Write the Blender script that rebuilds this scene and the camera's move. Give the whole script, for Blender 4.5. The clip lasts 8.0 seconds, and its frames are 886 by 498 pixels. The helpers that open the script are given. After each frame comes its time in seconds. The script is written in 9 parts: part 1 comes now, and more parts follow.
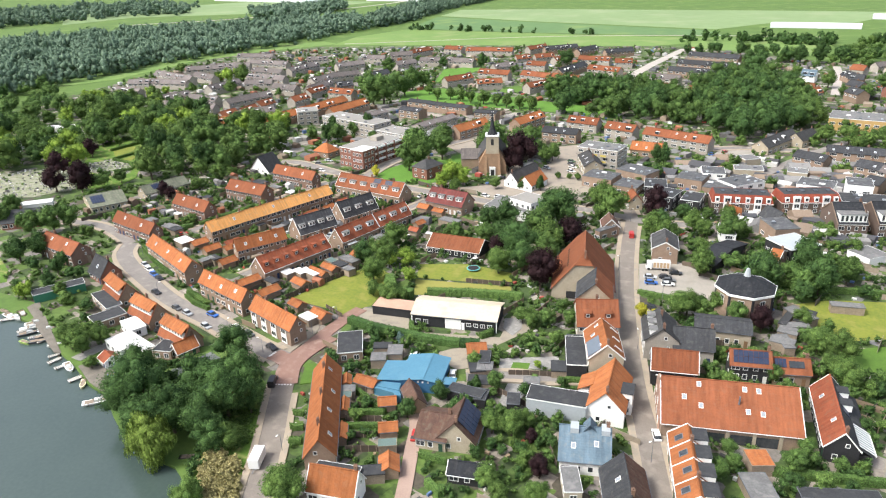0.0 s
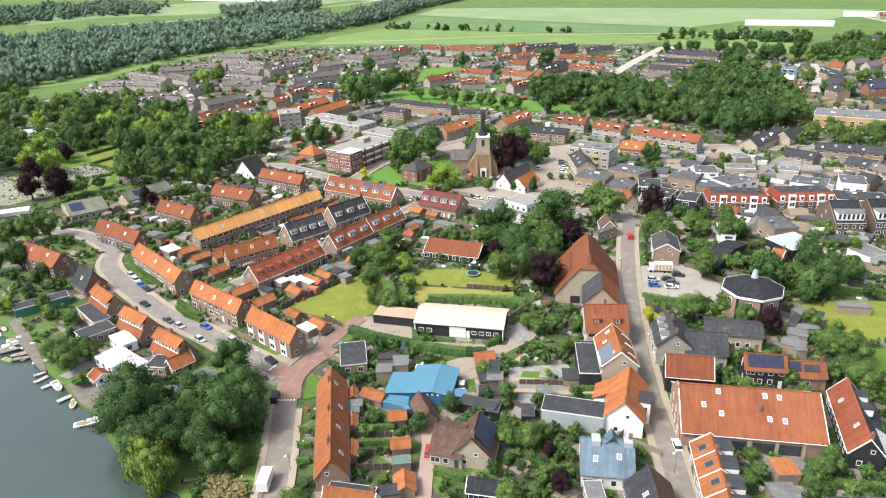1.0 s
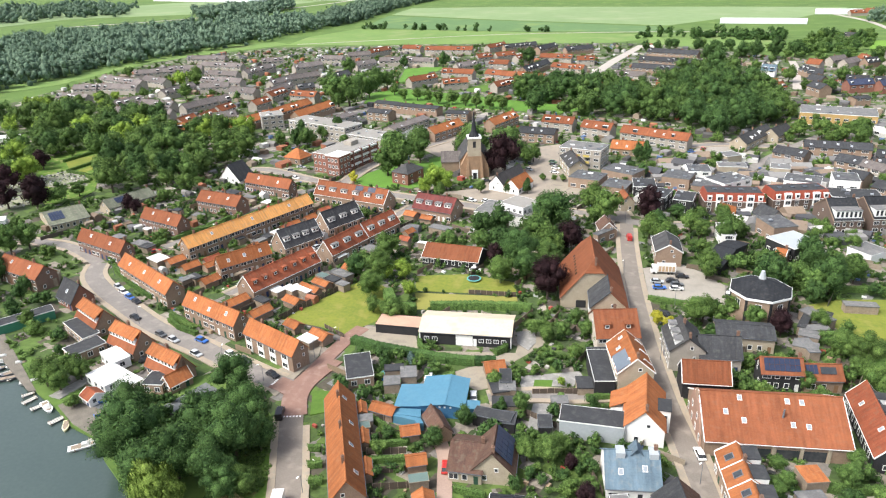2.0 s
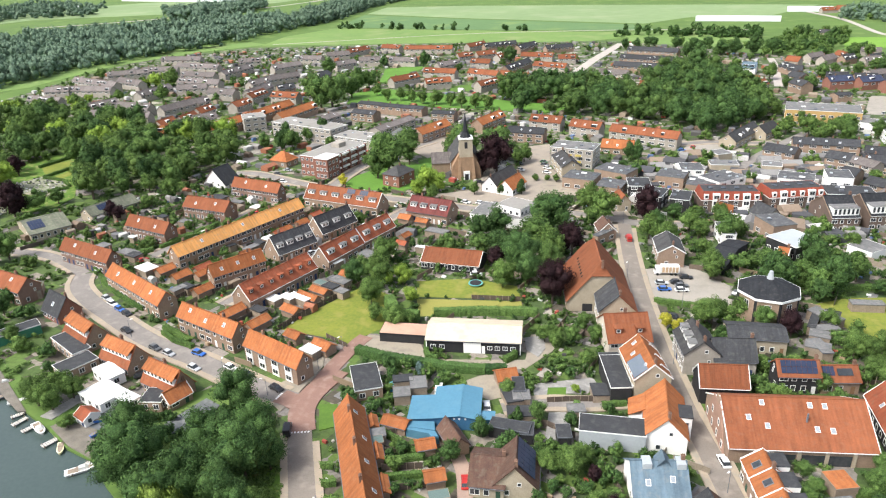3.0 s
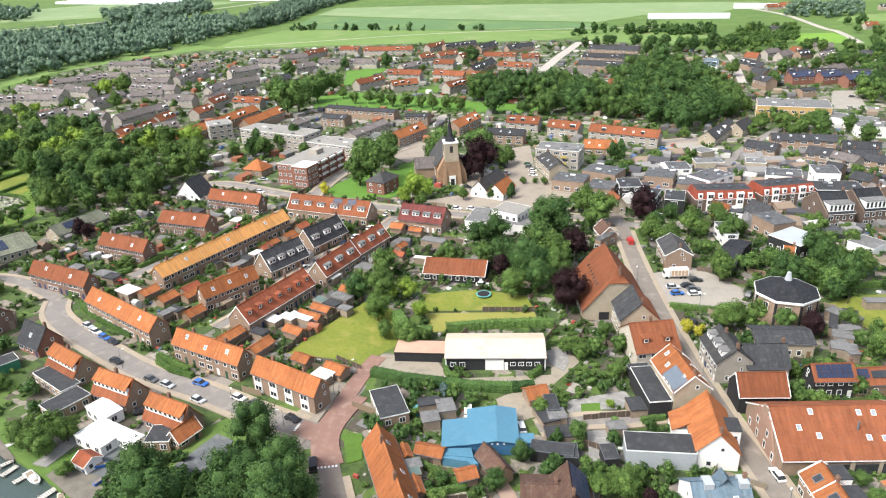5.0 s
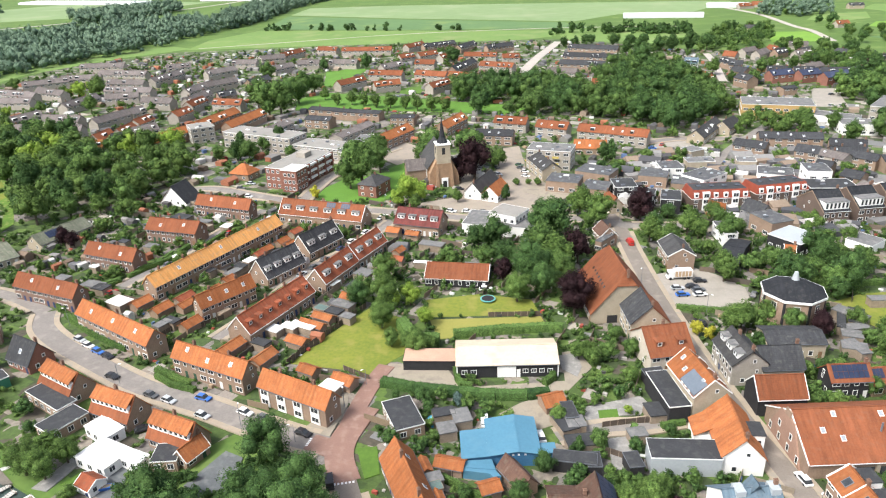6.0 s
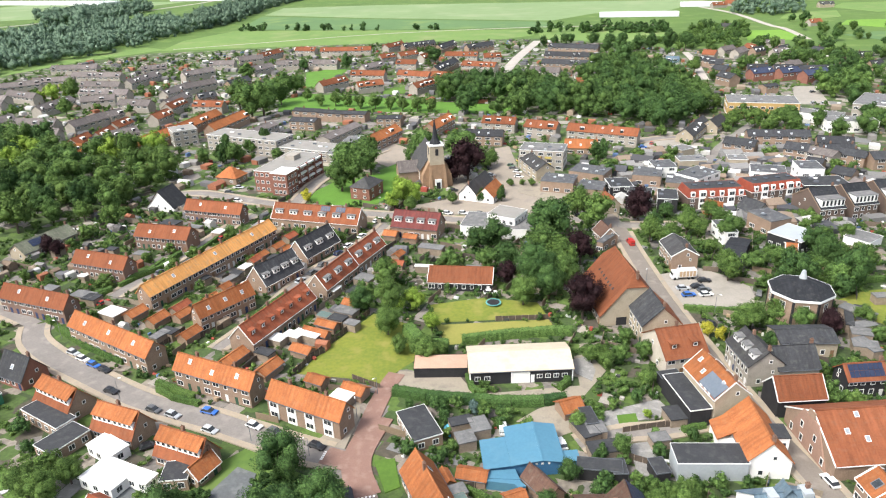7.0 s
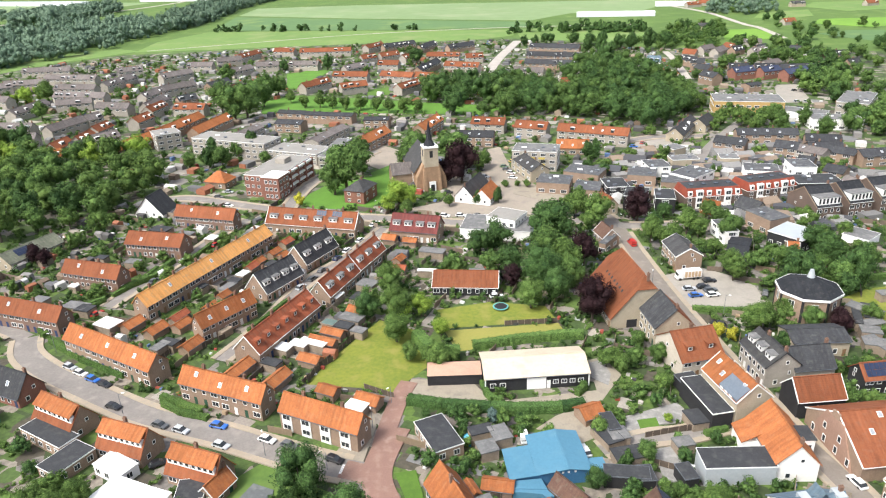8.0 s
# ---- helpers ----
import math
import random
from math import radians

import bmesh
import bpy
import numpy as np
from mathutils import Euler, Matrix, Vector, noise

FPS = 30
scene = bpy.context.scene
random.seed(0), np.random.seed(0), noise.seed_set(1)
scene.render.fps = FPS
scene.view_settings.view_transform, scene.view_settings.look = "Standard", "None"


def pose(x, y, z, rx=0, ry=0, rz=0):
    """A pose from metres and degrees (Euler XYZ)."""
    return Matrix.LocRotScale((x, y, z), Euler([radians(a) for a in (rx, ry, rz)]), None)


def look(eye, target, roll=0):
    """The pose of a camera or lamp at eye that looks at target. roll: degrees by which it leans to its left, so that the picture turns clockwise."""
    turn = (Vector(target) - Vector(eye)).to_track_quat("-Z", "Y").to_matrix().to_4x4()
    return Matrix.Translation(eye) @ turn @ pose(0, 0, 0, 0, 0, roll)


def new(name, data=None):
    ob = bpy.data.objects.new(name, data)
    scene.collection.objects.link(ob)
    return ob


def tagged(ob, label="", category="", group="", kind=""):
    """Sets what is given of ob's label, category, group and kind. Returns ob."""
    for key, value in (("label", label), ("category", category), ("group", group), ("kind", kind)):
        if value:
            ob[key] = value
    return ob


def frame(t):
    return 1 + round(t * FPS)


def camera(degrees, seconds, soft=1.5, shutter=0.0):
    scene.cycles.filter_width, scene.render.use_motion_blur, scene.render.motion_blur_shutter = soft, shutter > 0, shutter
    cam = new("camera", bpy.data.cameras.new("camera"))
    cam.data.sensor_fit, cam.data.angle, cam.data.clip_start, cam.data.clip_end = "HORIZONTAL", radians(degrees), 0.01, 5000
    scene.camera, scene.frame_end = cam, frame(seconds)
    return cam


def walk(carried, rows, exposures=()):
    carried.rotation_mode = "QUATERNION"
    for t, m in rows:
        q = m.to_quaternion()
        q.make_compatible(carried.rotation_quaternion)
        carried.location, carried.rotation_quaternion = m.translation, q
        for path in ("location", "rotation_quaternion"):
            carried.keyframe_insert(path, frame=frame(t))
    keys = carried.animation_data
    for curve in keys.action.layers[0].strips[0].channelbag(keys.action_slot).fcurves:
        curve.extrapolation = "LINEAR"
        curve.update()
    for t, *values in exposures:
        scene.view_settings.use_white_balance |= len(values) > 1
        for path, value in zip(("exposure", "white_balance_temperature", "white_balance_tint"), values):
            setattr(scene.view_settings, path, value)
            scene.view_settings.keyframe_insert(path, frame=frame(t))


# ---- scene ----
cam = camera(64.7, 8.0, soft=1.15)
METRES, EYE, TILT, LEAN, TURN = 82.237, 103.0, 0.0, 0.0, 16.4
ROWS = [
    (0.0, 0.0, 0.0, 0.0, -0.76, -22.88, 1.81),
    (0.5, -0.049, 0.0394, -0.0002, -1.88, -22.98, 1.81),
    (1.0, -0.0987, 0.079, -0.0008, -3.02, -23.04, 1.83),
    (1.5, -0.1472, 0.1186, -0.0018, -4.15, -23.08, 1.9),
    (3.0, -0.2915, 0.2373, -0.0058, -7.54, -23.29, 1.98),
    (3.5, -0.3402, 0.2765, -0.0053, -8.69, -23.35, 2.05),
    (4.0, -0.3891, 0.3162, -0.0048, -9.84, -23.39, 2.08),
    (4.5, -0.4371, 0.3558, -0.0049, -10.94, -23.41, 2.11),
    (6.0, -0.5825, 0.474, -0.0045, -14.44, -23.56, 2.08),
    (6.5, -0.6305, 0.5131, -0.0055, -15.6, -23.61, 2.04),
    (7.0, -0.6785, 0.5524, -0.006, -16.74, -23.67, 2.01),
    (7.5, -0.7271, 0.5917, -0.0058, -17.86, -23.72, 1.98),
    (8.0, -0.7755, 0.6312, -0.0055, -19.01, -23.74, 1.94),
]
walk(cam, [(t, pose(0, 0, EYE, TILT, LEAN, TURN) @ pose(METRES * x, METRES * y, METRES * z, 90 + pitch, roll, yaw)) for t, x, y, z, yaw, pitch, roll in ROWS])
# ---- sky and sun: bright, thinly overcast day ----
world = bpy.data.worlds.new("sky")
scene.world = world
world.use_nodes = True
wn = world.node_tree
wn.nodes.clear()
sky = wn.nodes.new("ShaderNodeTexSky")
sky.sky_type = "NISHITA"
sky.sun_disc = False
SUN_ELEV, SUN_AZ = 52.0, 232.0      # degrees; azimuth clockwise from +y
sky.sun_elevation, sky.sun_rotation = radians(SUN_ELEV), radians(SUN_AZ)
sky.air_density, sky.dust_density, sky.ozone_density = 1.0, 4.0, 1.0
veil = wn.nodes.new("ShaderNodeHueSaturation")
veil.inputs["Saturation"].default_value = 0.6
bg = wn.nodes.new("ShaderNodeBackground")
bg.inputs["Strength"].default_value = 0.125
wo = wn.nodes.new("ShaderNodeOutputWorld")
wn.links.new(sky.outputs[0], veil.inputs["Color"])
wn.links.new(veil.outputs[0], bg.inputs["Color"])
wn.links.new(bg.outputs[0], wo.inputs["Surface"])
sun = new("sun", bpy.data.lights.new("sun", "SUN"))
sun.data.energy, sun.data.angle, sun.data.color = 1.65, radians(15), (0.98, 0.97, 0.93)
az, el = radians(SUN_AZ), radians(SUN_ELEV)
sun.matrix_world = look((0, 0, 200), (-math.sin(az) * math.cos(el) * 100, -math.cos(az) * math.cos(el) * 100, 200 - math.sin(el) * 100))
scene.view_settings.exposure = 1.27

# ---- materials ----
MATS = {}


def mat(name, c1, c2=None, rough=0.85, scale=0.25, fine=3.0, bump=0.15, metal=0.0, spread=0.0, courses=0.0, third=None, spec=0.3):
    """Two colours mixed by coarse and fine noise, with relief. spread: brightness change from object to object.
    courses: spacing of tile or brick courses in metres, as relief. third: a colour of scattered stains."""
    if name in MATS:
        return MATS[name]
    m = bpy.data.materials.new(name)
    m.use_nodes = True
    n, l = m.node_tree.nodes, m.node_tree.links
    b = n["Principled BSDF"]
    b.inputs["Roughness"].default_value, b.inputs["Metallic"].default_value = rough, metal
    b.inputs["Specular IOR Level"].default_value = spec
    c2 = c2 or tuple(v * 0.75 for v in c1)
    geo = n.new("ShaderNodeNewGeometry")
    big, small = n.new("ShaderNodeTexNoise"), n.new("ShaderNodeTexNoise")
    big.inputs["Scale"].default_value, small.inputs["Scale"].default_value = scale, fine
    big.inputs["Detail"].default_value, small.inputs["Detail"].default_value = 5, 4
    for q in (big, small):
        l.new(geo.outputs["Position"], q.inputs["Vector"])
    add = n.new("ShaderNodeMath")
    add.operation = "ADD"
    l.new(big.outputs[0], add.inputs[0])
    l.new(small.outputs[0], add.inputs[1])
    ramp = n.new("ShaderNodeMapRange")
    ramp.inputs["From Min"].default_value, ramp.inputs["From Max"].default_value = 0.75, 1.25
    l.new(add.outputs[0], ramp.inputs["Value"])
    mix = n.new("ShaderNodeMix")
    mix.data_type = "RGBA"
    mix.inputs[6].default_value, mix.inputs[7].default_value = (*c1, 1), (*c2, 1)
    l.new(ramp.outputs[0], mix.inputs[0])
    out = mix.outputs[2]
    if third:
        sp = n.new("ShaderNodeTexNoise")
        sp.inputs["Scale"].default_value, sp.inputs["Detail"].default_value = scale * 2.3, 8
        l.new(geo.outputs["Position"], sp.inputs["Vector"])
        cut = n.new("ShaderNodeMapRange")
        cut.inputs["From Min"].default_value, cut.inputs["From Max"].default_value = 0.52, 0.70
        l.new(sp.outputs[0], cut.inputs["Value"])
        m3 = n.new("ShaderNodeMix")
        m3.data_type = "RGBA"
        m3.inputs[7].default_value = (*third, 1)
        l.new(cut.outputs[0], m3.inputs[0])
        l.new(out, m3.inputs[6])
        out = m3.outputs[2]
    if courses > 0.3:
        # rain streaks down the slope, and a change of tint from house to house along the ridge
        place, stretch, streak = n.new("ShaderNodeTexCoord"), n.new("ShaderNodeMapping"), n.new("ShaderNodeTexNoise")
        stretch.inputs["Scale"].default_value = (1.5, 0.14, 0.14)
        streak.inputs["Scale"].default_value, streak.inputs["Detail"].default_value = 1.0, 5
        l.new(place.outputs["Object"], stretch.inputs["Vector"])
        l.new(stretch.outputs[0], streak.inputs["Vector"])
        split, unit, whole, pick, ob = n.new("ShaderNodeSeparateXYZ"), n.new("ShaderNodeMath"), n.new("ShaderNodeMath"), n.new("ShaderNodeTexWhiteNoise"), n.new("ShaderNodeObjectInfo")
        l.new(place.outputs["Object"], split.inputs[0])
        unit.operation, whole.operation = "MULTIPLY_ADD", "FLOOR"
        unit.inputs[1].default_value = 1 / 5.4
        l.new(split.outputs[0], unit.inputs[0])
        l.new(ob.outputs["Random"], unit.inputs[2])
        l.new(unit.outputs[0], whole.inputs[0])
        pick.noise_dimensions = "1D"
        l.new(whole.outputs[0], pick.inputs["W"])
        both, level, wash = n.new("ShaderNodeMath"), n.new("ShaderNodeMapRange"), n.new("ShaderNodeHueSaturation")
        both.operation = "MULTIPLY_ADD"
        both.inputs[1].default_value = 0.22
        l.new(pick.outputs[0], both.inputs[0])
        l.new(streak.outputs[0], both.inputs[2])
        level.inputs["From Min"].default_value, level.inputs["From Max"].default_value = 0.35, 0.88
        level.inputs["To Min"].default_value, level.inputs["To Max"].default_value = 0.78, 1.2
        l.new(both.outputs[0], level.inputs["Value"])
        l.new(level.outputs[0], wash.inputs["Value"])
        l.new(out, wash.inputs["Color"])
        out = wash.outputs[0]
    if spread:
        info, hsv, rng = n.new("ShaderNodeObjectInfo"), n.new("ShaderNodeHueSaturation"), n.new("ShaderNodeMapRange")
        rng.inputs["To Min"].default_value, rng.inputs["To Max"].default_value = 1 - spread, 1 + spread
        l.new(info.outputs["Random"], rng.inputs["Value"])
        l.new(rng.outputs[0], hsv.inputs["Value"])
        l.new(out, hsv.inputs["Color"])
        out = hsv.outputs[0]
    l.new(out, b.inputs["Base Color"])
    if bump:
        bp = n.new("ShaderNodeBump")
        bp.inputs["Strength"].default_value, bp.inputs["Distance"].default_value = bump, 0.1
        src = small.outputs[0]
        if courses:
            tc, wv, av = n.new("ShaderNodeTexCoord"), n.new("ShaderNodeTexWave"), n.new("ShaderNodeMath")
            wv.bands_direction = "Z"
            wv.inputs["Scale"].default_value = 0.314 / courses
            l.new(tc.outputs["Object"], wv.inputs["Vector"])
            av.operation = "ADD"
            av.operation = "MULTIPLY_ADD"
            av.inputs[1].default_value = 0.25
            l.new(wv.outputs[1], av.inputs[0])
            l.new(small.outputs[0], av.inputs[2])
            src = av.outputs[0]
        l.new(src, bp.inputs["Height"])
        l.new(bp.outputs[0], b.inputs["Normal"])
    MATS[name] = m
    return m


def tile(name, c1, c2, stain):
    return mat(name, c1, c2, 0.85, 0.45, 3.2, 0.3, spread=0.16, courses=0.34, third=stain, spec=0.15)


def brick(name, c1, c2):
    return mat(name, c1, c2, 0.9, 0.5, 4.0, 0.25, spread=0.06, courses=0.12)


ORANGE = tile("orange_tile", (0.335, 0.122, 0.045), (0.25, 0.088, 0.035), (0.295, 0.125, 0.058))
AMBER = tile("amber_tile", (0.60, 0.30, 0.10), (0.51, 0.24, 0.077), (0.44, 0.255, 0.12))
RED = tile("red_tile", (0.222, 0.078, 0.036), (0.172, 0.06, 0.03), (0.195, 0.08, 0.044))
RUST = tile("rust_tile", (0.285, 0.085, 0.042), (0.215, 0.064, 0.034), (0.21, 0.09, 0.055))
DARKRED = tile("dark_red_tile", (0.17, 0.05, 0.045), (0.12, 0.04, 0.036), (0.12, 0.05, 0.045))
SLATE = tile("slate_tile", (0.054, 0.056, 0.061), (0.038, 0.04, 0.043), (0.072, 0.072, 0.07))
DARKSLATE = tile("dark_slate", (0.03, 0.032, 0.037), (0.021, 0.023, 0.027), (0.045, 0.045, 0.046))
GREYTILE = tile("grey_tile", (0.063, 0.063, 0.064), (0.045, 0.045, 0.047), (0.08, 0.078, 0.074))
BROWNTILE = tile("brown_tile", (0.12, 0.07, 0.05), (0.085, 0.05, 0.04), (0.12, 0.09, 0.07))
TAUPE = tile("taupe_tile", (0.165, 0.143, 0.135), (0.12, 0.106, 0.102), (0.19, 0.172, 0.158))
MOSSTILE = tile("mossy_tile", (0.17, 0.18, 0.13), (0.12, 0.13, 0.095), (0.22, 0.21, 0.17))
BLUETILE = tile("blue_grey_tile", (0.115, 0.165, 0.205), (0.09, 0.13, 0.165), (0.14, 0.17, 0.19))
CREAMSHEET = mat("cream_sheet", (0.56, 0.475, 0.365), (0.51, 0.43, 0.325), 0.6, 0.12, 1.2, 0.08, third=(0.47, 0.385, 0.285))
PINKSHEET = mat("salmon_sheet", (0.50, 0.32, 0.23), (0.43, 0.26, 0.19), 0.7, 0.2, 2.0, 0.1)
BLUESHEET = mat("blue_sheet", (0.078, 0.20, 0.285), (0.066, 0.175, 0.255), 0.55, 0.1, 1.5, 0.06, third=(0.09, 0.205, 0.28))
BRICK = brick("brown_brick", (0.30, 0.215, 0.155), (0.225, 0.16, 0.118))
REDBRICK = brick("red_brick", (0.25, 0.115, 0.082), (0.19, 0.088, 0.066))
YELBRICK = brick("yellow_brick", (0.40, 0.345, 0.26), (0.315, 0.27, 0.20))
GREYBRICK = brick("grey_brick", (0.36, 0.33, 0.285), (0.28, 0.255, 0.22))
TOWERBRICK = brick("tower_brick", (0.32, 0.205, 0.125), (0.23, 0.15, 0.095))
RENDER = mat("white_render", (0.80, 0.79, 0.77), (0.74, 0.73, 0.70), 0.9, 0.2, 2.0, 0.05)
BLACKWOOD = mat("black_boards", (0.018, 0.018, 0.02), (0.03, 0.03, 0.032), 0.8, 0.4, 5.0, 0.2)
GREENWOOD = mat("green_boards", (0.05, 0.20, 0.12), (0.04, 0.16, 0.10), 0.8)
WOOD = mat("weathered_wood", (0.30, 0.24, 0.18), (0.20, 0.16, 0.12), 0.9, 0.6, 6.0, 0.3)
WHITE = mat("white_paint", (0.78, 0.78, 0.76), (0.72, 0.72, 0.70), 0.5, 0.5, 4.0, 0.03)
BITUMEN = mat("bitumen", (0.045, 0.047, 0.051), (0.03, 0.032, 0.035), 0.85, 0.3, 3.0, 0.15, third=(0.06, 0.06, 0.06))
GRAVELROOF = mat("grey_roofing", (0.165, 0.165, 0.163), (0.115, 0.115, 0.114), 0.9, 0.25, 2.0, 0.15, third=(0.21, 0.205, 0.197))
PALEGRAVEL = mat("pale_roofing", (0.27, 0.258, 0.235), (0.215, 0.205, 0.19), 0.9, 0.2, 2.0, 0.1, third=(0.24, 0.225, 0.20))
DARKGRAVEL = mat("dark_roofing", (0.095, 0.098, 0.104), (0.062, 0.064, 0.068), 0.9, 0.25, 2.0, 0.15, third=(0.16, 0.16, 0.157))
WHITEROOF = mat("white_roofing", (0.70, 0.70, 0.69), (0.64, 0.64, 0.63), 0.7, 0.3, 2.0, 0.05)
PALEROOF = mat("pale_metal_roof", (0.38, 0.41, 0.43), (0.33, 0.36, 0.38), 0.5, 0.2, 2.0, 0.05)
GLASS = mat("window_glass", (0.025, 0.03, 0.035), (0.05, 0.055, 0.06), 0.08, 0.6, 1.0, 0.0, spec=0.6)
SOLAR = mat("solar_cells", (0.02, 0.03, 0.06), (0.03, 0.04, 0.075), 0.4, 0.8, 2.0, 0.0, spec=0.25)
LEAD = mat("lead", (0.14, 0.15, 0.17), (0.10, 0.11, 0.125), 0.6, 0.5, 4.0, 0.1)
CHIM = brick("chimney_brick", (0.20, 0.12, 0.085), (0.15, 0.09, 0.065))
DOORS = [mat("door_green", (0.03, 0.08, 0.05)), mat("door_blue", (0.03, 0.05, 0.12)), mat("door_oak", (0.22, 0.13, 0.07)), mat("door_white", (0.7, 0.7, 0.68))]


def leafy(name, c1, c2, spread=0.15):
    """Foliage: colour changes from leaf clump to leaf clump and from plant to plant."""
    m = bpy.data.materials.new(name)
    m.use_nodes = True
    n, l = m.node_tree.nodes, m.node_tree.links
    b = n["Principled BSDF"]
    b.inputs["Roughness"].default_value = 0.75
    b.inputs["Specular IOR Level"].default_value = 0.1
    geo, noi, mix = n.new("ShaderNodeNewGeometry"), n.new("ShaderNodeTexNoise"), n.new("ShaderNodeMix")
    noi.inputs["Scale"].default_value = 0.5
    l.new(geo.outputs["Position"], noi.inputs["Vector"])
    add, rng = n.new("ShaderNodeMath"), n.new("ShaderNodeMapRange")
    l.new(geo.outputs["Random Per Island"], add.inputs[0])
    l.new(noi.outputs[0], add.inputs[1])
    rng.inputs["From Min"].default_value, rng.inputs["From Max"].default_value = 0.3, 1.3
    l.new(add.outputs[0], rng.inputs["Value"])
    mix.data_type = "RGBA"
    mix.inputs[6].default_value, mix.inputs[7].default_value = (*c1, 1), (*c2, 1)
    l.new(rng.outputs[0], mix.inputs[0])
    info, hsv, vr = n.new("ShaderNodeObjectInfo"), n.new("ShaderNodeHueSaturation"), n.new("ShaderNodeMapRange")
    vr.inputs["To Min"].default_value, vr.inputs["To Max"].default_value = 1 - spread, 1 + spread
    l.new(info.outputs["Random"], vr.inputs["Value"])
    l.new(vr.outputs[0], hsv.inputs["Value"])
    l.new(mix.outputs[2], hsv.inputs["Color"])
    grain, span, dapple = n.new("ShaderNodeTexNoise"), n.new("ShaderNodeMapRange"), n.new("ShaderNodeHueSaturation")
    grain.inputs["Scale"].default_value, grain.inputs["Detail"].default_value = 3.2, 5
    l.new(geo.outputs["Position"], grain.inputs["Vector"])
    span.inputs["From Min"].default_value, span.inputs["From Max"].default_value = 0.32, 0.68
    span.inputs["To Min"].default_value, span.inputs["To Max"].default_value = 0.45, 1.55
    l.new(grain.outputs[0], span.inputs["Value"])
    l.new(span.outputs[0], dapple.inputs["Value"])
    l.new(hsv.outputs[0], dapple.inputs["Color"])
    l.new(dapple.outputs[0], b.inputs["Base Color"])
    MATS[name] = m
    return m


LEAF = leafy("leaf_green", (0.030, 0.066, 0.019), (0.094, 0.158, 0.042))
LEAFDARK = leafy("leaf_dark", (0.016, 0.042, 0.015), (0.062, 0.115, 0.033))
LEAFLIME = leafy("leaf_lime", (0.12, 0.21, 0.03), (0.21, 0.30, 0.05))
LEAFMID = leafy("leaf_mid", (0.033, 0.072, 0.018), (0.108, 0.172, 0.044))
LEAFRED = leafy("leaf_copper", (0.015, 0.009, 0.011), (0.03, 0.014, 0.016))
LEAFBLUE = leafy("leaf_blue_spruce", (0.06, 0.10, 0.09), (0.10, 0.15, 0.14))
LEAFYELLOW = leafy("leaf_yellow", (0.30, 0.30, 0.03), (0.40, 0.38, 0.05))
BARK = mat("bark", (0.10, 0.08, 0.06), (0.06, 0.05, 0.04), 0.95, 1.0, 8.0, 0.5)


# ---- mesh helpers ----
def mesh_of(bm, material, name="mesh"):
    me = bpy.data.meshes.new(name)
    bm.normal_update()
    bm.to_mesh(me)
    bm.free()
    for m in (material if isinstance(material, (list, tuple)) else [material]):
        me.materials.append(m)
    return me


def part(name, bm, material, parent, label=""):
    me = bm if isinstance(bm, bpy.types.Mesh) else mesh_of(bm, material, name)
    ob = new(name, me)
    ob.parent = parent
    return tagged(ob, label)


# what the countable repeats belong to
GROUPS = {"car": "cars parked in the village", "boat": "boats along the shore", "jetty": "jetties along the shore",
          "street_lamp": "street lamps of the village", "greenhouse": "greenhouses beyond the fields",
          "fence": "garden fences", "shed": "garden sheds", "garage": "garages of the village", "tree": "trees of the village",
          "shrub": "shrubs of the gardens", "terrace_house": "terrace houses of the village", "house": "houses of the village"}


def thing(name, m, label, category, group="", kind=""):
    ob = new(name)
    ob.matrix_basis = m
    return tagged(ob, label, category, group or GROUPS.get(name, ""), kind)


def box(bm, x0, x1, y0, y1, z0, z1, slot=0):
    v = [bm.verts.new(p) for p in ((x0, y0, z0), (x1, y0, z0), (x1, y1, z0), (x0, y1, z0), (x0, y0, z1), (x1, y0, z1), (x1, y1, z1), (x0, y1, z1))]
    for f in ((3, 2, 1, 0), (4, 5, 6, 7), (0, 1, 5, 4), (1, 2, 6, 5), (2, 3, 7, 6), (3, 0, 4, 7)):
        bm.faces.new([v[i] for i in f]).material_index = slot
    return v


def solid(bm, lower, upper, slot=0):
    """A closed solid between two rings of points with as many corners."""
    a, b = [bm.verts.new(p) for p in lower], [bm.verts.new(p) for p in upper]
    k = len(a)
    bm.faces.new(a[::-1]).material_index = slot
    bm.faces.new(b).material_index = slot
    for i in range(k):
        bm.faces.new((a[i], a[(i + 1) % k], b[(i + 1) % k], b[i])).material_index = slot


def boxmesh(*a):
    bm = bmesh.new()
    box(bm, *a)
    return bm


def tube(bm, p, q, r0, r1, sides=8):
    p, q = Vector(p), Vector(q)
    d = (q - p).normalized()
    s = d.cross(Vector((0, 0, 1)) if abs(d.z) < 0.9 else Vector((1, 0, 0))).normalized()
    t = d.cross(s)
    ring = [(math.cos(2 * math.pi * i / sides), math.sin(2 * math.pi * i / sides)) for i in range(sides)]
    solid(bm, [p + (s * c + t * k) * r0 for c, k in ring], [q + (s * c + t * k) * r1 for c, k in ring])


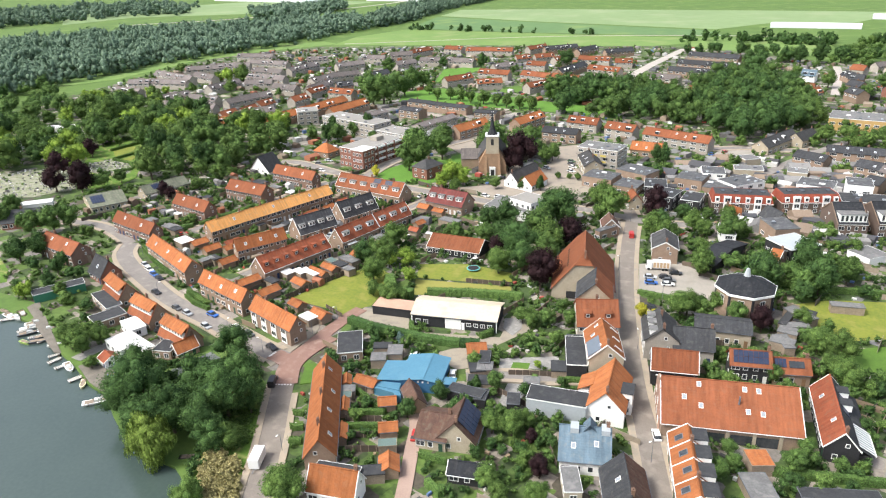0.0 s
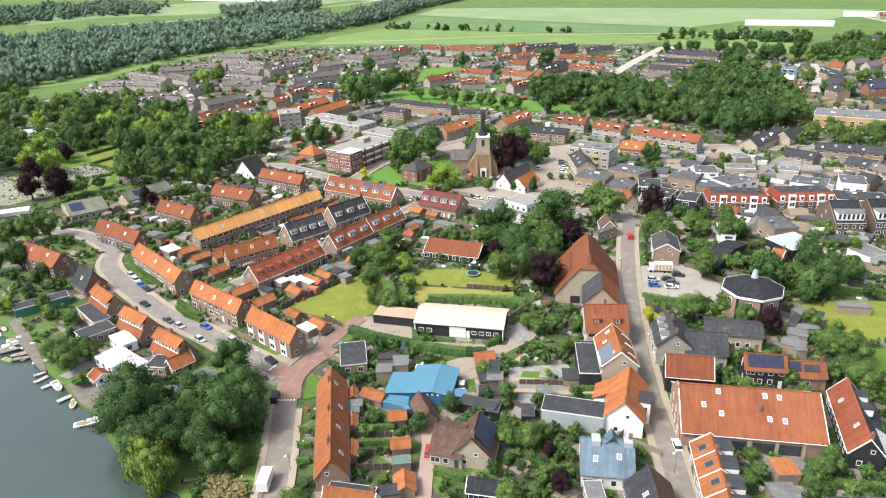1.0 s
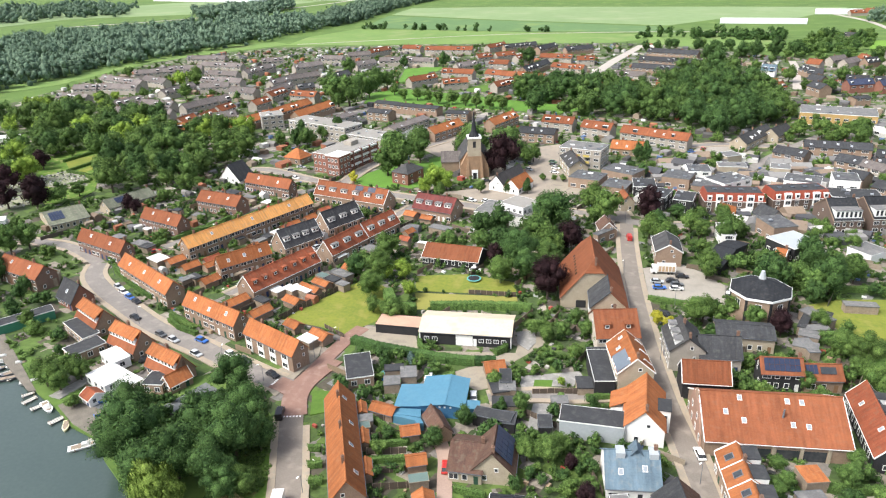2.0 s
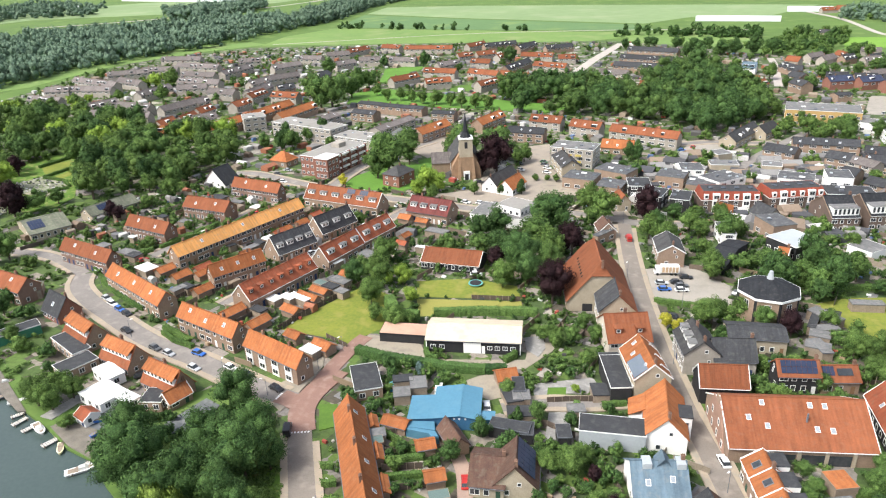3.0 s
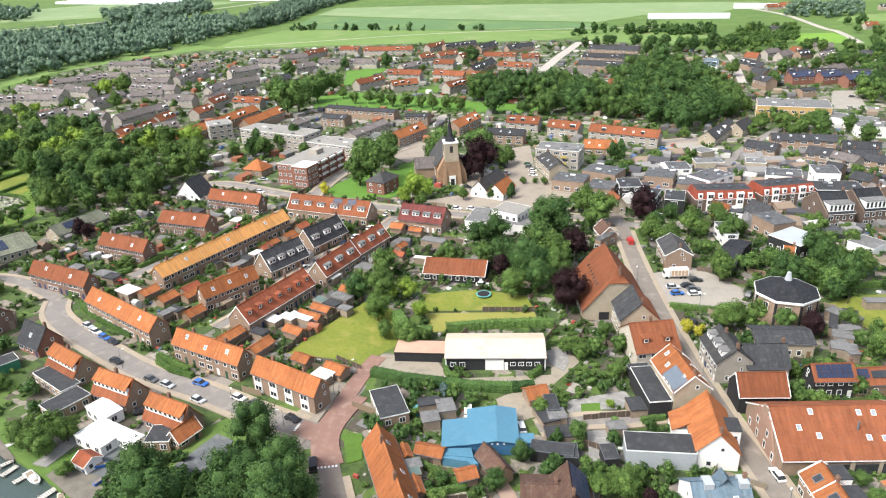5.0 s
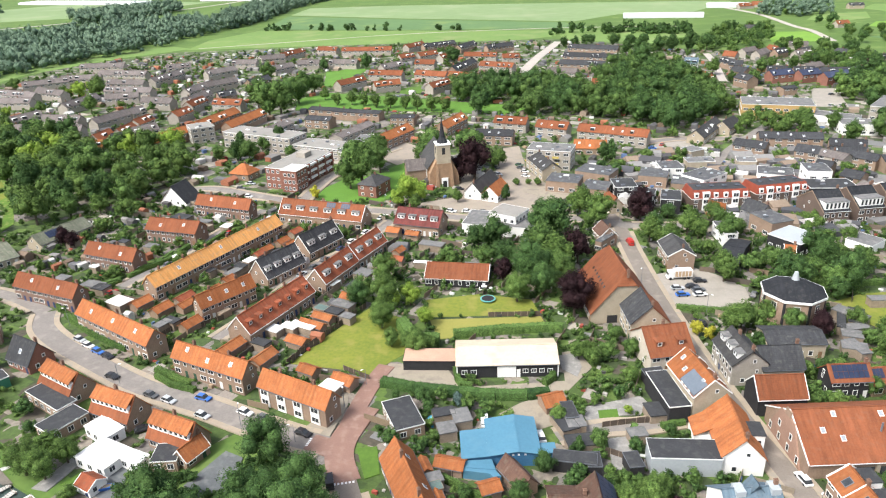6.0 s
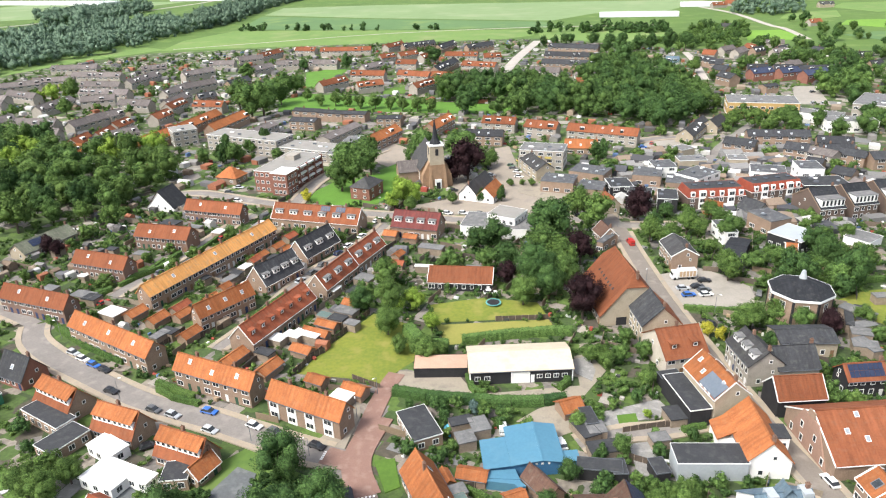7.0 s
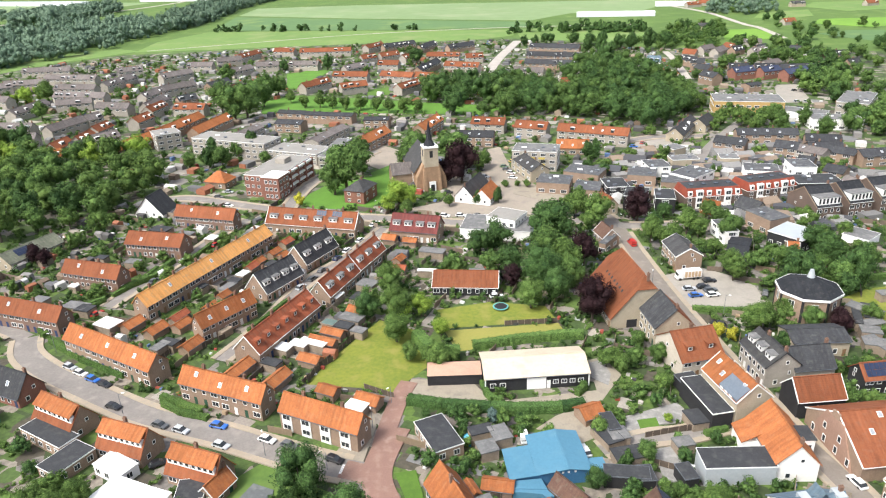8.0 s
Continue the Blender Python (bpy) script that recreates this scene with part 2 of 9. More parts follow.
def chevron(x0, x1, half, low, high, thick, hh=0.0, slope=1.0):
    """A folded slab: two slopes that meet over y = 0, with half-hipped ends where hh is given."""
    bm = bmesh.new()

    def shell(dz):
        if not hh:
            return [[bm.verts.new((x, y, z + dz)) for y, z in ((-half, low), (0, high), (half, low))] for x in (x0, x1)]
        c = hh / slope
        return [[bm.verts.new((x, y, z + dz)) for x, y, z in ((xe, -half, low), (xe, -c, high - hh), (xi, 0, high), (xe, c, high - hh), (xe, half, low))] for xe, xi in ((x0, x0 + c), (x1, x1 - c))]

    lo, up = shell(0), shell(thick)
    for (a, b), turn in ((up, 1), (lo, -1)):
        if hh:
            fs = [(a[0], b[0], b[1], b[2], a[2], a[1]), (a[4], a[3], a[2], b[2], b[3], b[4]), (b[1], b[3], b[2]), (a[3], a[1], a[2])]
        else:
            fs = [(a[0], b[0], b[1], a[1]), (a[1], b[1], b[2], a[2])]
        for f in fs:
            bm.faces.new(f[::turn])
    k = len(up[0])
    bm.faces.new((lo[0][0], lo[1][0], up[1][0], up[0][0]))
    bm.faces.new((lo[1][-1], lo[0][-1], up[0][-1], up[1][-1]))
    if hh:
        for s, i in ((0, 0), (1, 1)):
            for m, n in ((0, 1), (1, 3), (3, 4)):
                bm.faces.new((lo[i][m], lo[i][n], up[i][n], up[i][m]))
    else:
        for i in (0, 1):
            for m in range(k - 1):
                bm.faces.new((lo[i][m], lo[i][m + 1], up[i][m + 1], up[i][m]))
    bmesh.ops.recalc_face_normals(bm, faces=bm.faces)
    return bm


CACHE = {}


def shared(key, make):
    if key not in CACHE:
        CACHE[key] = make()
    return CACHE[key]


def window(parent, x, y, z, w, h, turn=0.0, far=False, frame_mat=None, name="window"):
    """A window in the wall's outer face at (x, y), sill at z; it faces the parent's -y, turned by turn degrees."""
    fm = frame_mat or WHITE

    def frame_mesh():
        bm = bmesh.new()
        t = 0.12
        k = max(1, round(w / 0.9))
        xs = [-w / 2, -w / 2 + t]
        for i in range(1, k):
            xs += [-w / 2 + w * i / k - 0.035, -w / 2 + w * i / k + 0.035]
        xs += [w / 2 - t, w / 2]
        zs = [0, t, h - t, h]
        grid = [[bm.verts.new((xx, -0.07, zz)) for zz in zs] for xx in xs]
        back = {}
        for i in range(len(xs) - 1):
            for j in range(3):
                q = [grid[i][j], grid[i + 1][j], grid[i + 1][j + 1], grid[i][j + 1]]
                if j == 1 and i % 2 == 1:
                    d = [bm.verts.new((v.co.x, -0.02, v.co.z)) for v in q]
                    for m in range(4):
                        bm.faces.new((q[m], q[(m + 1) % 4], d[(m + 1) % 4], d[m]))
                    if far:
                        bm.faces.new(d).material_index = 1
                else:
                    bm.faces.new(q)
        rim = [grid[i][0] for i in range(len(xs))] + [grid[-1][j] for j in (1, 2, 3)] + [grid[i][3] for i in range(len(xs) - 2, -1, -1)] + [grid[0][j] for j in (2, 1)]
        deep = [bm.verts.new((v.co.x, 0.05, v.co.z)) for v in rim]
        for m in range(len(rim)):
            bm.faces.new((rim[m], deep[m], deep[(m + 1) % len(rim)], rim[(m + 1) % len(rim)]))
        return mesh_of(bm, [fm, GLASS] if far else fm, "window")

    far = far or turn == 180
    ob = new(name, shared(("win", w, h, far, fm.name), frame_mesh))
    ob.parent = parent
    ob.matrix_basis = pose(x, y, z, 0, 0, turn)
    if not far:
        pane = new("pane", shared(("pane", w, h), lambda: mesh_of(boxmesh(-w / 2 + 0.09, w / 2 - 0.09, -0.03, 0.04, 0.09, h - 0.09), GLASS, "pane")))
        pane.parent = ob
    return ob


def door(parent, x, y, w=0.95, h=2.1, turn=0.0, which=0, z=0.0):
    ob = new("door", shared(("door", w, h, which), lambda: mesh_of(boxmesh(-w / 2, w / 2, -0.05, 0.05, 0.03, h), DOORS[which % 4], "door")))
    ob.parent = parent
    ob.matrix_basis = pose(x, y, z, 0, 0, turn)
    return ob


def chimney(parent, x, y, z, h=1.3):
    def make():
        bm = bmesh.new()
        box(bm, -0.35, 0.35, -0.3, 0.3, -1.0, h)
        box(bm, -0.42, 0.42, -0.37, 0.37, h, h + 0.12)
        for dx in (-0.17, 0.17):
            box(bm, dx - 0.1, dx + 0.1, -0.1, 0.1, h + 0.12, h + 0.42)
        return mesh_of(bm, CHIM, "chimney")
    ob = new("chimney", shared(("chim", h), make))
    ob.parent = parent
    ob.location = (x, y, z)
    return ob


# name, label, category, roof, wall, trim, options
STYLES, BUILT, FOOT_OF = {}, {}, {}


def style(key, name, label, category, roof, wall, verge=None, storeys=2, dormer="", chimneys=True, windows=True, far=False, side=True, frame_mat=None, halfhip=0.0, skylights=0, bays=False, back=None):
    STYLES[key] = (name, label, category, roof, wall, verge, storeys, dormer, chimneys, windows, far, side, frame_mat, halfhip, skylights, bays, back)


def gabled(key, x, y, yaw, length, width, eave, ridge, units=1):
    """A house with a pitched roof; its ridge runs along its own x, its front faces -y."""
    name, label, category, roof_m, wall_m, verge, storeys, dormer, chimneys, windows, far, side, fm, hh, skylights, bays, back = STYLES[key]
    h = thing(name, pose(x, y, 0, 0, 0, yaw), label, category)
    L, W = length / 2, width / 2
    FOOT.append((x, y, math.cos(radians(yaw)), math.sin(radians(yaw)), L, W))
    over, thick = 0.35, 0.22
    slope = (ridge - eave) / W
    # walls with their gables, open below ground
    bm = bmesh.new()
    bot = [bm.verts.new(p) for p in ((-L, -W, -0.6), (L, -W, -0.6), (L, W, -0.6), (-L, W, -0.6))]
    top = [bm.verts.new(p) for p in ((-L, -W, eave), (L, -W, eave), (L, W, eave), (-L, W, eave))]
    if hh:
        ga = [bm.verts.new((s * L, t * hh / slope, ridge - hh)) for s, t in ((-1, -1), (-1, 1), (1, -1), (1, 1))]
        bm.faces.new((bot[1], bot[2], top[2], ga[3], ga[2], top[1]))
        bm.faces.new((bot[3], bot[0], top[0], ga[0], ga[1], top[3]))
    else:
        ga = [bm.verts.new((-L, 0, ridge)), bm.verts.new((L, 0, ridge))]
        bm.faces.new((bot[1], bot[2], top[2], ga[1], top[1]))
        bm.faces.new((bot[3], bot[0], top[0], ga[0], top[3]))
    bm.faces.new((bot[0], bot[1], top[1], top[0]))
    bm.faces.new((bot[2], bot[3], top[3], top[2]))
    part("wall", bm, wall_m, h)
    # roof: one folded slab with overhang
    e = 0.12 if verge else over
    bm = chevron(-L - e, L + e, W + over, eave - over * slope, ridge, thick, hh, slope)
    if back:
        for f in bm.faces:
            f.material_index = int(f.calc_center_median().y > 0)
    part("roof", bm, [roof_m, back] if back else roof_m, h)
    cut = hh / slope if hh else 0
    part("ridge_tiles", boxmesh(-L - e + cut, L + e - cut, -0.16, 0.16, ridge + thick - 0.08, ridge + thick + 0.1), roof_m, h)
    if verge:
        for s in (-1, 1):
            x0, x1 = sorted((s * (L + 0.10), s * (L + 0.26)))
            part("verge_board", chevron(x0, x1, W + over, eave - over * slope - 0.08, ridge - 0.08, thick + 0.13), verge, h, "white painted verge board")
    for s in () if far else (-1, 1):
        part("gutter", boxmesh(-L, L, s * (W + over + 0.06) - 0.07, s * (W + over + 0.06) + 0.07, eave - over * slope - 0.02, eave - over * slope + 0.12), WHITE if verge else LEAD, h)
    u = length / units
    rnd = random.Random(int(x * 7 + y * 13))
    if windows:
        for i in range(units):
            cx = -L + u * (i + 0.5)
            nw = 1 if far else max(1, round(u / 2.6))
            flip = -1 if i % 2 else 1
            for s, turn in ((-1, 0), (1, 180)):
                if (far and s > 0) or (bays and s < 0):
                    continue
                for fl in range(storeys):
                    z = 0.85 + fl * 2.7
                    if far and fl == 0 and math.hypot(x, y) > 480:
                        continue
                    if z + 1.2 > eave:
                        break
                    for k in range(nw):
                        xx = cx + flip * u * ((k + 0.5) / nw - 0.5)
                        if fl == 0 and k == nw - 1 and nw > 1:
                            door(h, xx, s * W, turn=turn, which=rnd.randrange(4))
                        else:
                            window(h, xx, s * (W + 0.005), z, (3.2 if far else 2.1) if k == 0 and u > 4.5 else 1.2, 1.35 if far else 1.5, turn, far, fm)
        if side:
            for s, turn in ((1, 90), (-1, -90)):
                if ridge - eave > 2.2:
                    window(h, s * (L + 0.005), 0.9, min(eave, ridge - 3.0) + 0.3, 0.9, 1.0, turn, far, fm)
                window(h, s * (L + 0.005), -W * 0.35, 0.95, 1.1, 1.3, turn, far, fm)
                if eave > 4.5:
                    window(h, s * (L + 0.005), W * 0.4, 3.5, 0.7, 1.0, turn, far, fm)
    if bays:
        for i in range(units):
            cx = -L + u * (i + 0.5) - 0.6
            b = part("bay_panel", boxmesh(cx - 1.35, cx + 1.35, -W - 0.16, -W + 0.02, 0.1, eave - 0.15), WHITE, h, "white panelled window bay")
            for z in (0.75, 3.35):
                window(b, cx, -W - 0.165, z, 2.2, 1.45, 0)
    if chimneys:
        for i in range(1, units + 1, 4 if far and math.hypot(x, y) > 480 else 2) if units > 1 else [1]:
            chimney(h, -L + u * i - (0.5 if i == units else 0), 0.25, ridge)
    if far:
        for i in range(units):
            if rnd.random() < 0.42 and ridge - eave > 2.5:
                f = rnd.uniform(0.3, 0.5)
                roof_box(h, -L + u * (i + rnd.uniform(0.35, 0.65)), -W * (1 - f), eave + f * (ridge - eave) + 0.2, rnd.choice((1.6, 2.4, 3.2)))
            elif rnd.random() < 0.5 and math.hypot(x, y) < 480:
                f = rnd.uniform(0.3, 0.7)
                skylight(h, -L + u * (i + 0.5), -W * (1 - f), eave + f * (ridge - eave) + thick, math.degrees(math.atan(slope)))
    for i in range(skylights):
        xx = -L + length * (i + 0.6) / (skylights + 0.2)
        fy = rnd.uniform(0.35, 0.65)
        skylight(h, xx, -W * fy, eave + (1 - fy) * (ridge - eave) + thick, math.degrees(math.atan(slope)), key == "orangerow")
    if dormer:
        for i in range(units):
            dormer_on(h, dormer, -L + u * (i + 0.5), W, eave, ridge, u, slope, far, roof_m)
    BUILT.setdefault(key, []).append(h)
    FOOT_OF[h.name] = (L, W)
    return h


def roof_box(parent, x, y, z, w):
    def make():
        bm = bmesh.new()
        box(bm, -w / 2, w / 2, -0.9, 1.6, -0.9, 0.75)
        bm.faces.ensure_lookup_table()
        front = bm.faces[2]
        bmesh.ops.inset_region(bm, faces=[front], thickness=0.16)
        front.material_index = 1
        return mesh_of(bm, [WHITE, GLASS], "dormer")
    ob = new("dormer", shared(("roof_box", w), make))
    ob.parent = parent
    ob.location = (x, y, z)
    return ob


def skylight(parent, x, y, z, pitch, dark=False):
    def make():
        bm = bmesh.new()
        box(bm, -0.5, 0.5, -0.65, 0.65, -0.05, 0.1)
        box(bm, -0.4, 0.4, -0.55, 0.55, 0.1, 0.12, 1)
        if dark:
            bmesh.ops.scale(bm, vec=(1.7, 1.5, 1), verts=bm.verts)
        # pale panes have the sky's reflection painted into their base colour
        return mesh_of(bm, [LEAD, GLASS] if dark else [WHITE, mat("skylight_sky_tint", (0.30, 0.33, 0.36), (0.24, 0.27, 0.30), 0.1, spec=0.6)], "skylight")
    ob = new("skylight", shared(("skylight", dark), make))
    ob.parent = parent
    ob.matrix_basis = pose(x, y, z, pitch, 0, 0)
    return ob


def dormer_on(parent, kind, cx, W, eave, ridge, u, slope, far, roof_m):
    """A box dormer on the front slope: kind is 'box' (a small one), 'wide' or 'full'."""
    w = {"box": 1.9, "wide": min(3.2, u * 0.62), "full": u * 0.96, "loft": u * 0.9}[kind]
    z0 = eave + (ridge - eave) * (0.28 if kind != "full" else 0.3)
    z1 = min(z0 + 1.7, ridge - 0.25)
    if kind == "loft":
        z0, z1 = eave + 0.35, eave + 3.4
    y0, y1 = -W + (z0 - eave) / slope, -W + (z1 - eave) / slope
    bm = bmesh.new()
    v = [bm.verts.new(p) for p in ((cx - w / 2, y0, z0), (cx + w / 2, y0, z0), (cx + w / 2, y0, z1), (cx - w / 2, y0, z1), (cx - w / 2, y1 + 0.3, z1), (cx + w / 2, y1 + 0.3, z1))]
    bm.faces.new(v[:4]), bm.faces.new((v[3], v[2], v[5], v[4])), bm.faces.new((v[1], v[5], v[2])), bm.faces.new((v[0], v[3], v[4]))
    bm.faces.new((v[0], v[4], v[5], v[1]))
    d = part("dormer", bm, WHITE if kind != "box" else roof_m, parent, "white dormer" if kind != "box" else "tiled dormer")
    if kind == "full":
        # a flatter tiled roof that runs from the ridge over the dormer
        bm, lo = bmesh.new(), [(cx - u / 2, y0 - 0.35, z1), (cx + u / 2, y0 - 0.35, z1), (cx + u / 2, 0.05, ridge + 0.2), (cx - u / 2, 0.05, ridge + 0.2)]
        solid(bm, lo, [(p[0], p[1], p[2] + 0.16) for p in lo])
        part("dormer_roof", bm, ORANGE, d, "orange tiled roof over the dormer")
    else:
        part("dormer_roof", boxmesh(cx - w / 2 - 0.15, cx + w / 2 + 0.15, y0 - 0.25, y1 + 0.4, z1, z1 + 0.14), roof_m if kind == "box" else GRAVELROOF, d)
    k = max(1, round(w / 1.5))
    for i in range(k):
        window(d, cx - w / 2 + w * (i + 0.5) / k, y0 - 0.01, z0 + 0.5, min(1.1, w / k - 0.3), z1 - z0 - 0.7, 0, True)


def flat(key, x, y, yaw, length, width, height):
    """A building with a flat roof; its front faces its own -y."""
    height += 0.011 * (len(FOOT) % 23)
    name, label, category, roof_m, wall_m, verge, storeys, dormer, chimneys, windows, far, side, fm, hh, skylights, bays, back = STYLES[key]
    h = thing(name, pose(x, y, 0, 0, 0, yaw), label, category)
    L, W = length / 2, width / 2
    FOOT.append((x, y, math.cos(radians(yaw)), math.sin(radians(yaw)), L, W))
    part("wall", boxmesh(-L, L, -W, W, -0.6, height - 0.25), wall_m, h)
    part("roof", boxmesh(-L - 0.06, L + 0.06, -W - 0.06, W + 0.06, height - 0.25, height), roof_m, h)
    bm = bmesh.new()
    for a in ((-L - 0.14, L + 0.14, -W - 0.14, -W - 0.06), (-L - 0.14, L + 0.14, W + 0.06, W + 0.14), (-L - 0.14, -L - 0.06, -W - 0.06, W + 0.06), (L + 0.06, L + 0.14, -W - 0.06, W + 0.06)):
        box(bm, *a, height - 0.22, height + 0.06)
    part("fascia", bm, verge or WHITE, h)
    if far and length * width > 50:
        rnd = random.Random(int(x * 5 + y))
        for i in range(min(5, int(length * width / 45))):
            a, b = rnd.uniform(-L + 1.2, L - 1.2), rnd.uniform(-W + 1.2, W - 1.2)
            ob = part("roof_unit", shared(("unit", i % 3), lambda: mesh_of(boxmesh(-0.5 - 0.35 * (i % 3), 0.5 + 0.35 * (i % 3), -0.5, 0.5, 0, 0.5 + 0.2 * (i % 2)), (PALEROOF, LEAD, WHITE)[i % 3], "roof_unit")), None, h)
            ob.location = (a, b, height)
    if windows:
        fh = height / storeys
        for (cx, cy, n, turn, dx, dy) in ((0, -W, length, 0, 1, 0), (L, 0, width, 90, 0, 1), (-L, 0, width, -90, 0, 1)):
            k = max(1, int(n / (4.2 if far else 2.6)))
            for fl in range(storeys):
                for i in range(k):
                    o = n * ((i + 0.5) / k - 0.5)
                    window(h, cx + dx * o + (0.005 if cx > 0 else -0.005 if cx < 0 else 0), cy + dy * o - (0.005 if cy else 0), 0.8 + fl * fh, 2.6 if far else 1.5, min(1.5, fh - 1.2), turn, far, fm)
    BUILT.setdefault(key, []).append(h)
    FOOT_OF[h.name] = (L, W)
    return h

# ---- surfaces, roads and planting ----
LAWN = mat("lawn", (0.185, 0.205, 0.032), (0.125, 0.16, 0.026), 0.95, 0.10, 0.9, 0.2, third=(0.225, 0.215, 0.055))
COURT = mat("dry_court_grass", (0.25, 0.235, 0.06), (0.205, 0.21, 0.05), 0.95, 0.12, 1.5, 0.1)
SURF = {
    "asphalt": ("road", "grey asphalt street", mat("asphalt_street", (0.225, 0.205, 0.187), (0.178, 0.163, 0.15), 0.9, 0.12, 2.0, 0.1, third=(0.265, 0.243, 0.218))),
    "brickroad": ("road", "grey-brown brick-paved road", mat("clinker_road", (0.215, 0.188, 0.16), (0.172, 0.15, 0.13), 0.9, 0.15, 3.0, 0.15, third=(0.255, 0.225, 0.19))),
    "redbrick": ("road", "red brick-paved lane", mat("red_clinker", (0.25, 0.15, 0.118), (0.205, 0.122, 0.098), 0.9, 0.2, 3.0, 0.15, third=(0.28, 0.19, 0.155))),
    "pinkroad": ("road", "pinkish paved garden lane", mat("pink_paving", (0.36, 0.26, 0.21), (0.30, 0.215, 0.175), 0.9, 0.2, 3.0, 0.1)),
    "paleroad": ("road", "pale grey road", mat("pale_paving", (0.42, 0.38, 0.34), (0.34, 0.31, 0.28), 0.9, 0.1, 1.5, 0.1)),
    "pavement": ("pavement", "beige paved pavement with kerb", mat("beige_paving", (0.36, 0.30, 0.225), (0.30, 0.25, 0.19), 0.9, 0.2, 3.0, 0.1, third=(0.27, 0.245, 0.20))),
    "lawn": ("lawn", "mown yellow-green lawn", LAWN),
    "churchlawn": ("lawn", "fresh green lawn beside the church", mat("fresh_lawn", (0.10, 0.22, 0.03), (0.08, 0.17, 0.025), 0.95, 0.1, 1.5, 0.15)),
    "court": ("lawn", "dry yellowish grass court", COURT),
    "bank": ("verge", "rough green grass verge", mat("bank_grass", (0.105, 0.19, 0.025), (0.07, 0.14, 0.02), 0.95, 0.15, 1.5, 0.3, third=(0.24, 0.23, 0.09))),
    "terrace": ("terrace", "grey paved garden terrace", mat("terrace_slabs", (0.27, 0.26, 0.245), (0.20, 0.195, 0.185), 0.9, 0.3, 2.5, 0.1, third=(0.33, 0.32, 0.30))),
    "gardenlawn": ("lawn", "mown green garden lawn", mat("garden_lawn", (0.09, 0.17, 0.025), (0.07, 0.135, 0.022), 0.95, 0.15, 1.5, 0.15)),
    "yard": ("yard", "pale gravel yard", mat("gravel_yard", (0.30, 0.262, 0.205), (0.245, 0.214, 0.17), 0.95, 0.15, 2.5, 0.1, third=(0.21, 0.185, 0.15))),
    "parking": ("parking", "pale paved car park", mat("parking_paving", (0.33, 0.30, 0.26), (0.27, 0.25, 0.215), 0.95, 0.12, 2.0, 0.1, third=(0.25, 0.23, 0.20))),
    "plaza": ("pavement", "beige brick-paved church square", mat("plaza_paving", (0.31, 0.265, 0.212), (0.255, 0.22, 0.18), 0.9, 0.1, 1.5, 0.1, third=(0.235, 0.205, 0.175))),
    "graves": ("yard", "pale gravel paths of the churchyard", mat("grave_gravel", (0.30, 0.285, 0.23), (0.16, 0.18, 0.10), 0.95, 0.2, 1.5, 0.1, third=(0.09, 0.14, 0.04))),
    "tarmac": ("yard", "dark tarmac yard beside the houses", mat("yard_tarmac", (0.13, 0.14, 0.145), (0.10, 0.108, 0.112), 0.9, 0.2, 2.0, 0.1, third=(0.17, 0.175, 0.175))),
    "quay": ("quay", "worn planked quay along the water", mat("quay_planks", (0.19, 0.17, 0.14), (0.12, 0.108, 0.09), 0.9, 0.4, 4.0, 0.2)),
    "fieldlight": ("field", "light green meadow", mat("field_light", (0.15, 0.235, 0.062), (0.12, 0.20, 0.054), 0.95, 0.012, 0.15, 0.1, third=(0.19, 0.24, 0.09))),
    "fieldmid": ("field", "deep green field of crops", mat("field_mid", (0.105, 0.185, 0.07), (0.088, 0.16, 0.06), 0.95, 0.01, 0.1, 0.1, third=(0.145, 0.215, 0.07))),
    "fieldpale": ("field", "pale green flat field", mat("field_pale", (0.195, 0.27, 0.125), (0.165, 0.235, 0.105), 0.95, 0.006, 0.06, 0.1, third=(0.23, 0.28, 0.15))),
    "fieldbright": ("field", "bright green meadow", mat("field_bright", (0.16, 0.30, 0.04), (0.13, 0.25, 0.035), 0.95, 0.02, 0.2, 0.1)),
}


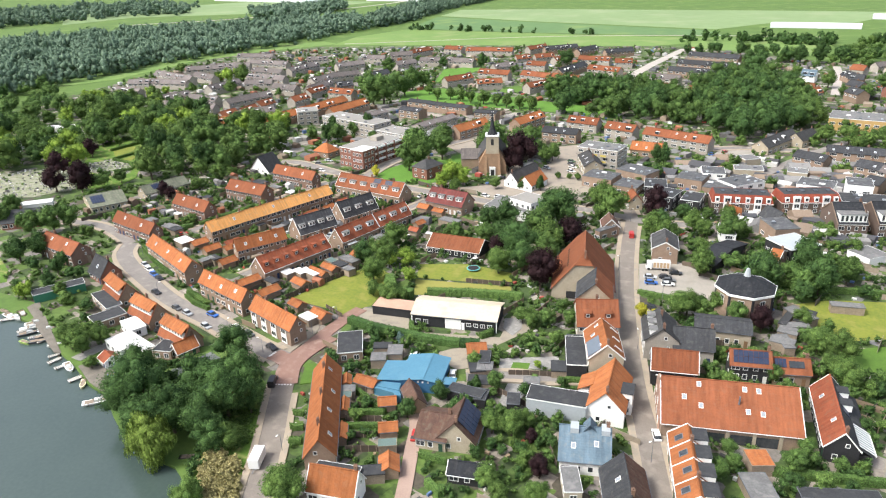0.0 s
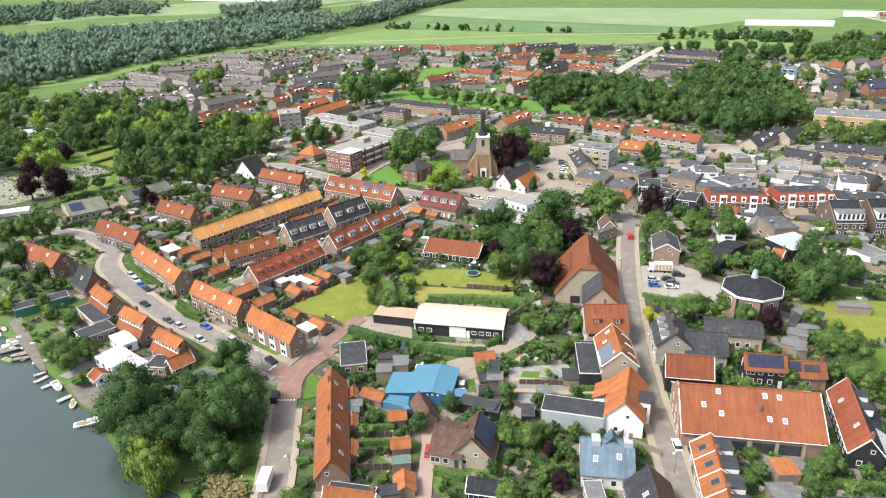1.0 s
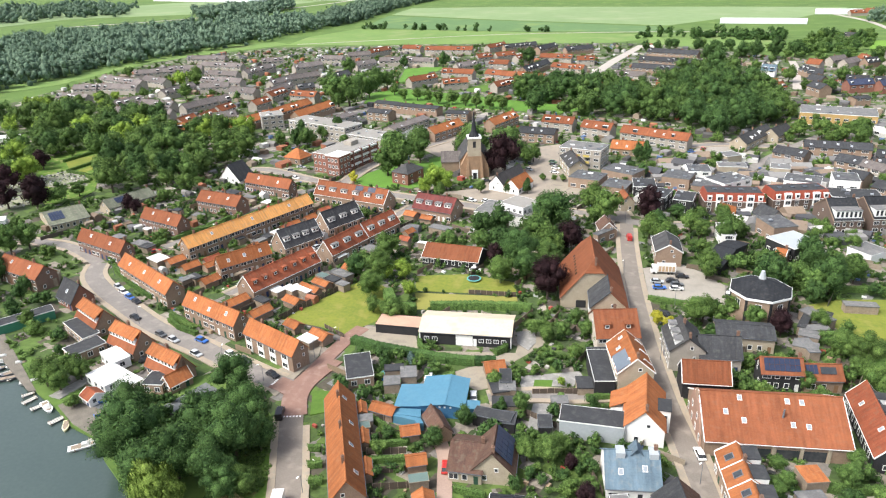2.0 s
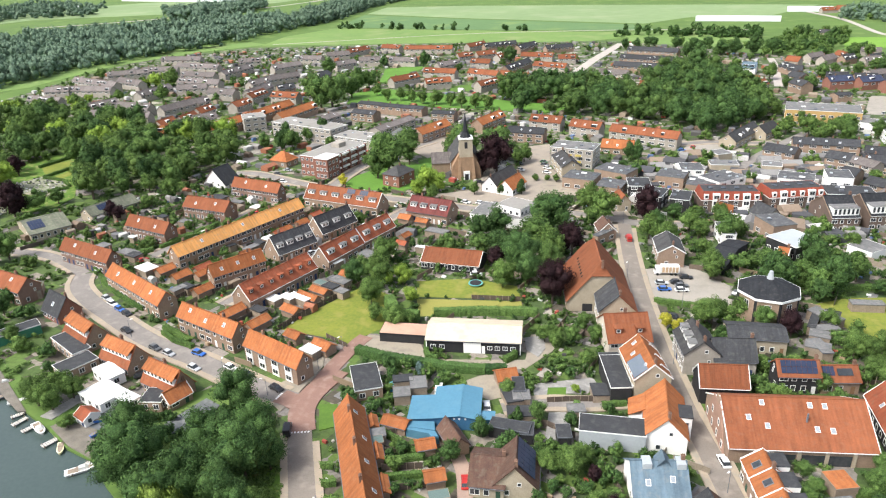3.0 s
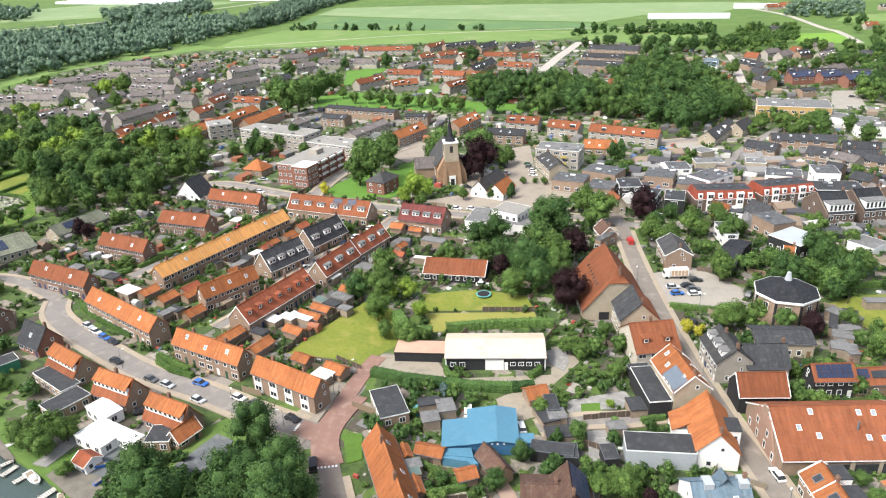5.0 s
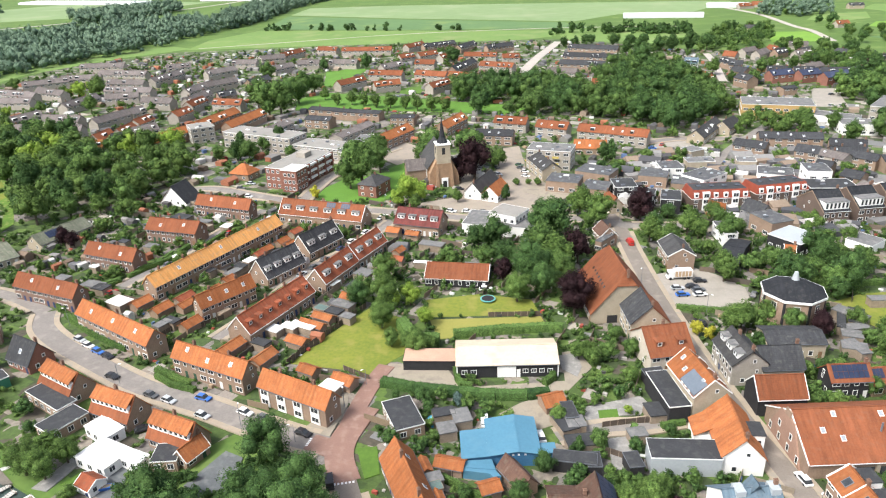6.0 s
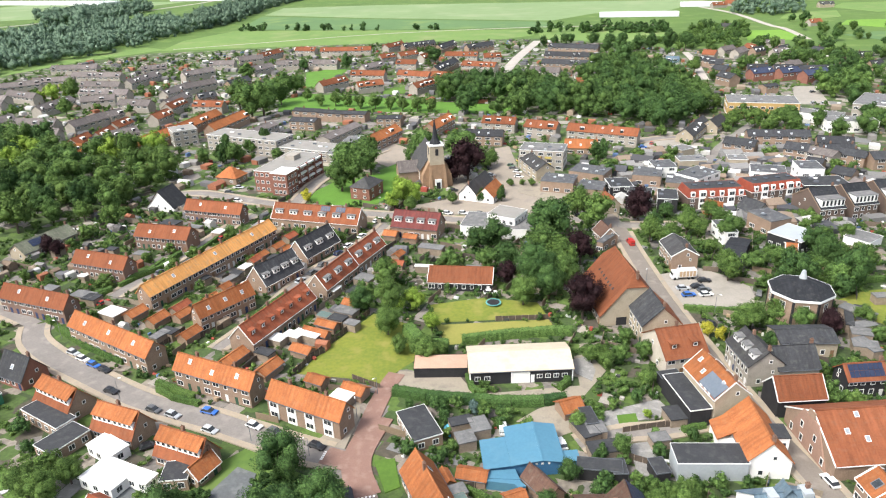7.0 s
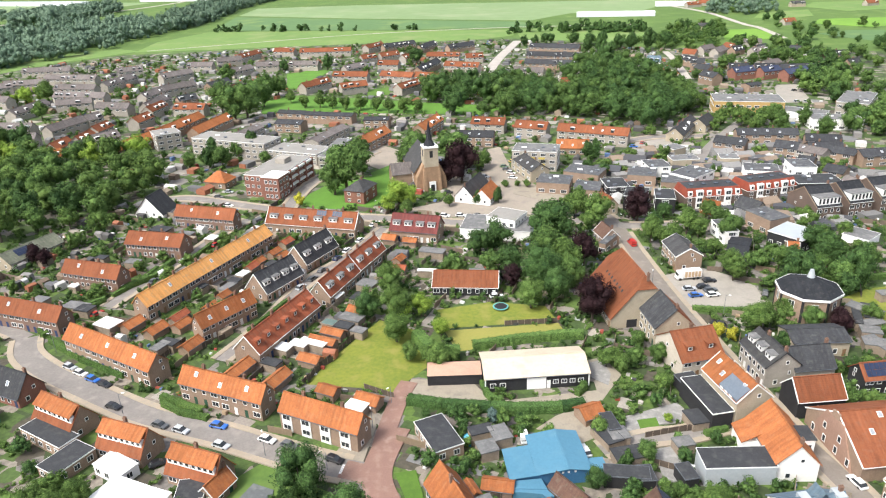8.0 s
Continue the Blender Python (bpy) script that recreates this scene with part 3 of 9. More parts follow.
def garden_material():
    """Back gardens: plots of lawn, paving, soil and low planting."""
    m = bpy.data.materials.new("garden_plots")
    m.use_nodes = True
    n, l = m.node_tree.nodes, m.node_tree.links
    b = n["Principled BSDF"]
    b.inputs["Roughness"].default_value = 0.95
    geo = n.new("ShaderNodeNewGeometry")
    mp = n.new("ShaderNodeMapping")
    mp.inputs["Rotation"].default_value = (0, 0, radians(25))
    l.new(geo.outputs["Position"], mp.inputs["Vector"])
    vor = n.new("ShaderNodeTexVoronoi")
    vor.distance = "CHEBYCHEV"
    vor.inputs["Scale"].default_value = 0.22
    vor.inputs["Randomness"].default_value = 0.8
    l.new(mp.outputs[0], vor.inputs["Vector"])
    ramp = n.new("ShaderNodeValToRGB")
    ramp.color_ramp.interpolation = "CONSTANT"
    el = ramp.color_ramp.elements
    for pos, col in ((0.0, (0.06, 0.10, 0.022)), (0.22, (0.23, 0.20, 0.165)), (0.34, (0.04, 0.062, 0.02)), (0.52, (0.085, 0.14, 0.027)), (0.66, (0.17, 0.155, 0.14)), (0.77, (0.075, 0.065, 0.047)), (0.88, (0.05, 0.085, 0.022))):
        e = el.new(pos) if pos else el[0]
        e.color = (*col, 1)
    el[-1].color = (0.29, 0.265, 0.235, 1)
    sep = n.new("ShaderNodeSeparateColor")
    l.new(vor.outputs["Color"], sep.inputs[0])
    l.new(sep.outputs[0], ramp.inputs[0])
    noi = n.new("ShaderNodeTexNoise")
    noi.inputs["Scale"].default_value, noi.inputs["Detail"].default_value = 0.9, 6
    l.new(geo.outputs["Position"], noi.inputs["Vector"])
    hsv, rng = n.new("ShaderNodeHueSaturation"), n.new("ShaderNodeMapRange")
    rng.inputs["From Min"].default_value, rng.inputs["From Max"].default_value = 0.3, 0.7
    rng.inputs["To Min"].default_value, rng.inputs["To Max"].default_value = 0.7, 1.2
    l.new(noi.outputs[0], rng.inputs["Value"])
    l.new(rng.outputs[0], hsv.inputs["Value"])
    l.new(ramp.outputs[0], hsv.inputs["Color"])
    l.new(hsv.outputs[0], b.inputs["Base Color"])
    return m


SURF["garden"] = ("ground", "ground of gardens, lawns and paving between houses", garden_material())
ROADS, AREAS, FOOT, LIFT, BOXES = [], [], [], [0.0], {}


def area(key, level, *pts):
    """A flat surface laid on the ground, with an edge down to it."""
    name, label, m = SURF[key]
    bm = bmesh.new()
    k = len(pts)
    if sum(pts[i][0] * pts[(i + 1) % k][1] - pts[(i + 1) % k][0] * pts[i][1] for i in range(k)) < 0:
        pts = pts[::-1]
    if key != "garden":
        AREAS.append(pts)
        LIFT[0] += 0.0045
        level += LIFT[0]
    top = [bm.verts.new((x, y, level)) for x, y in pts]
    low = [bm.verts.new((x, y, -0.05)) for x, y in pts]
    for i in range(k):
        bm.faces.new((top[i], low[i], low[(i + 1) % k], top[(i + 1) % k]))
    bmesh.ops.triangle_fill(bm, use_beauty=True, edges=[bm.edges.get((top[i], top[(i + 1) % k])) for i in range(k)])
    bmesh.ops.recalc_face_normals(bm, faces=bm.faces)
    up = [f for f in bm.faces if abs(f.normal.z) > 0.5]
    for f in up:
        if f.normal.z < 0:
            f.normal_flip()
    return tagged(new(name, mesh_of(bm, m, name)), label, name, kind="structure")


def ribbon(bm, pts, a, b, z):
    """A strip along a line, between the offsets a and b to its left."""
    P = [Vector((*p, 0)) for p in pts]
    rows = []
    for i, p in enumerate(P):
        d = (P[min(i + 1, len(P) - 1)] - P[max(i - 1, 0)]).normalized()
        nrm = Vector((-d.y, d.x, 0))
        rows.append([bm.verts.new(p + nrm * b + Vector((0, 0, z))), bm.verts.new(p + nrm * a + Vector((0, 0, z))), bm.verts.new(p + nrm * b + Vector((0, 0, -0.05))), bm.verts.new(p + nrm * a + Vector((0, 0, -0.05)))])
    for r, s in zip(rows, rows[1:]):
        bm.faces.new((r[0], r[1], s[1], s[0]))
        bm.faces.new((r[0], s[0], s[2], r[2]))
        bm.faces.new((r[1], r[3], s[3], s[1]))


def smooth_line(pts):
    out = []
    P = [pts[0], *pts, pts[-1]]
    for i in range(1, len(P) - 2):
        for k in range(6):
            t = k / 6
            q = []
            for c in (0, 1):
                p0, p1, p2, p3 = P[i - 1][c], P[i][c], P[i + 1][c], P[i + 2][c]
                q.append(0.5 * (2 * p1 + (p2 - p0) * t + (2 * p0 - 5 * p1 + 4 * p2 - p3) * t * t + (3 * p1 - p0 - 3 * p2 + p3) * t ** 3))
            out.append(tuple(q))
    return out + [pts[-1]]


LEVEL = [0.26]


def road(key, width, *pts, walks=1.6):
    name, label, m = SURF[key]
    pts = smooth_line(pts)
    LEVEL[0] += 0.004
    bm = bmesh.new()
    ribbon(bm, pts, -width / 2, width / 2, LEVEL[0])
    tagged(new(name, mesh_of(bm, m, name)), label, "road", kind="structure")
    near = max(math.hypot(*p) for p in pts) < 420
    ROADS.append((pts, width / 2 + (walks if near else 0), width / 2, walks if key in ("brickroad", "asphalt") and near else 0))


def pavements():
    """Raised pavements along the streets, broken where another road runs."""
    _, lab, pm = SURF["pavement"]
    for n, (pts, _, half, walks) in enumerate(ROADS):
        if not walks:
            continue
        for s in (-1, 1):
            a, b = sorted((s * half, s * (half + walks)))
            run = []
            for i in range(len(pts)):
                p, q = pts[max(i - 1, 0)], pts[min(i + 1, len(pts) - 1)]
                d = Vector((q[0] - p[0], q[1] - p[1])).normalized()
                c = (pts[i][0] - d.y * (a + b) / 2, pts[i][1] + d.x * (a + b) / 2)
                hit = any(on_line(c, o, h + 0.9) for m, (o, _, h, _) in enumerate(ROADS) if m != n)
                if not hit:
                    run.append(pts[i])
                if (hit or i == len(pts) - 1) and len(run) > 1:
                    bm = bmesh.new()
                    LIFT[0] += 0.0015
                    ribbon(bm, run, a, b, 0.33 + LIFT[0] * 0.3)
                    tagged(new("pavement", mesh_of(bm, pm, "pavement")), lab, "pavement", kind="structure")
                if hit:
                    run = []


def on_line(p, pts, reach):
    for (x0, y0), (x1, y1) in zip(pts, pts[1:]):
        ex, ey = x1 - x0, y1 - y0
        t = max(0, min(1, ((p[0] - x0) * ex + (p[1] - y0) * ey) / (ex * ex + ey * ey + 1e-9)))
        if math.hypot(p[0] - x0 - t * ex, p[1] - y0 - t * ey) < reach:
            return True
    return False


def inside(p, poly):
    c = False
    for i in range(len(poly)):
        (x0, y0), (x1, y1) = poly[i - 1], poly[i]
        if (y0 > p[1]) != (y1 > p[1]) and p[0] < (x1 - x0) * (p[1] - y0) / (y1 - y0) + x0:
            c = not c
    return c


def near_plot(x, y, a):
    if id(a) not in BOXES:
        BOXES[id(a)] = (min(p[0] for p in a), max(p[0] for p in a), min(p[1] for p in a), max(p[1] for p in a))
    b = BOXES[id(a)]
    return b[0] < x < b[1] and b[2] < y < b[3]


def free(x, y, r):
    """Whether a plant of radius r at (x, y) clears houses, roads and lawns."""
    for fx, fy, ca, sa, L, W in FOOT:
        dx, dy = x - fx, y - fy
        if abs(dx) + abs(dy) < 90 and abs(dx * ca + dy * sa) < L + r and abs(-dx * sa + dy * ca) < W + r:
            return False
    for q in ROADS:
        if id(q[0]) not in BOXES:
            BOXES[id(q[0])] = (min(p[0] for p in q[0]) - 12, max(p[0] for p in q[0]) + 12, min(p[1] for p in q[0]) - 12, max(p[1] for p in q[0]) + 12)
        b = BOXES[id(q[0])]
        if b[0] < x < b[1] and b[2] < y < b[3] and on_line((x, y), q[0], q[1] + r):
            return False
    return not any(near_plot(x, y, a) and inside((x, y), a) for a in AREAS)


def blob(rnd, sub=1):
    bm = bmesh.new()
    bmesh.ops.create_icosphere(bm, subdivisions=max(sub, 1), radius=1) if sub else bmesh.ops.create_cone(bm, cap_ends=True, cap_tris=True, segments=6, radius1=1, radius2=0.5, depth=1.5)
    bmesh.ops.triangulate(bm, faces=bm.faces)
    bm.verts.index_update()
    for v in bm.verts:
        v.co *= rnd.uniform(0.8, 1.12)
    vs = np.array([v.co[:] for v in bm.verts])
    fs = np.array([[v.index for v in f.verts] for f in bm.faces])
    bm.free()
    return vs, fs


def crown_arrays(seed, lobes, leaves, leaf, shape, droop=0.0, sub=1, sprigs=2.6):
    """Vertices, triangles and normals of a crown of radius about 1 round the origin: large limbs of foliage,
    smaller sprigs that break their outline, and loose leaves over both."""
    rnd = random.Random(seed)
    rng = np.random.default_rng(seed)
    main = []
    for i in range(lobes):
        u, a = rnd.uniform(-1, 1), rnd.uniform(0, 6.283)
        r = rnd.uniform(0.36, 0.68)
        d = math.sqrt(1 - u * u)
        z = u * r
        w = shape(z)
        main.append((d * math.cos(a) * r * w, d * math.sin(a) * r * w, z * 1.05, rnd.uniform(0.28, 0.47) * (0.5 + 0.5 * w)))
    small = []
    for i in range(int(lobes * sprigs)):
        cx, cy, cz, r = main[rnd.randrange(len(main))]
        n = Vector((cx * 2 + rnd.gauss(0, 0.8), cy * 2 + rnd.gauss(0, 0.8), cz + rnd.gauss(0.45, 0.8))).normalized() * r * rnd.uniform(0.75, 1.05)
        small.append((cx + n.x, cy + n.y, cz + n.z, r * rnd.uniform(0.30, 0.55)))
    V, F, N, k = [], [], [], 0
    for cx, cy, cz, r in main:
        v, f = blob(rnd, sub)
        V.append(v * (r * 0.78) + (cx, cy, cz))
        F.append(f + k)
        N.append(v / np.linalg.norm(v, axis=1)[:, None])
        k += len(v)
    every = np.array(main + small)
    share = every[:, 3] ** 1.6
    count = leaves * 2
    c = every[rng.choice(len(every), count, p=share / share.sum())]
    unit = lambda w: w / (np.linalg.norm(w, axis=1)[:, None] + 1e-9)
    n = unit(rng.normal(0, 1, (count, 3)) + (0, 0, 0.35))
    p = c[:, :3] + n * c[:, 3:] * rng.uniform(0.70, 1.14, (count, 1))
    n2 = unit(n + rng.normal(0, 0.55, (count, 3)) + (0, 0, 0.25))
    s = unit(np.cross(n2, rng.normal(0, 1, (count, 3))))
    t = np.cross(n2, s)
    q = leaf * rng.uniform(0.5, 1.15, (count, 1))
    if droop:
        s = unit(np.cross(n2 * (1, 1, 0), (0, 0, 1))) * 0.4
        t = n2 * (0.2, 0.2, 0) + (0, 0, -2.6)
    tri = np.stack([p + s * q, p + t * q * 1.3 - s * q * 0.2, p - s * q * 0.9 + t * q * 0.35], 1).reshape(-1, 3)
    V.append(tri)
    F.append(np.arange(count * 3).reshape(-1, 3) + k)
    N.append(np.repeat(unit(n * 0.8 + n2 * 1.1 + c[:, :3] * 0.3), 3, axis=0))
    return np.concatenate(V), np.concatenate(F), np.concatenate(N)


def mesh_from(V, F, material, name, N):
    """A leafy mesh whose normals follow the round of its clumps."""
    me = bpy.data.meshes.new(name)
    me.from_pydata(V.tolist(), [], F.tolist())
    me.polygons.foreach_set("use_smooth", [True] * len(me.polygons))
    at = me.attributes.new("custom_normal", "FLOAT_VECTOR", "POINT")
    at.data.foreach_set("vector", np.ascontiguousarray(N, dtype=np.float32).ravel())
    me.materials.append(material)
    return me


ROUND = lambda z: 1.0
KINDS = {
    # leaf material, squash in z, centre height in radii, lobes, leaves, leaf size, shape, droop
    "oak": (LEAF, 0.95, 1.25, 22, 1500, 0.075, ROUND, 0),
    "dark": (LEAFDARK, 1.0, 1.25, 22, 1500, 0.075, ROUND, 0),
    "mid": (LEAFMID, 0.95, 1.2, 20, 1300, 0.08, ROUND, 0),
    "lime": (LEAFLIME, 1.0, 1.2, 18, 1200, 0.08, ROUND, 0),
    "copper": (LEAFRED, 1.05, 1.25, 20, 1400, 0.075, ROUND, 0),
    "yellow": (LEAFYELLOW, 1.1, 1.2, 14, 800, 0.11, ROUND, 0),
    "willow": (leafy("leaf_willow", (0.10, 0.16, 0.03), (0.17, 0.24, 0.05)), 1.0, 1.0, 16, 1400, 0.10, ROUND, 1),
    "cone": (LEAFDARK, 1.7, 1.7, 26, 1200, 0.10, lambda z: max(0.15, 0.75 - 0.85 * z), 0),
    "spruce": (LEAFBLUE, 1.5, 1.5, 22, 900, 0.11, lambda z: max(0.15, 0.75 - 0.85 * z), 0),
    "shrub": (LEAFMID, 0.75, 0.6, 12, 500, 0.13, ROUND, 0),
}
WORDS = {"oak": "broad green deciduous tree", "dark": "dense dark green tree", "mid": "leafy mid-green tree", "lime": "bright lime-green tree", "copper": "dark copper-leaved beech tree",
         "yellow": "small yellow-leaved tree", "willow": "weeping willow with pale green strands", "cone": "tall dark conifer tree", "spruce": "small blue spruce tree", "shrub": "rounded green garden shrub"}


def trunk_mesh(seed, zc):
    rnd = random.Random(seed)
    bm = bmesh.new()
    tube(bm, (0, 0, -0.1), (0.02, 0, zc * 0.55), 0.075, 0.055)
    for i in range(5):
        a = i * 1.3 + rnd.random()
        tube(bm, (0.02, 0, zc * 0.5), (math.cos(a) * 0.45, math.sin(a) * 0.45, zc * rnd.uniform(0.85, 1.15)), 0.04, 0.012, 5)
    tube(bm, (0.02, 0, zc * 0.5), (0, 0, zc * 1.3), 0.05, 0.012, 6)
    return mesh_of(bm, BARK, "trunk")


TREES = []


def tree(kind, x, y, r, group=""):
    m, sz, zc, lobes, leaves, leaf, shape, droop = KINDS[kind]
    i = int(abs(x * 3 + y * 5)) % 3
    fine = math.hypot(x + 40, y - 20) < 210 and r > 1.8
    if fine:
        leaves, leaf = int(leaves * 3.2), leaf * 0.56
    cat = "shrub" if kind == "shrub" else "tree"

    def crown():
        V, F, N = crown_arrays(hash_of(kind) + i, lobes + (8 if fine else 0), leaves, leaf, shape, droop)
        V[:, 2] = V[:, 2] * sz + zc
        return mesh_from(V, F, m, "crown", N)

    turn = (x * 37 + y * 91) % 360
    ob = thing(cat, pose(x, y, 0, 0, 0, turn) @ Matrix.Diagonal((r, r, r, 1)), WORDS[kind] + (" in the village" if cat == "tree" else " beside the houses"), cat, group)
    part("trunk", shared(("trunk", kind, i), lambda: trunk_mesh(i, zc)), BARK, ob)
    part("crown", shared(("crown", kind, i, fine), crown), m, ob)
    TREES.append((x, y, r))
    return ob


def hash_of(s):
    return sum(ord(c) * (k + 3) for k, c in enumerate(s)) * 10


def wood(kinds, count, r0, r1, *poly):
    """Trees in the mass, spread over a plot; those that would stand in a house or on a road are left out."""
    rnd = random.Random(int(abs(poly[0][0] * 3 + poly[0][1])))
    names = kinds.split("+")
    x0, x1 = min(p[0] for p in poly), max(p[0] for p in poly)
    y0, y1 = min(p[1] for p in poly), max(p[1] for p in poly)
    made, found, tall = 0, {}, r0 >= 6 and count >= 100
    for _ in range(count * 40):
        if made >= count:
            break
        p = (rnd.uniform(x0, x1), rnd.uniform(y0, y1))
        r = rnd.uniform(r0, r1)
        if inside(p, poly) and free(*p, r * 0.6) and not any((p[0] - a) ** 2 + (p[1] - b) ** 2 < (0.62 * (r + q)) ** 2 for a, b, q in TREES):
            found.setdefault(names[rnd.randrange(len(names))], []).append((*p, r))
            TREES.append((*p, r))
            made += 1
    for kind, spots in found.items():
        m, sz, zc, lobes, leaves, leaf, shape, droop = KINDS[kind]
        V, F, N, k = [], [], [], 0
        for i, (x, y, r) in enumerate(spots):
            v, f, nn = shared(("mass", kind, i % 3, tall), lambda: crown_arrays(hash_of(kind) + 5 + i % 3, 15, 900 if tall else 420, 0.075 if tall else 0.105, shape))
            a = rnd.uniform(0, 6.283)
            c, s = math.cos(a), math.sin(a)
            V.append(np.stack([(v[:, 0] * c - v[:, 1] * s) * r + x, (v[:, 0] * s + v[:, 1] * c) * r + y, (v[:, 2] * sz + zc * 0.85) * r * rnd.uniform(0.85, 1.15)], 1))
            N.append(np.stack([nn[:, 0] * c - nn[:, 1] * s, nn[:, 0] * s + nn[:, 1] * c, nn[:, 2]], 1))
            F.append(f + k)
            k += len(v)
        tagged(new("trees", mesh_from(np.concatenate(V), np.concatenate(F), m, "trees", np.concatenate(N))), "stand of " + WORDS[kind].replace(" tree", " trees").replace(" shrub", " shrubs"), "trees", kind="stuff")


def scatter(name, label, material, spots, seed, leaves=14, leaf=0.28, lift=0.55, kind="stuff", category="planting", lobes=3, sub=0):
    """One mesh of many leafy clumps: spots are (x, y, radius, height)."""
    protos = [crown_arrays(seed + i, lobes, leaves * 3, leaf, ROUND, sub=sub) for i in range(6)]
    rnd = random.Random(seed)
    V, F, N, k = [], [], [], 0
    for x, y, r, h in spots:
        v, f, nn = protos[rnd.randrange(6)]
        a = rnd.uniform(0, 6.283)
        c, s = math.cos(a), math.sin(a)
        w = np.stack([(v[:, 0] * c - v[:, 1] * s) * r * 1.3 + x, (v[:, 0] * s + v[:, 1] * c) * r * 1.3 + y, (v[:, 2] * 0.8 + lift) * h], 1)
        V.append(w)
        N.append(np.stack([nn[:, 0] * c - nn[:, 1] * s, nn[:, 0] * s + nn[:, 1] * c, nn[:, 2]], 1))
        F.append(f + k)
        k += len(v)
    return tagged(new(name, mesh_from(np.concatenate(V), np.concatenate(F), material, name, np.concatenate(N))), label, category, kind=kind)


def hedge(height, width, *pts, material=None):
    """A clipped hedge along a line: a leafy box with a rough face."""
    rnd = random.Random(int(abs(pts[0][0] * 9 + pts[0][1] * 5)))
    ROADS.append((pts, width / 2, 0, 0))
    bm = bmesh.new()
    for (x0, y0), (x1, y1) in zip(pts, pts[1:]):
        n = max(1, int(math.hypot(x1 - x0, y1 - y0) / 0.7))
        d = Vector((x1 - x0, y1 - y0, 0)).normalized()
        nr = Vector((-d.y, d.x, 0))
        prev = None
        for i in range(n + 1):
            p = Vector((x0 + (x1 - x0) * i / n, y0 + (y1 - y0) * i / n, 0))
            w = width / 2 * rnd.uniform(0.88, 1.12)
            hh = height * rnd.uniform(0.94, 1.06)
            ring = [bm.verts.new(p + nr * a + Vector((0, 0, z))) for a, z in ((-w, 0), (-w, hh * 0.6), (-w * 0.8, hh), (w * 0.8, hh), (w, hh * 0.6), (w, 0))]
            if prev:
                for j in range(5):
                    bm.faces.new((prev[j], ring[j], ring[j + 1], prev[j + 1]))
            else:
                bm.faces.new(ring)
            prev = ring
            for k in range(34):
                a = rnd.uniform(-w, w) * 1.05
                q = p + nr * (a if k % 2 else math.copysign(w, a) * rnd.uniform(0.9, 1.08)) + d * rnd.uniform(-0.4, 0.4) + Vector((0, 0, hh * (rnd.uniform(0.95, 1.06) if k % 2 else rnd.uniform(0.1, 1.0))))
                e = Vector((rnd.gauss(0, 1), rnd.gauss(0, 1), rnd.gauss(0, 1))).normalized() * rnd.uniform(0.08, 0.17)
                g = e.cross(Vector((rnd.gauss(0, 1), rnd.gauss(0, 1), rnd.gauss(0, 1)))).normalized() * 0.12
                bm.faces.new([bm.verts.new(q + o) for o in (e, g, -e, -g)])
        bm.faces.new(prev[::-1])
    return tagged(new("hedge", mesh_of(bm, material or LEAF, "hedge")), "clipped green hedge along the garden", "hedge")

T = "terrace_house"
style("red", T, "brown brick terrace with a red tiled roof", "terrace", RED, brick("dull_brown_brick", (0.215, 0.14, 0.108), (0.165, 0.108, 0.085)), skylights=2)
style("amber", T, "long brown brick terrace with an amber tiled roof", "terrace", AMBER, BRICK, skylights=3)
style("orange", T, "brown brick terrace with an orange tiled roof", "terrace", ORANGE, BRICK, skylights=3)
style("orangew", T, "brick terrace with white window bays and orange tiles", "terrace", ORANGE, BRICK, bays=True)
style("slate", T, "terrace with steep dark slate roof and dormers", "terrace", SLATE, BRICK, WHITE, dormer="wide")
style("rust", T, "brick terrace with rust red roof and white dormers", "terrace", RUST, BRICK, WHITE, dormer="wide")
style("rust1", T, "brick terrace with rust red roof and tiled dormers", "terrace", RUST, BRICK, WHITE, dormer="box")
style("rust2", T, "brick terrace with orange red roof and white verges", "terrace", RED, BRICK, WHITE, dormer="wide")
style("darkred", T, "brick terrace with dark red tiled roof", "terrace", DARKRED, BRICK, dormer="wide")
style("nearrow", T, "low brick terrace with orange tiled roof by the road", "terrace", ORANGE, BRICK, skylights=4)
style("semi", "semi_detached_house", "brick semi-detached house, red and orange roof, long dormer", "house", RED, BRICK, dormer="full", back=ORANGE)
style("semislate", "house", "red brick house with dark slate roof", "house", SLATE, REDBRICK, skylights=1)
style("barn", "barn", "black boarded barn with cream sheet roof", "barn", CREAMSHEET, BLACKWOOD, chimneys=False, windows=False)
style("redbarn", "barn", "black boarded barn with red tiled roof", "barn", RED, BLACKWOOD, WHITE, chimneys=False, side=False)
style("farm", "farmhouse", "large farmhouse with half-hipped orange tiled roof", "farmhouse", RED, YELBRICK, halfhip=3.4)
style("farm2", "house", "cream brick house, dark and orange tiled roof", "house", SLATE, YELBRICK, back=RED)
style("red2", "house", "pale house with red tiled roof and tiled dormers", "house", RED, mat("cream_stucco", (0.50, 0.45, 0.38), (0.42, 0.375, 0.31), 0.9, 0.4, 3.0, 0.1), dormer="box")
style("orangen", "house", "yellow brick house with orange roof and skylights", "house", ORANGE, YELBRICK, WHITE, skylights=4)
style("white", "house", "white rendered house with orange tiled roof", "house", ORANGE, RENDER)
style("bluegrey", "house", "house with blue-grey tiled roof and skylights", "house", BLUETILE, RENDER, skylights=2)
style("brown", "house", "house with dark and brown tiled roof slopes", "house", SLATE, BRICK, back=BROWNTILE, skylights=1)
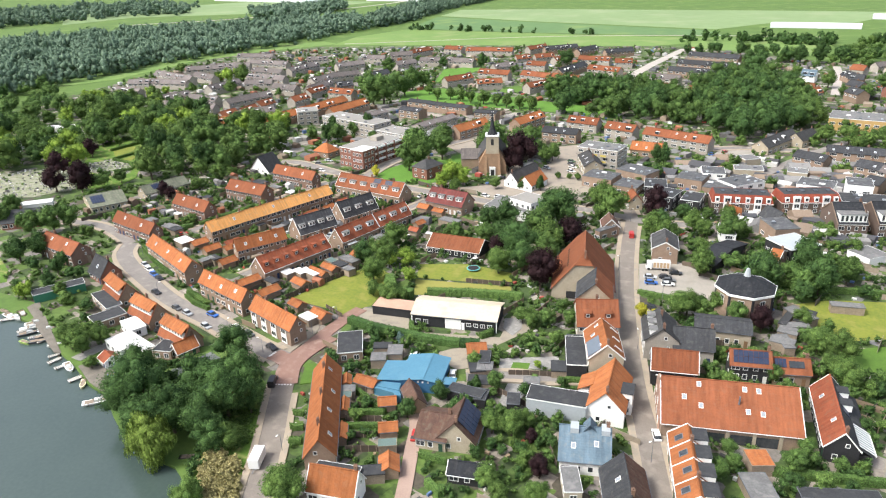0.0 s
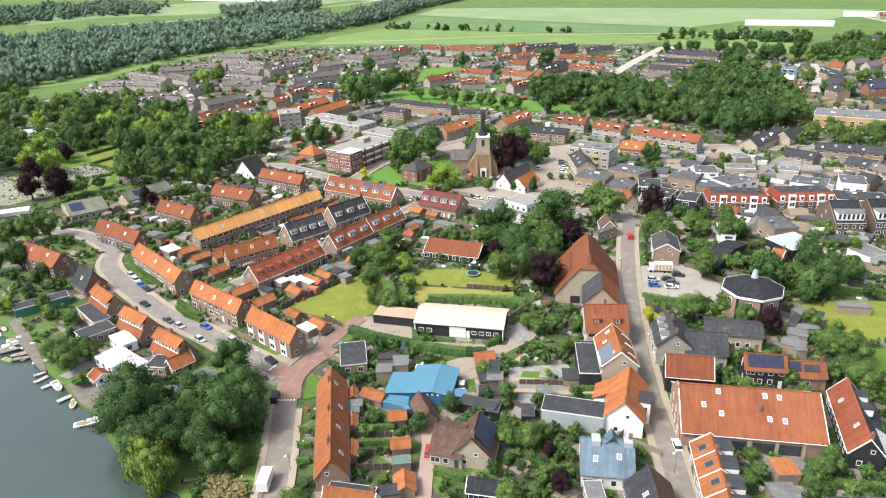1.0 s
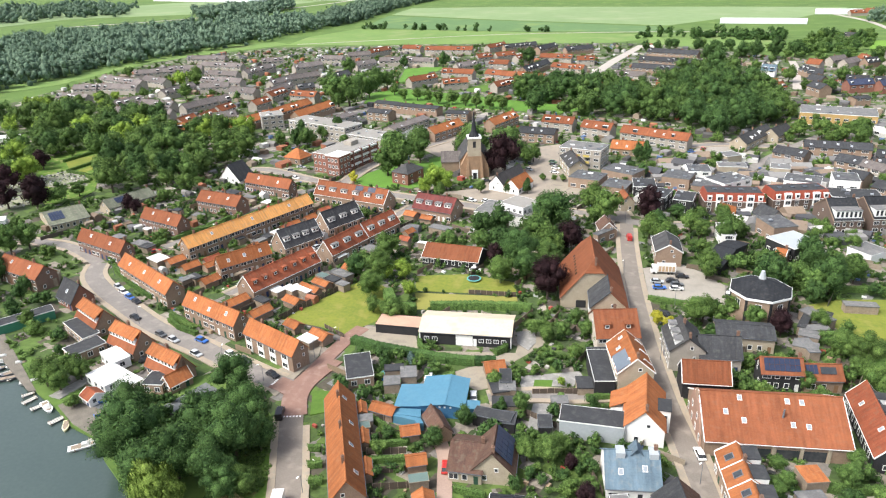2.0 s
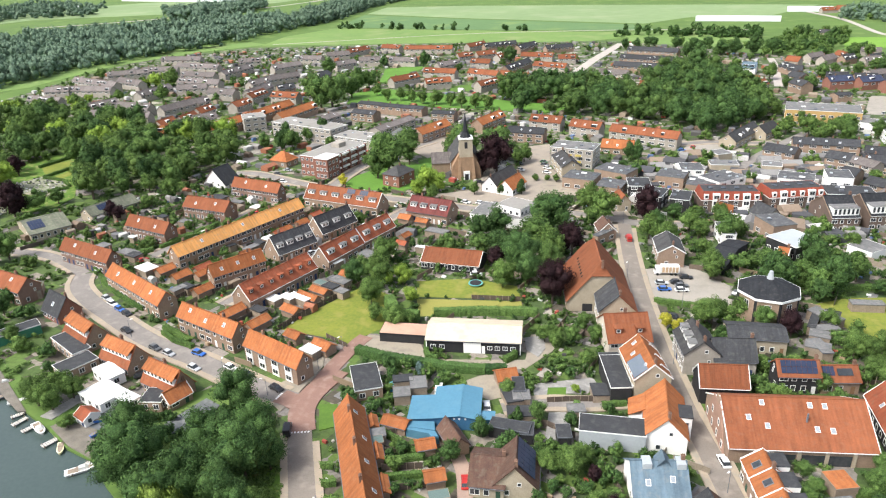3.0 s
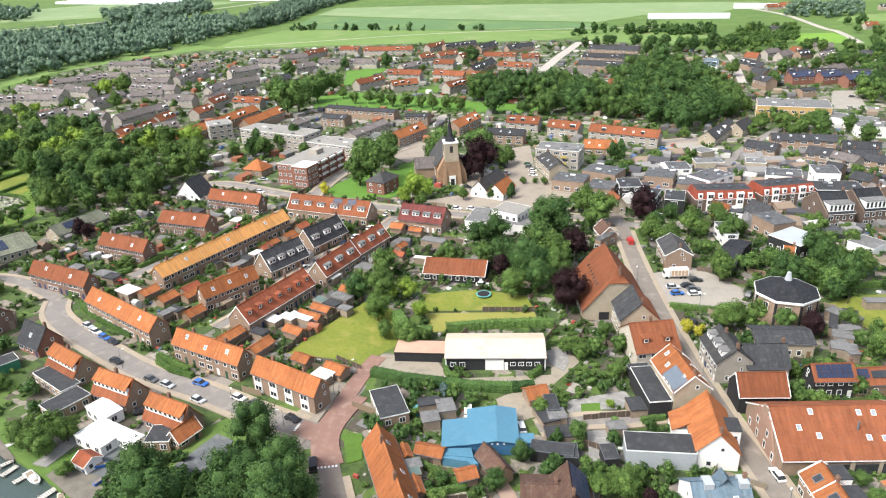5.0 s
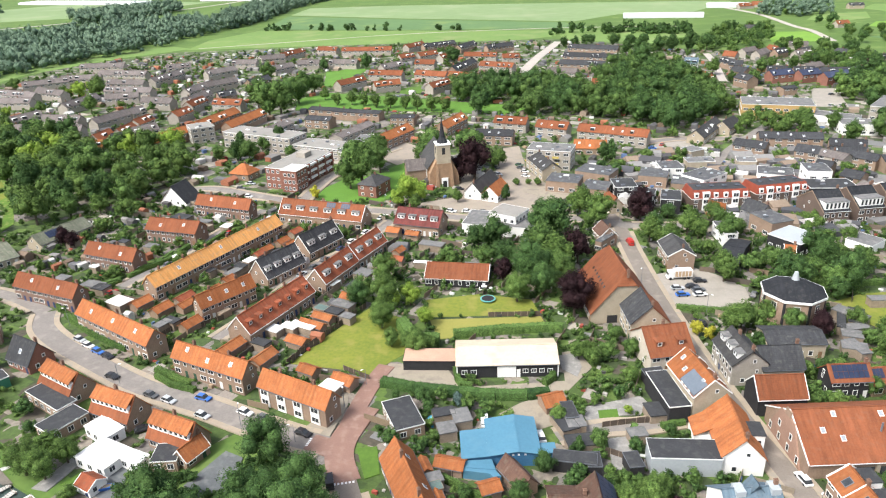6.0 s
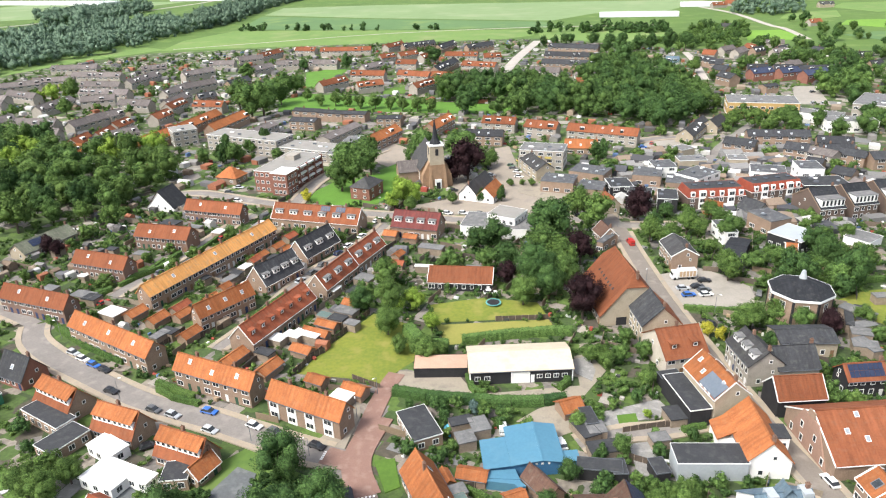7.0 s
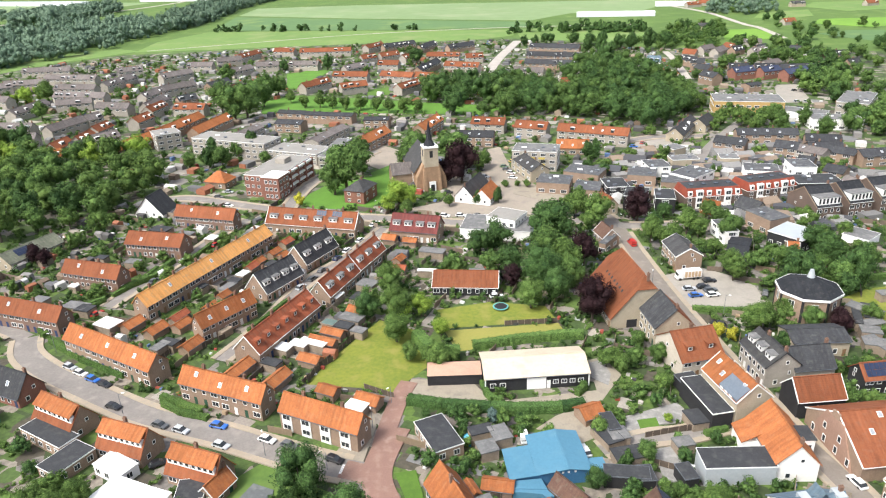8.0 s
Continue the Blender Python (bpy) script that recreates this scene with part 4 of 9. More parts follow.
style("bigred", "farm_building", "wide brick building with large red tiled roof", "building", RED, BRICK, WHITE, chimneys=False, windows=False)
style("orangerow", T, "row of street houses with orange tiled roofs", "terrace", ORANGE, BRICK, WHITE, skylights=4)
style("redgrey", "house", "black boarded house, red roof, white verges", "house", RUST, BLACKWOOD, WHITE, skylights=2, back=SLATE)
style("redblack", "barn", "black boarded barn with orange red tiled roof", "barn", RED, BLACKWOOD, WHITE, chimneys=False, windows=False)
style("grey", "house", "pale brick house, dark grey roof, white dormers", "house", GREYTILE, GREYBRICK, dormer="wide")
style("grey2", "house", "low pale brick wing with dark grey roof", "house", SLATE, GREYBRICK)
style("greylow", "shed", "long low shed with grey tiled roof", "shed", SLATE, YELBRICK, chimneys=False)
style("solar", "house", "house with orange tiles and solar panels", "house", RED, BLACKWOOD)
style("solar2", "house", "brick house with orange tiles and a roof window", "house", RED, BRICK)
style("brownh", "house", "brown brick house with dark grey roof", "house", GREYTILE, BRICK, WHITE)
style("cottage", "house", "pale brick house with brown roof and solar panels", "house", BROWNTILE, YELBRICK)
style("cottage2", "house", "pale brick house wing with brown tiled roof", "house", BROWNTILE, YELBRICK)
style("chgrey", "house", "white gabled house with grey tiled roof", "house", GREYTILE, RENDER)
style("chor", "house", "white house with orange tiled roof", "house", ORANGE, RENDER)
style("gab", "house", "brown brick gabled house with dark roof", "house", BROWNTILE, BRICK, WHITE)
style("cream", "house", "cream rendered corner house with red roof", "house", RED, YELBRICK)
style("modern", "house", "tall brick house with slate roof and white dormer", "house", DARKSLATE, mat("dark_brown_brick", (0.14, 0.10, 0.08), (0.105, 0.078, 0.064)), BRICK, storeys=3, dormer="loft")
style("bung", "bungalow", "bungalow with mossy grey-green roof", "bungalow", MOSSTILE, YELBRICK, storeys=1)
style("whiteflat", "extension", "extension with white flat roof", "extension", WHITEROOF, RENDER, storeys=1)
style("darkflat", "extension", "extension with dark flat roof and white edge", "extension", BITUMEN, BRICK, storeys=1)
style("greenshed", "shed", "green boarded shed with dark flat roof", "shed", BITUMEN, GREENWOOD, storeys=1, windows=False)
style("leanto", "shed", "black boarded lean-to with salmon sheet roof", "shed", PINKSHEET, BLACKWOOD, BLACKWOOD, storeys=1, windows=False)
style("blackflat", "extension", "black boarded extension with dark flat roof", "extension", BITUMEN, BLACKWOOD, LEAD, storeys=1, windows=False)
style("whiteedge", "extension", "black boarded extension, flat roof with white edge", "extension", BITUMEN, BLACKWOOD, WHITE, storeys=1, windows=False)
style("longflat", "extension", "long pale extension with dark flat roof", "extension", BITUMEN, PALEROOF, storeys=1, windows=False)
style("creamflat", "extension", "cream rendered flat-roofed extension", "extension", GRAVELROOF, YELBRICK, storeys=1)
style("greyflat", "shed", "shed with grey sheet roof", "shed", GRAVELROOF, WOOD, LEAD, storeys=1, windows=False)
style("orangeflat", "shed", "garden shed with orange tiled roof", "shed", ORANGE, WOOD, WOOD, storeys=1, windows=False)
style("whitecube", "house", "white modern cube-shaped house", "house", PALEGRAVEL, RENDER)
style("whitewall", "extension", "long white rendered flat-roofed building", "building", GRAVELROOF, RENDER, storeys=1, windows=False)
style("apart", "apartment_building", "red brick apartment building with flat roof", "apartments", PALEGRAVEL, REDBRICK, storeys=3)
style("lightroof", "workshop", "workshop with pale metal roof", "workshop", PALEROOF, BLACKWOOD, storeys=1)
style("shed", "garage", "garage with dark flat roof and white edge", "garage", BITUMEN, BRICK, storeys=1)

style("rtaupe", T, "taupe-roofed terrace of brick and pale panels", "terrace", TAUPE, GREYBRICK, far=True, side=False)
style("rslate", T, "slate-roofed brick terrace with white windows", "terrace", tile("dark_slate_tile", (0.05, 0.052, 0.057), (0.035, 0.037, 0.041), (0.07, 0.07, 0.07)), BRICK, far=True, side=False)
style("rred", T, "red-tiled brick terrace with white windows", "terrace", RED, GREYBRICK, far=True, side=False)
style("ror", T, "orange-tiled brick terrace in a side street", "terrace", ORANGE, BRICK, far=True, side=False)
style("rgab", "house", "pale brick building with dark grey roof", "house", GREYTILE, YELBRICK, far=True)
style("rblue", "house", "house with blue tiled roof and white gable", "house", BLUETILE, RENDER, far=True)
style("whiteblock", "apartment_building", "pale flat-roofed apartment building", "apartments", PALEGRAVEL, GREYBRICK, storeys=3, far=True)
style("greyblock", "building", "long low building with grey flat roof", "building", GRAVELROOF, GREYBRICK, far=True)
style("yellowblock", "apartment_building", "ochre brick apartment block with grey flat roof", "apartments", GRAVELROOF, mat("ochre_brick", (0.45, 0.30, 0.12), (0.36, 0.24, 0.10)), storeys=2, far=True)
style("palelow", "school", "long low school with pale flat roof", "school", GRAVELROOF, RENDER, storeys=1, far=True)
style("yellowmid", "apartment_building", "apartment building with yellow balconies and glass", "apartments", GRAVELROOF, GREYBRICK, storeys=3, far=True)
style("greylowb", "shop_building", "flat-roofed shop building with grey roofing", "shop", DARKGRAVEL, BRICK, GRAVELROOF, storeys=1, far=True)
style("whitelow", "building", "white rendered flat-roofed building", "building", DARKGRAVEL, RENDER, far=True)
style("darklow", "building", "dark flat-roofed building with white windows", "building", BITUMEN, BLACKWOOD, far=True)
style("yellowlow", "garage_row", "yellow brick garages with flat roof", "garages", GRAVELROOF, YELBRICK, storeys=1, far=True, windows=False)
style("modernbox", "house", "dark modern house with flat roof", "house", BITUMEN, BLACKWOOD, storeys=1, far=True)
style("garages", "garage_row", "white garages with grey flat roof", "garages", GRAVELROOF, RENDER, storeys=1, windows=False)
style("whitebung", "bungalow", "white flat-roofed bungalow among trees", "bungalow", WHITEROOF, RENDER, storeys=1, far=True)
style("greenroof", "shed", "shed with mossy flat roof", "shed", MOSSTILE, WOOD, WOOD, windows=False)

style("bottomor", "house", "white rendered house with orange tiled roof by the lane", "house", ORANGE, RENDER, WHITE)
style("garage", "garage", "small brick garage with dark red roof", "garage", BROWNTILE, BRICK, chimneys=False, windows=False)
style("blackshed", "shed", "black boarded shed with dark roof, white verges", "shed", DARKSLATE, BLACKWOOD, WHITE, chimneys=False, storeys=1, side=False)
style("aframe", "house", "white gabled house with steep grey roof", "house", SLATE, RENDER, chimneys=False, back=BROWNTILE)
style("hutdark", "shed", "long dark boarded shed with slate roof", "shed", DARKSLATE, BLACKWOOD, chimneys=False, windows=False)
style("orhut", "house", "small brick house with orange roof, white verge", "house", ORANGE, BRICK, WHITE)
style("shedor", "garden_shed", "small brick shed with orange tiled roof", "shed", ORANGE, BRICK, chimneys=False, windows=False)
style("shedred", "garden_shed", "small wooden shed with dark red roof", "shed", RUST, WOOD, chimneys=False, windows=False)
style("sheddark", "garden_shed", "garden shed with dark felt roof", "shed", BITUMEN, WOOD, BITUMEN, storeys=1, chimneys=False, windows=False)
style("shedgrey", "garden_shed", "garden shed with grey sheet roof", "shed", GRAVELROOF, WOOD, GRAVELROOF, storeys=1, chimneys=False, windows=False)
style("shedwhite", "garden_canopy", "white canopy roof over a garden terrace", "canopy", WHITEROOF, WOOD, storeys=1, chimneys=False, windows=False)
style("shedteal", "garden_shed", "garden shed with a green felt roof", "shed", mat("green_felt", (0.12, 0.175, 0.16)), WOOD, WOOD, storeys=1, chimneys=False, windows=False)
style("cabin", "cabin", "small white boarded cabin with red roof", "cabin", RUST, RENDER, WHITE, chimneys=False)
style("rnavy", T, "red-brown brick terrace with navy solar roof", "terrace", tile("navy_roof", (0.05, 0.062, 0.11), (0.038, 0.048, 0.085), (0.07, 0.08, 0.12)), REDBRICK, far=True, side=False)
# ---- ground ----
GRASS = mat("meadow", (0.10, 0.17, 0.035), (0.07, 0.125, 0.03), 0.95, 0.02, 0.6, 0.2, third=(0.13, 0.19, 0.05))
WATER = mat("water", (0.045, 0.068, 0.062), (0.055, 0.078, 0.07), 0.12, 0.05, 1.2, 0.05, spec=0.5)


def ground_sheet():
    bm = bmesh.new()
    bank = [(-900, 40), (-258.8, 165.0), (-213.9, 157.5), (-197.0, 155.0), (-180.8, 151.2), (-168.6, 145.2), (-156.2, 137.3), (-146.7, 132.2), (-137.7, 126.2), (-129.0, 122.9), (-121.3, 116.0), (-112.1, 109.1), (-103.7, 104.9), (-93.9, 102.7), (-89.7, 99.6), (-87.2, 94.6), (-81.8, 83.7), (-88, 40), (-95, -80), (-150, -600)]
    pts = bank + [(4800, -600), (4800, 4800), (-4800, 4800), (-4800, -200)]
    top = [bm.verts.new((x, y, 0)) for x, y in pts]
    low = [bm.verts.new((x, y, -3)) for x, y in pts]
    for i in range(len(pts)):
        j = (i + 1) % len(pts)
        bm.faces.new((top[i], low[i], low[j], top[j]))
    es = [bm.edges.get((top[i], top[(i + 1) % len(pts)])) for i in range(len(pts))]
    bmesh.ops.triangle_fill(bm, use_beauty=True, edges=es)
    bmesh.ops.recalc_face_normals(bm, faces=bm.faces)
    return tagged(new("ground", mesh_of(bm, GRASS, "ground")), "flat green ground of the village and fields", "ground", kind="structure")


ground_sheet()
bm = bmesh.new()
vs = [bm.verts.new(p) for p in ((-4800, -800, -0.7), (200, -800, -0.7), (200, 600, -0.7), (-4800, 600, -0.7))]
bm.faces.new(vs)
tagged(new("water", mesh_of(bm, WATER, "water")), "calm grey-green water of the lake", "water", kind="structure")

# ---- roads and surfaces ----
road('brickroad', 5.6, (-70.9, 94.6), (-71.4, 98.2), (-76.6, 114.1), (-82.1, 128.5), (-86.9, 141.7), (-88.1, 148.7))
road('redbrick', 4.6, (-88.1, 148.7), (-86.7, 160.3), (-83.7, 174.3), (-81.1, 181.7))
road('asphalt', 6.0, (-87.5, 148.2), (-98.6, 151.9), (-111.3, 157.9), (-123.7, 164.1), (-134.1, 168.6), (-146.4, 174.5), (-163.1, 185.2), (-178.1, 195.4), (-188.6, 205.1), (-193.2, 214.6))
road('asphalt', 4.5, (-193.2, 214.6), (-208.3, 224.2), (-221.4, 229.7), (-239.5, 231.8))
road('asphalt', 4.0, (-176.7, 231.8), (-170.2, 250.5), (-160.0, 274.7), (-153.8, 292.8), (-147.2, 304.3))
road('asphalt', 3.5, (-132.5, 196.5), (-123.8, 215.6), (-114.8, 242.9), (-102.2, 262.0), (-90.8, 287.7))
road('brickroad', 5.0, (9.7, 115.1), (6.3, 140.0), (3.7, 155.8), (1.1, 181.2), (-1.1, 218.8), (-1.5, 254.0), (-1.0, 278.8), (-2.8, 291.0))
road('asphalt', 5.5, (-190.3, 334.7), (-178.6, 334.7), (-154.1, 322.4), (-128.7, 310.4), (-100.6, 300.9), (-79.8, 295.4), (-55.1, 288.3), (-31.9, 289.4), (-11.6, 284.5), (1.4, 278.6))
road('asphalt', 5.0, (-132.9, 316.0), (-127.3, 348.7), (-110.2, 383.1), (-98.7, 400.6))
road('pinkroad', 3.2, (-41.5, 101.0), (-41.6, 105.5), (-44.3, 119.8), (-46.2, 129.4), (-50.0, 137.2))
road('paleroad', 9.0, (-29.7, 578.0), (-14.8, 629.0), (6.7, 713.0), (38.5, 820.0))
road('paleroad', 6.0, (132.3, 564.2), (153.4, 654.3), (161.8, 702.4))
road('asphalt', 5.5, (-0.3, 278.5), (15.7, 276.5), (28.5, 276.8))
road('asphalt', 5.0, (57.3, 350.8), (75.7, 380.2), (106.4, 420.4), (129.1, 446.7))
road('asphalt', 5.5, (36.5, 397.7), (55.4, 403.2), (69.6, 400.5), (87.6, 402.4))
road('asphalt', 5.5, (-200.2, 460.2), (-181.6, 476.1), (-151.7, 483.3), (-126.4, 473.5), (-108.6, 456.5))
road('paleroad', 3.0, (-377.2, 861.5), (-273.4, 896.6), (-136.4, 939.7), (41.7, 951.2), (206.3, 926.3))
road('paleroad', 7.0, (303.1, 756.5), (319.9, 845.3), (319.6, 888.8), (333.1, 1031.7), (323.2, 1137.4))
road('paleroad', 10, (-917.6, 1141.4), (-743.5, 1284.2), (-589.9, 1625.0), (-579.8, 1862.9))
area('garden', 0.03, (-471.2, 322.6), (-479.7, 559.8), (-486.1, 646.4), (-482.0, 738.7), (-441.6, 786.5), (-394.7, 834.5), (-259.4, 841.9), (-129.2, 870.2), (38.9, 839.3), (98.4, 791.2), (157.0, 732.4), (273.0, 686.8), (354.0, 644.5), (199.1, 280.6), (66.0, 131.3), (-15.4, 85.9), (-56.5, 82.2), (-81.7, 120.0), (-90.0, 136.5), (-97.2, 144.0), (-104.2, 147.9), (-110.6, 156.7), (-120.0, 147.9), (-129.9, 141.8), (-139.8, 137.0), (-159.3, 146.5), (-187.3, 162.4), (-313.5, 188.2))
area('lawn', 0.08, (-107.6, 183.3), (-100.1, 198.0), (-89.8, 214.6), (-78.5, 207.1), (-74.3, 190.4), (-81.3, 182.4), (-85.0, 175.5), (-93.1, 180.3))
area('lawn', 0.08, (-73.6, 218.9), (-56.0, 222.5), (-39.7, 218.1), (-37.8, 208.8), (-70.9, 207.8))
area('court', 0.08, (-70.9, 206.4), (-37.8, 207.5), (-36.1, 198.6), (-68.0, 195.1))
area('lawn', 0.08, (48.5, 212.8), (60.6, 218.5), (76.4, 220.3), (75.0, 197.6), (59.7, 192.6), (52.7, 201.0))
area('bank', 0.08, (-88.4, 134.6), (-79.2, 113.5), (-73.1, 95.7), (-83.8, 92.2), (-87.9, 99.8), (-89.1, 109.1), (-93.2, 121.1))
area('bank', 0.08, (-242.4, 183.2), (-236.1, 192.6), (-221.5, 182.3), (-213.8, 174.1), (-224.6, 169.4))
area('yard', 0.09, (-83.4, 174.4), (-80.6, 183.0), (-65.2, 180.6), (-60.8, 171.5), (-34.9, 173.8), (-34.0, 187.3), (-29.8, 188.3), (-27.1, 179.9), (-34.8, 169.3), (-57.9, 168.1), (-75.6, 172.8))
area('parking', 0.10, (2.8, 234.6), (16.0, 239.3), (23.2, 232.1), (27.7, 223.9), (25.7, 210.6), (11.8, 210.0), (3.3, 211.1))
area('yard', 0.09, (-52.2, 160.4), (-46.8, 164.7), (-38.7, 168.4), (-37.7, 157.2), (-42.9, 154.6))
area('plaza', 0.09, (-85.9, 307.0), (-66.9, 314.9), (-63.3, 328.8), (-65.9, 351.3), (-69.7, 366.3), (-64.1, 371.5), (-52.0, 324.7), (-45.2, 312.8), (-46.2, 351.2), (-44.1, 391.2), (-31.8, 398.0), (-30.8, 324.8), (-21.6, 313.0), (-31.8, 294.8), (-55.4, 293.0))
area('churchlawn', 0.10, (-131.1, 324.3), (-120.4, 343.9), (-92.7, 359.3), (-86.3, 324.5), (-99.9, 310.7), (-121.8, 314.4))
area('churchlawn', 0.10, (-99.8, 361.4), (-87.6, 377.2), (-82.9, 351.4), (-83.7, 324.5), (-89.7, 320.3))
area('plaza', 0.09, (-110.6, 385.4), (-101.5, 420.0), (-80.0, 391.8), (-81.5, 377.1), (-95.2, 366.5))
area('parking', 0.10, (35.5, 383.0), (42.4, 397.6), (61.4, 403.0), (67.9, 393.6), (53.4, 380.6))
area('parking', 0.10, (181.5, 528.3), (197.4, 527.2), (177.8, 467.0), (158.0, 472.7))
area('fieldlight', 0.06, (-541.6, 512.7), (-497.3, 583.2), (-492.3, 702.9), (-446.3, 796.0), (-384.8, 862.7), (-417.5, 889.4), (-499.7, 831.4), (-528.8, 710.5), (-530.0, 626.6), (-573.8, 547.2))
area('fieldlight', 0.06, (-388.2, 853.1), (-392.4, 942.0), (-351.8, 1039.6), (-140.4, 978.7), (46.4, 925.4), (41.6, 869.7), (1.9, 846.1), (-127.1, 849.1), (-262.0, 852.3))
area('fieldmid', 0.06, (-351.9, 1054.4), (-363.9, 1250.3), (-174.5, 1139.8), (68.8, 1012.5), (95.6, 939.1), (-141.1, 985.5))
area('fieldpale', 0.06, (-364.2, 1271.3), (-360.2, 1410.6), (-183.9, 1400.8), (24.1, 1350.8), (211.1, 1305.9), (376.6, 1254.8), (266.1, 1100.9), (156.9, 1098.7), (84.8, 1023.0), (-157.4, 1144.0))
area('fieldlight', 0.06, (49.8, 924.7), (200.6, 903.7), (164.8, 763.0), (99.8, 800.0), (45.0, 838.2))
area('fieldlight', 0.06, (359.5, 946.8), (396.3, 1009.8), (468.5, 1020.9), (435.5, 945.1), (395.9, 924.8))
area('fieldbright', 0.06, (392.9, 866.1), (422.1, 907.3), (520.1, 895.4), (506.3, 835.0), (429.7, 816.6))
area('fieldmid', 0.06, (349.9, 780.9), (392.8, 797.0), (458.8, 784.1), (435.5, 732.8), (369.4, 718.7))
area('fieldlight', 0.06, (481.7, 1061.1), (529.7, 1119.8), (624.2, 1104.5), (585.4, 993.9), (500.3, 980.7))
area('fieldbright', 0.06, (273.6, 844.5), (310.9, 837.0), (309.9, 772.1), (303.1, 756.5), (270.4, 762.1), (245.8, 766.2))
area('fieldpale', 0.06, (-1084.3, 1152.3), (-1045.5, 1311.2), (-792.4, 1375.0), (-641.1, 1695.9), (-980.0, 1870.2), (-1230.3, 1556.7), (-1388.9, 1495.7))
area('quay', 0.10, (-146.5, 132.8), (-144.6, 135.5), (-138.2, 134.0), (-131.0, 132.0), (-129.5, 125.7), (-129.6, 123.3), (-137.6, 126.7))
area('quay', 0.10, (-190.3, 159.3), (-190.0, 164.3), (-180.2, 155.5), (-181.0, 153.0))
area('quay', 0.10, (-182.3, 152.7), (-179.5, 155.7), (-156.9, 137.8), (-158.9, 137.3))
area('terrace', 0.10, (-151.8, 136.2), (-148.1, 145.7), (-145.1, 144.0), (-148.0, 135.3))
area('tarmac', 0.09, (-141.8, 139.2), (-137.4, 145.6), (-133.2, 141.2), (-131.0, 132.0), (-138.2, 134.0))
area('gardenlawn', 0.10, (-146.3, 137.3), (-143.7, 140.8), (-140.3, 137.5), (-142.3, 135.0))
area('yard', 0.09, (-101.0, 151.3), (-92.9, 144.6), (-92.0, 147.8), (-88.7, 164.6), (-90.0, 171.4), (-92.0, 163.9))
area('yard', 0.09, (-30.9, 351.2), (-21.1, 324.8), (-11.8, 313.1), (-21.8, 309.2), (-35.2, 320.7))
area('bank', 0.05, (-324.1, 346.2), (-318.6, 362.3), (-306.7, 369.8), (-280.6, 339.3), (-252.9, 294.7), (-252.2, 280.7), (-263.2, 272.6), (-291.2, 296.7))
area('yard', 0.08, (-294.8, 311.5), (-289.6, 321.0), (-276.6, 317.9), (-264.3, 306.7), (-263.2, 297.4), (-270.6, 293.7), (-285.8, 299.6))
area('lawn', 0.08, (-304.5, 340.5), (-301.3, 350.3), (-296.3, 355.0), (-289.6, 346.4), (-291.5, 326.7))
area('lawn', 0.08, (-285.3, 324.1), (-284.1, 336.1), (-277.7, 329.3), (-279.8, 320.5))
area('terrace', 0.08, (-33.1, 162.3), (-29.0, 163.5), (-17.4, 167.0), (-16.5, 164.5), (-19.0, 159.7), (-23.9, 159.3), (-31.8, 157.5))
area('gardenlawn', 0.09, (-28.7, 161.3), (-24.1, 161.9), (-24.3, 157.9), (-28.9, 157.3))
area('terrace', 0.08, (-35.7, 185.2), (-30.2, 187.0), (-29.7, 180.1), (-31.5, 175.5), (-34.9, 178.9))
area('terrace', 0.08, (-28.3, 151.0), (-21.8, 152.1), (-24.7, 141.5), (-29.0, 140.7))
area('gardenlawn', 0.08, (-84.2, 148.3), (-79.7, 148.9), (-78.1, 140.1), (-81.1, 138.5))
road('asphalt', 3.4, (-39.5, 151.7), (-33.6, 153.5), (-26.9, 155.0), (-19.2, 155.5), (-8.9, 158.1))
road('redbrick', 6.4, (-84.9, 137.5), (-87.5, 144.6), (-87.8, 150.3), (-86.3, 156.4), (-83.9, 163.5))
road('redbrick', 5.4, (-87.6, 147.1), (-91.4, 149.0), (-95.3, 150.6))
area('gardenlawn', 0.07, (-409.7, 391.8), (-381.4, 401.2), (-339.8, 355.1), (-346.2, 343.9), (-368.2, 347.9))
area('gardenlawn', 0.07, (55.7, 186.4), (71.1, 192.2), (67.7, 177.6), (55.1, 176.5))
area('churchlawn', 0.10, (-187.7, 544.5), (-167.5, 564.7), (-115.1, 541.2), (-66.6, 517.5), (-12.6, 493.8), (-15.5, 472.6), (-112.3, 494.8), (-180.1, 504.8))
area('churchlawn', 0.10, (-188.1, 663.5), (-171.6, 677.2), (-148.8, 677.5), (-158.8, 634.2), (-167.0, 591.2), (-177.1, 593.5))
area('gardenlawn', 0.10, (-112.8, 574.6), (-95.6, 582.1), (-94.9, 553.3), (-111.4, 548.5))
area('graves', 0.08, (-341.8, 279.6), (-321.2, 297.0), (-298.2, 300.9), (-271.0, 272.4), (-282.3, 256.9), (-309.8, 250.2))
area('graves', 0.08, (-298.5, 312.1), (-292.0, 325.0), (-273.5, 318.5), (-261.4, 300.7), (-285.2, 298.8))
area('tarmac', 0.08, (-119.2, 136.7), (-113.7, 147.7), (-109.1, 145.4), (-109.1, 135.3), (-114.8, 132.9))
pavements()
gabled('red', -208.2, 197.2, -19.7, 23.4, 7.8, 5.2, 8.6, 4)
gabled('red', -194.8, 222.1, -21.9, 27.2, 5.9, 5.2, 8.6, 5)
gabled('red', -186.0, 248.6, -20.6, 22.5, 6.1, 5.2, 8.6, 5)
gabled('red', -173.1, 273.2, -15.6, 22.5, 7.9, 5.2, 8.6, 5)
gabled('red', -161.8, 298.7, -18.8, 26.6, 5.7, 5.2, 8.6, 4)
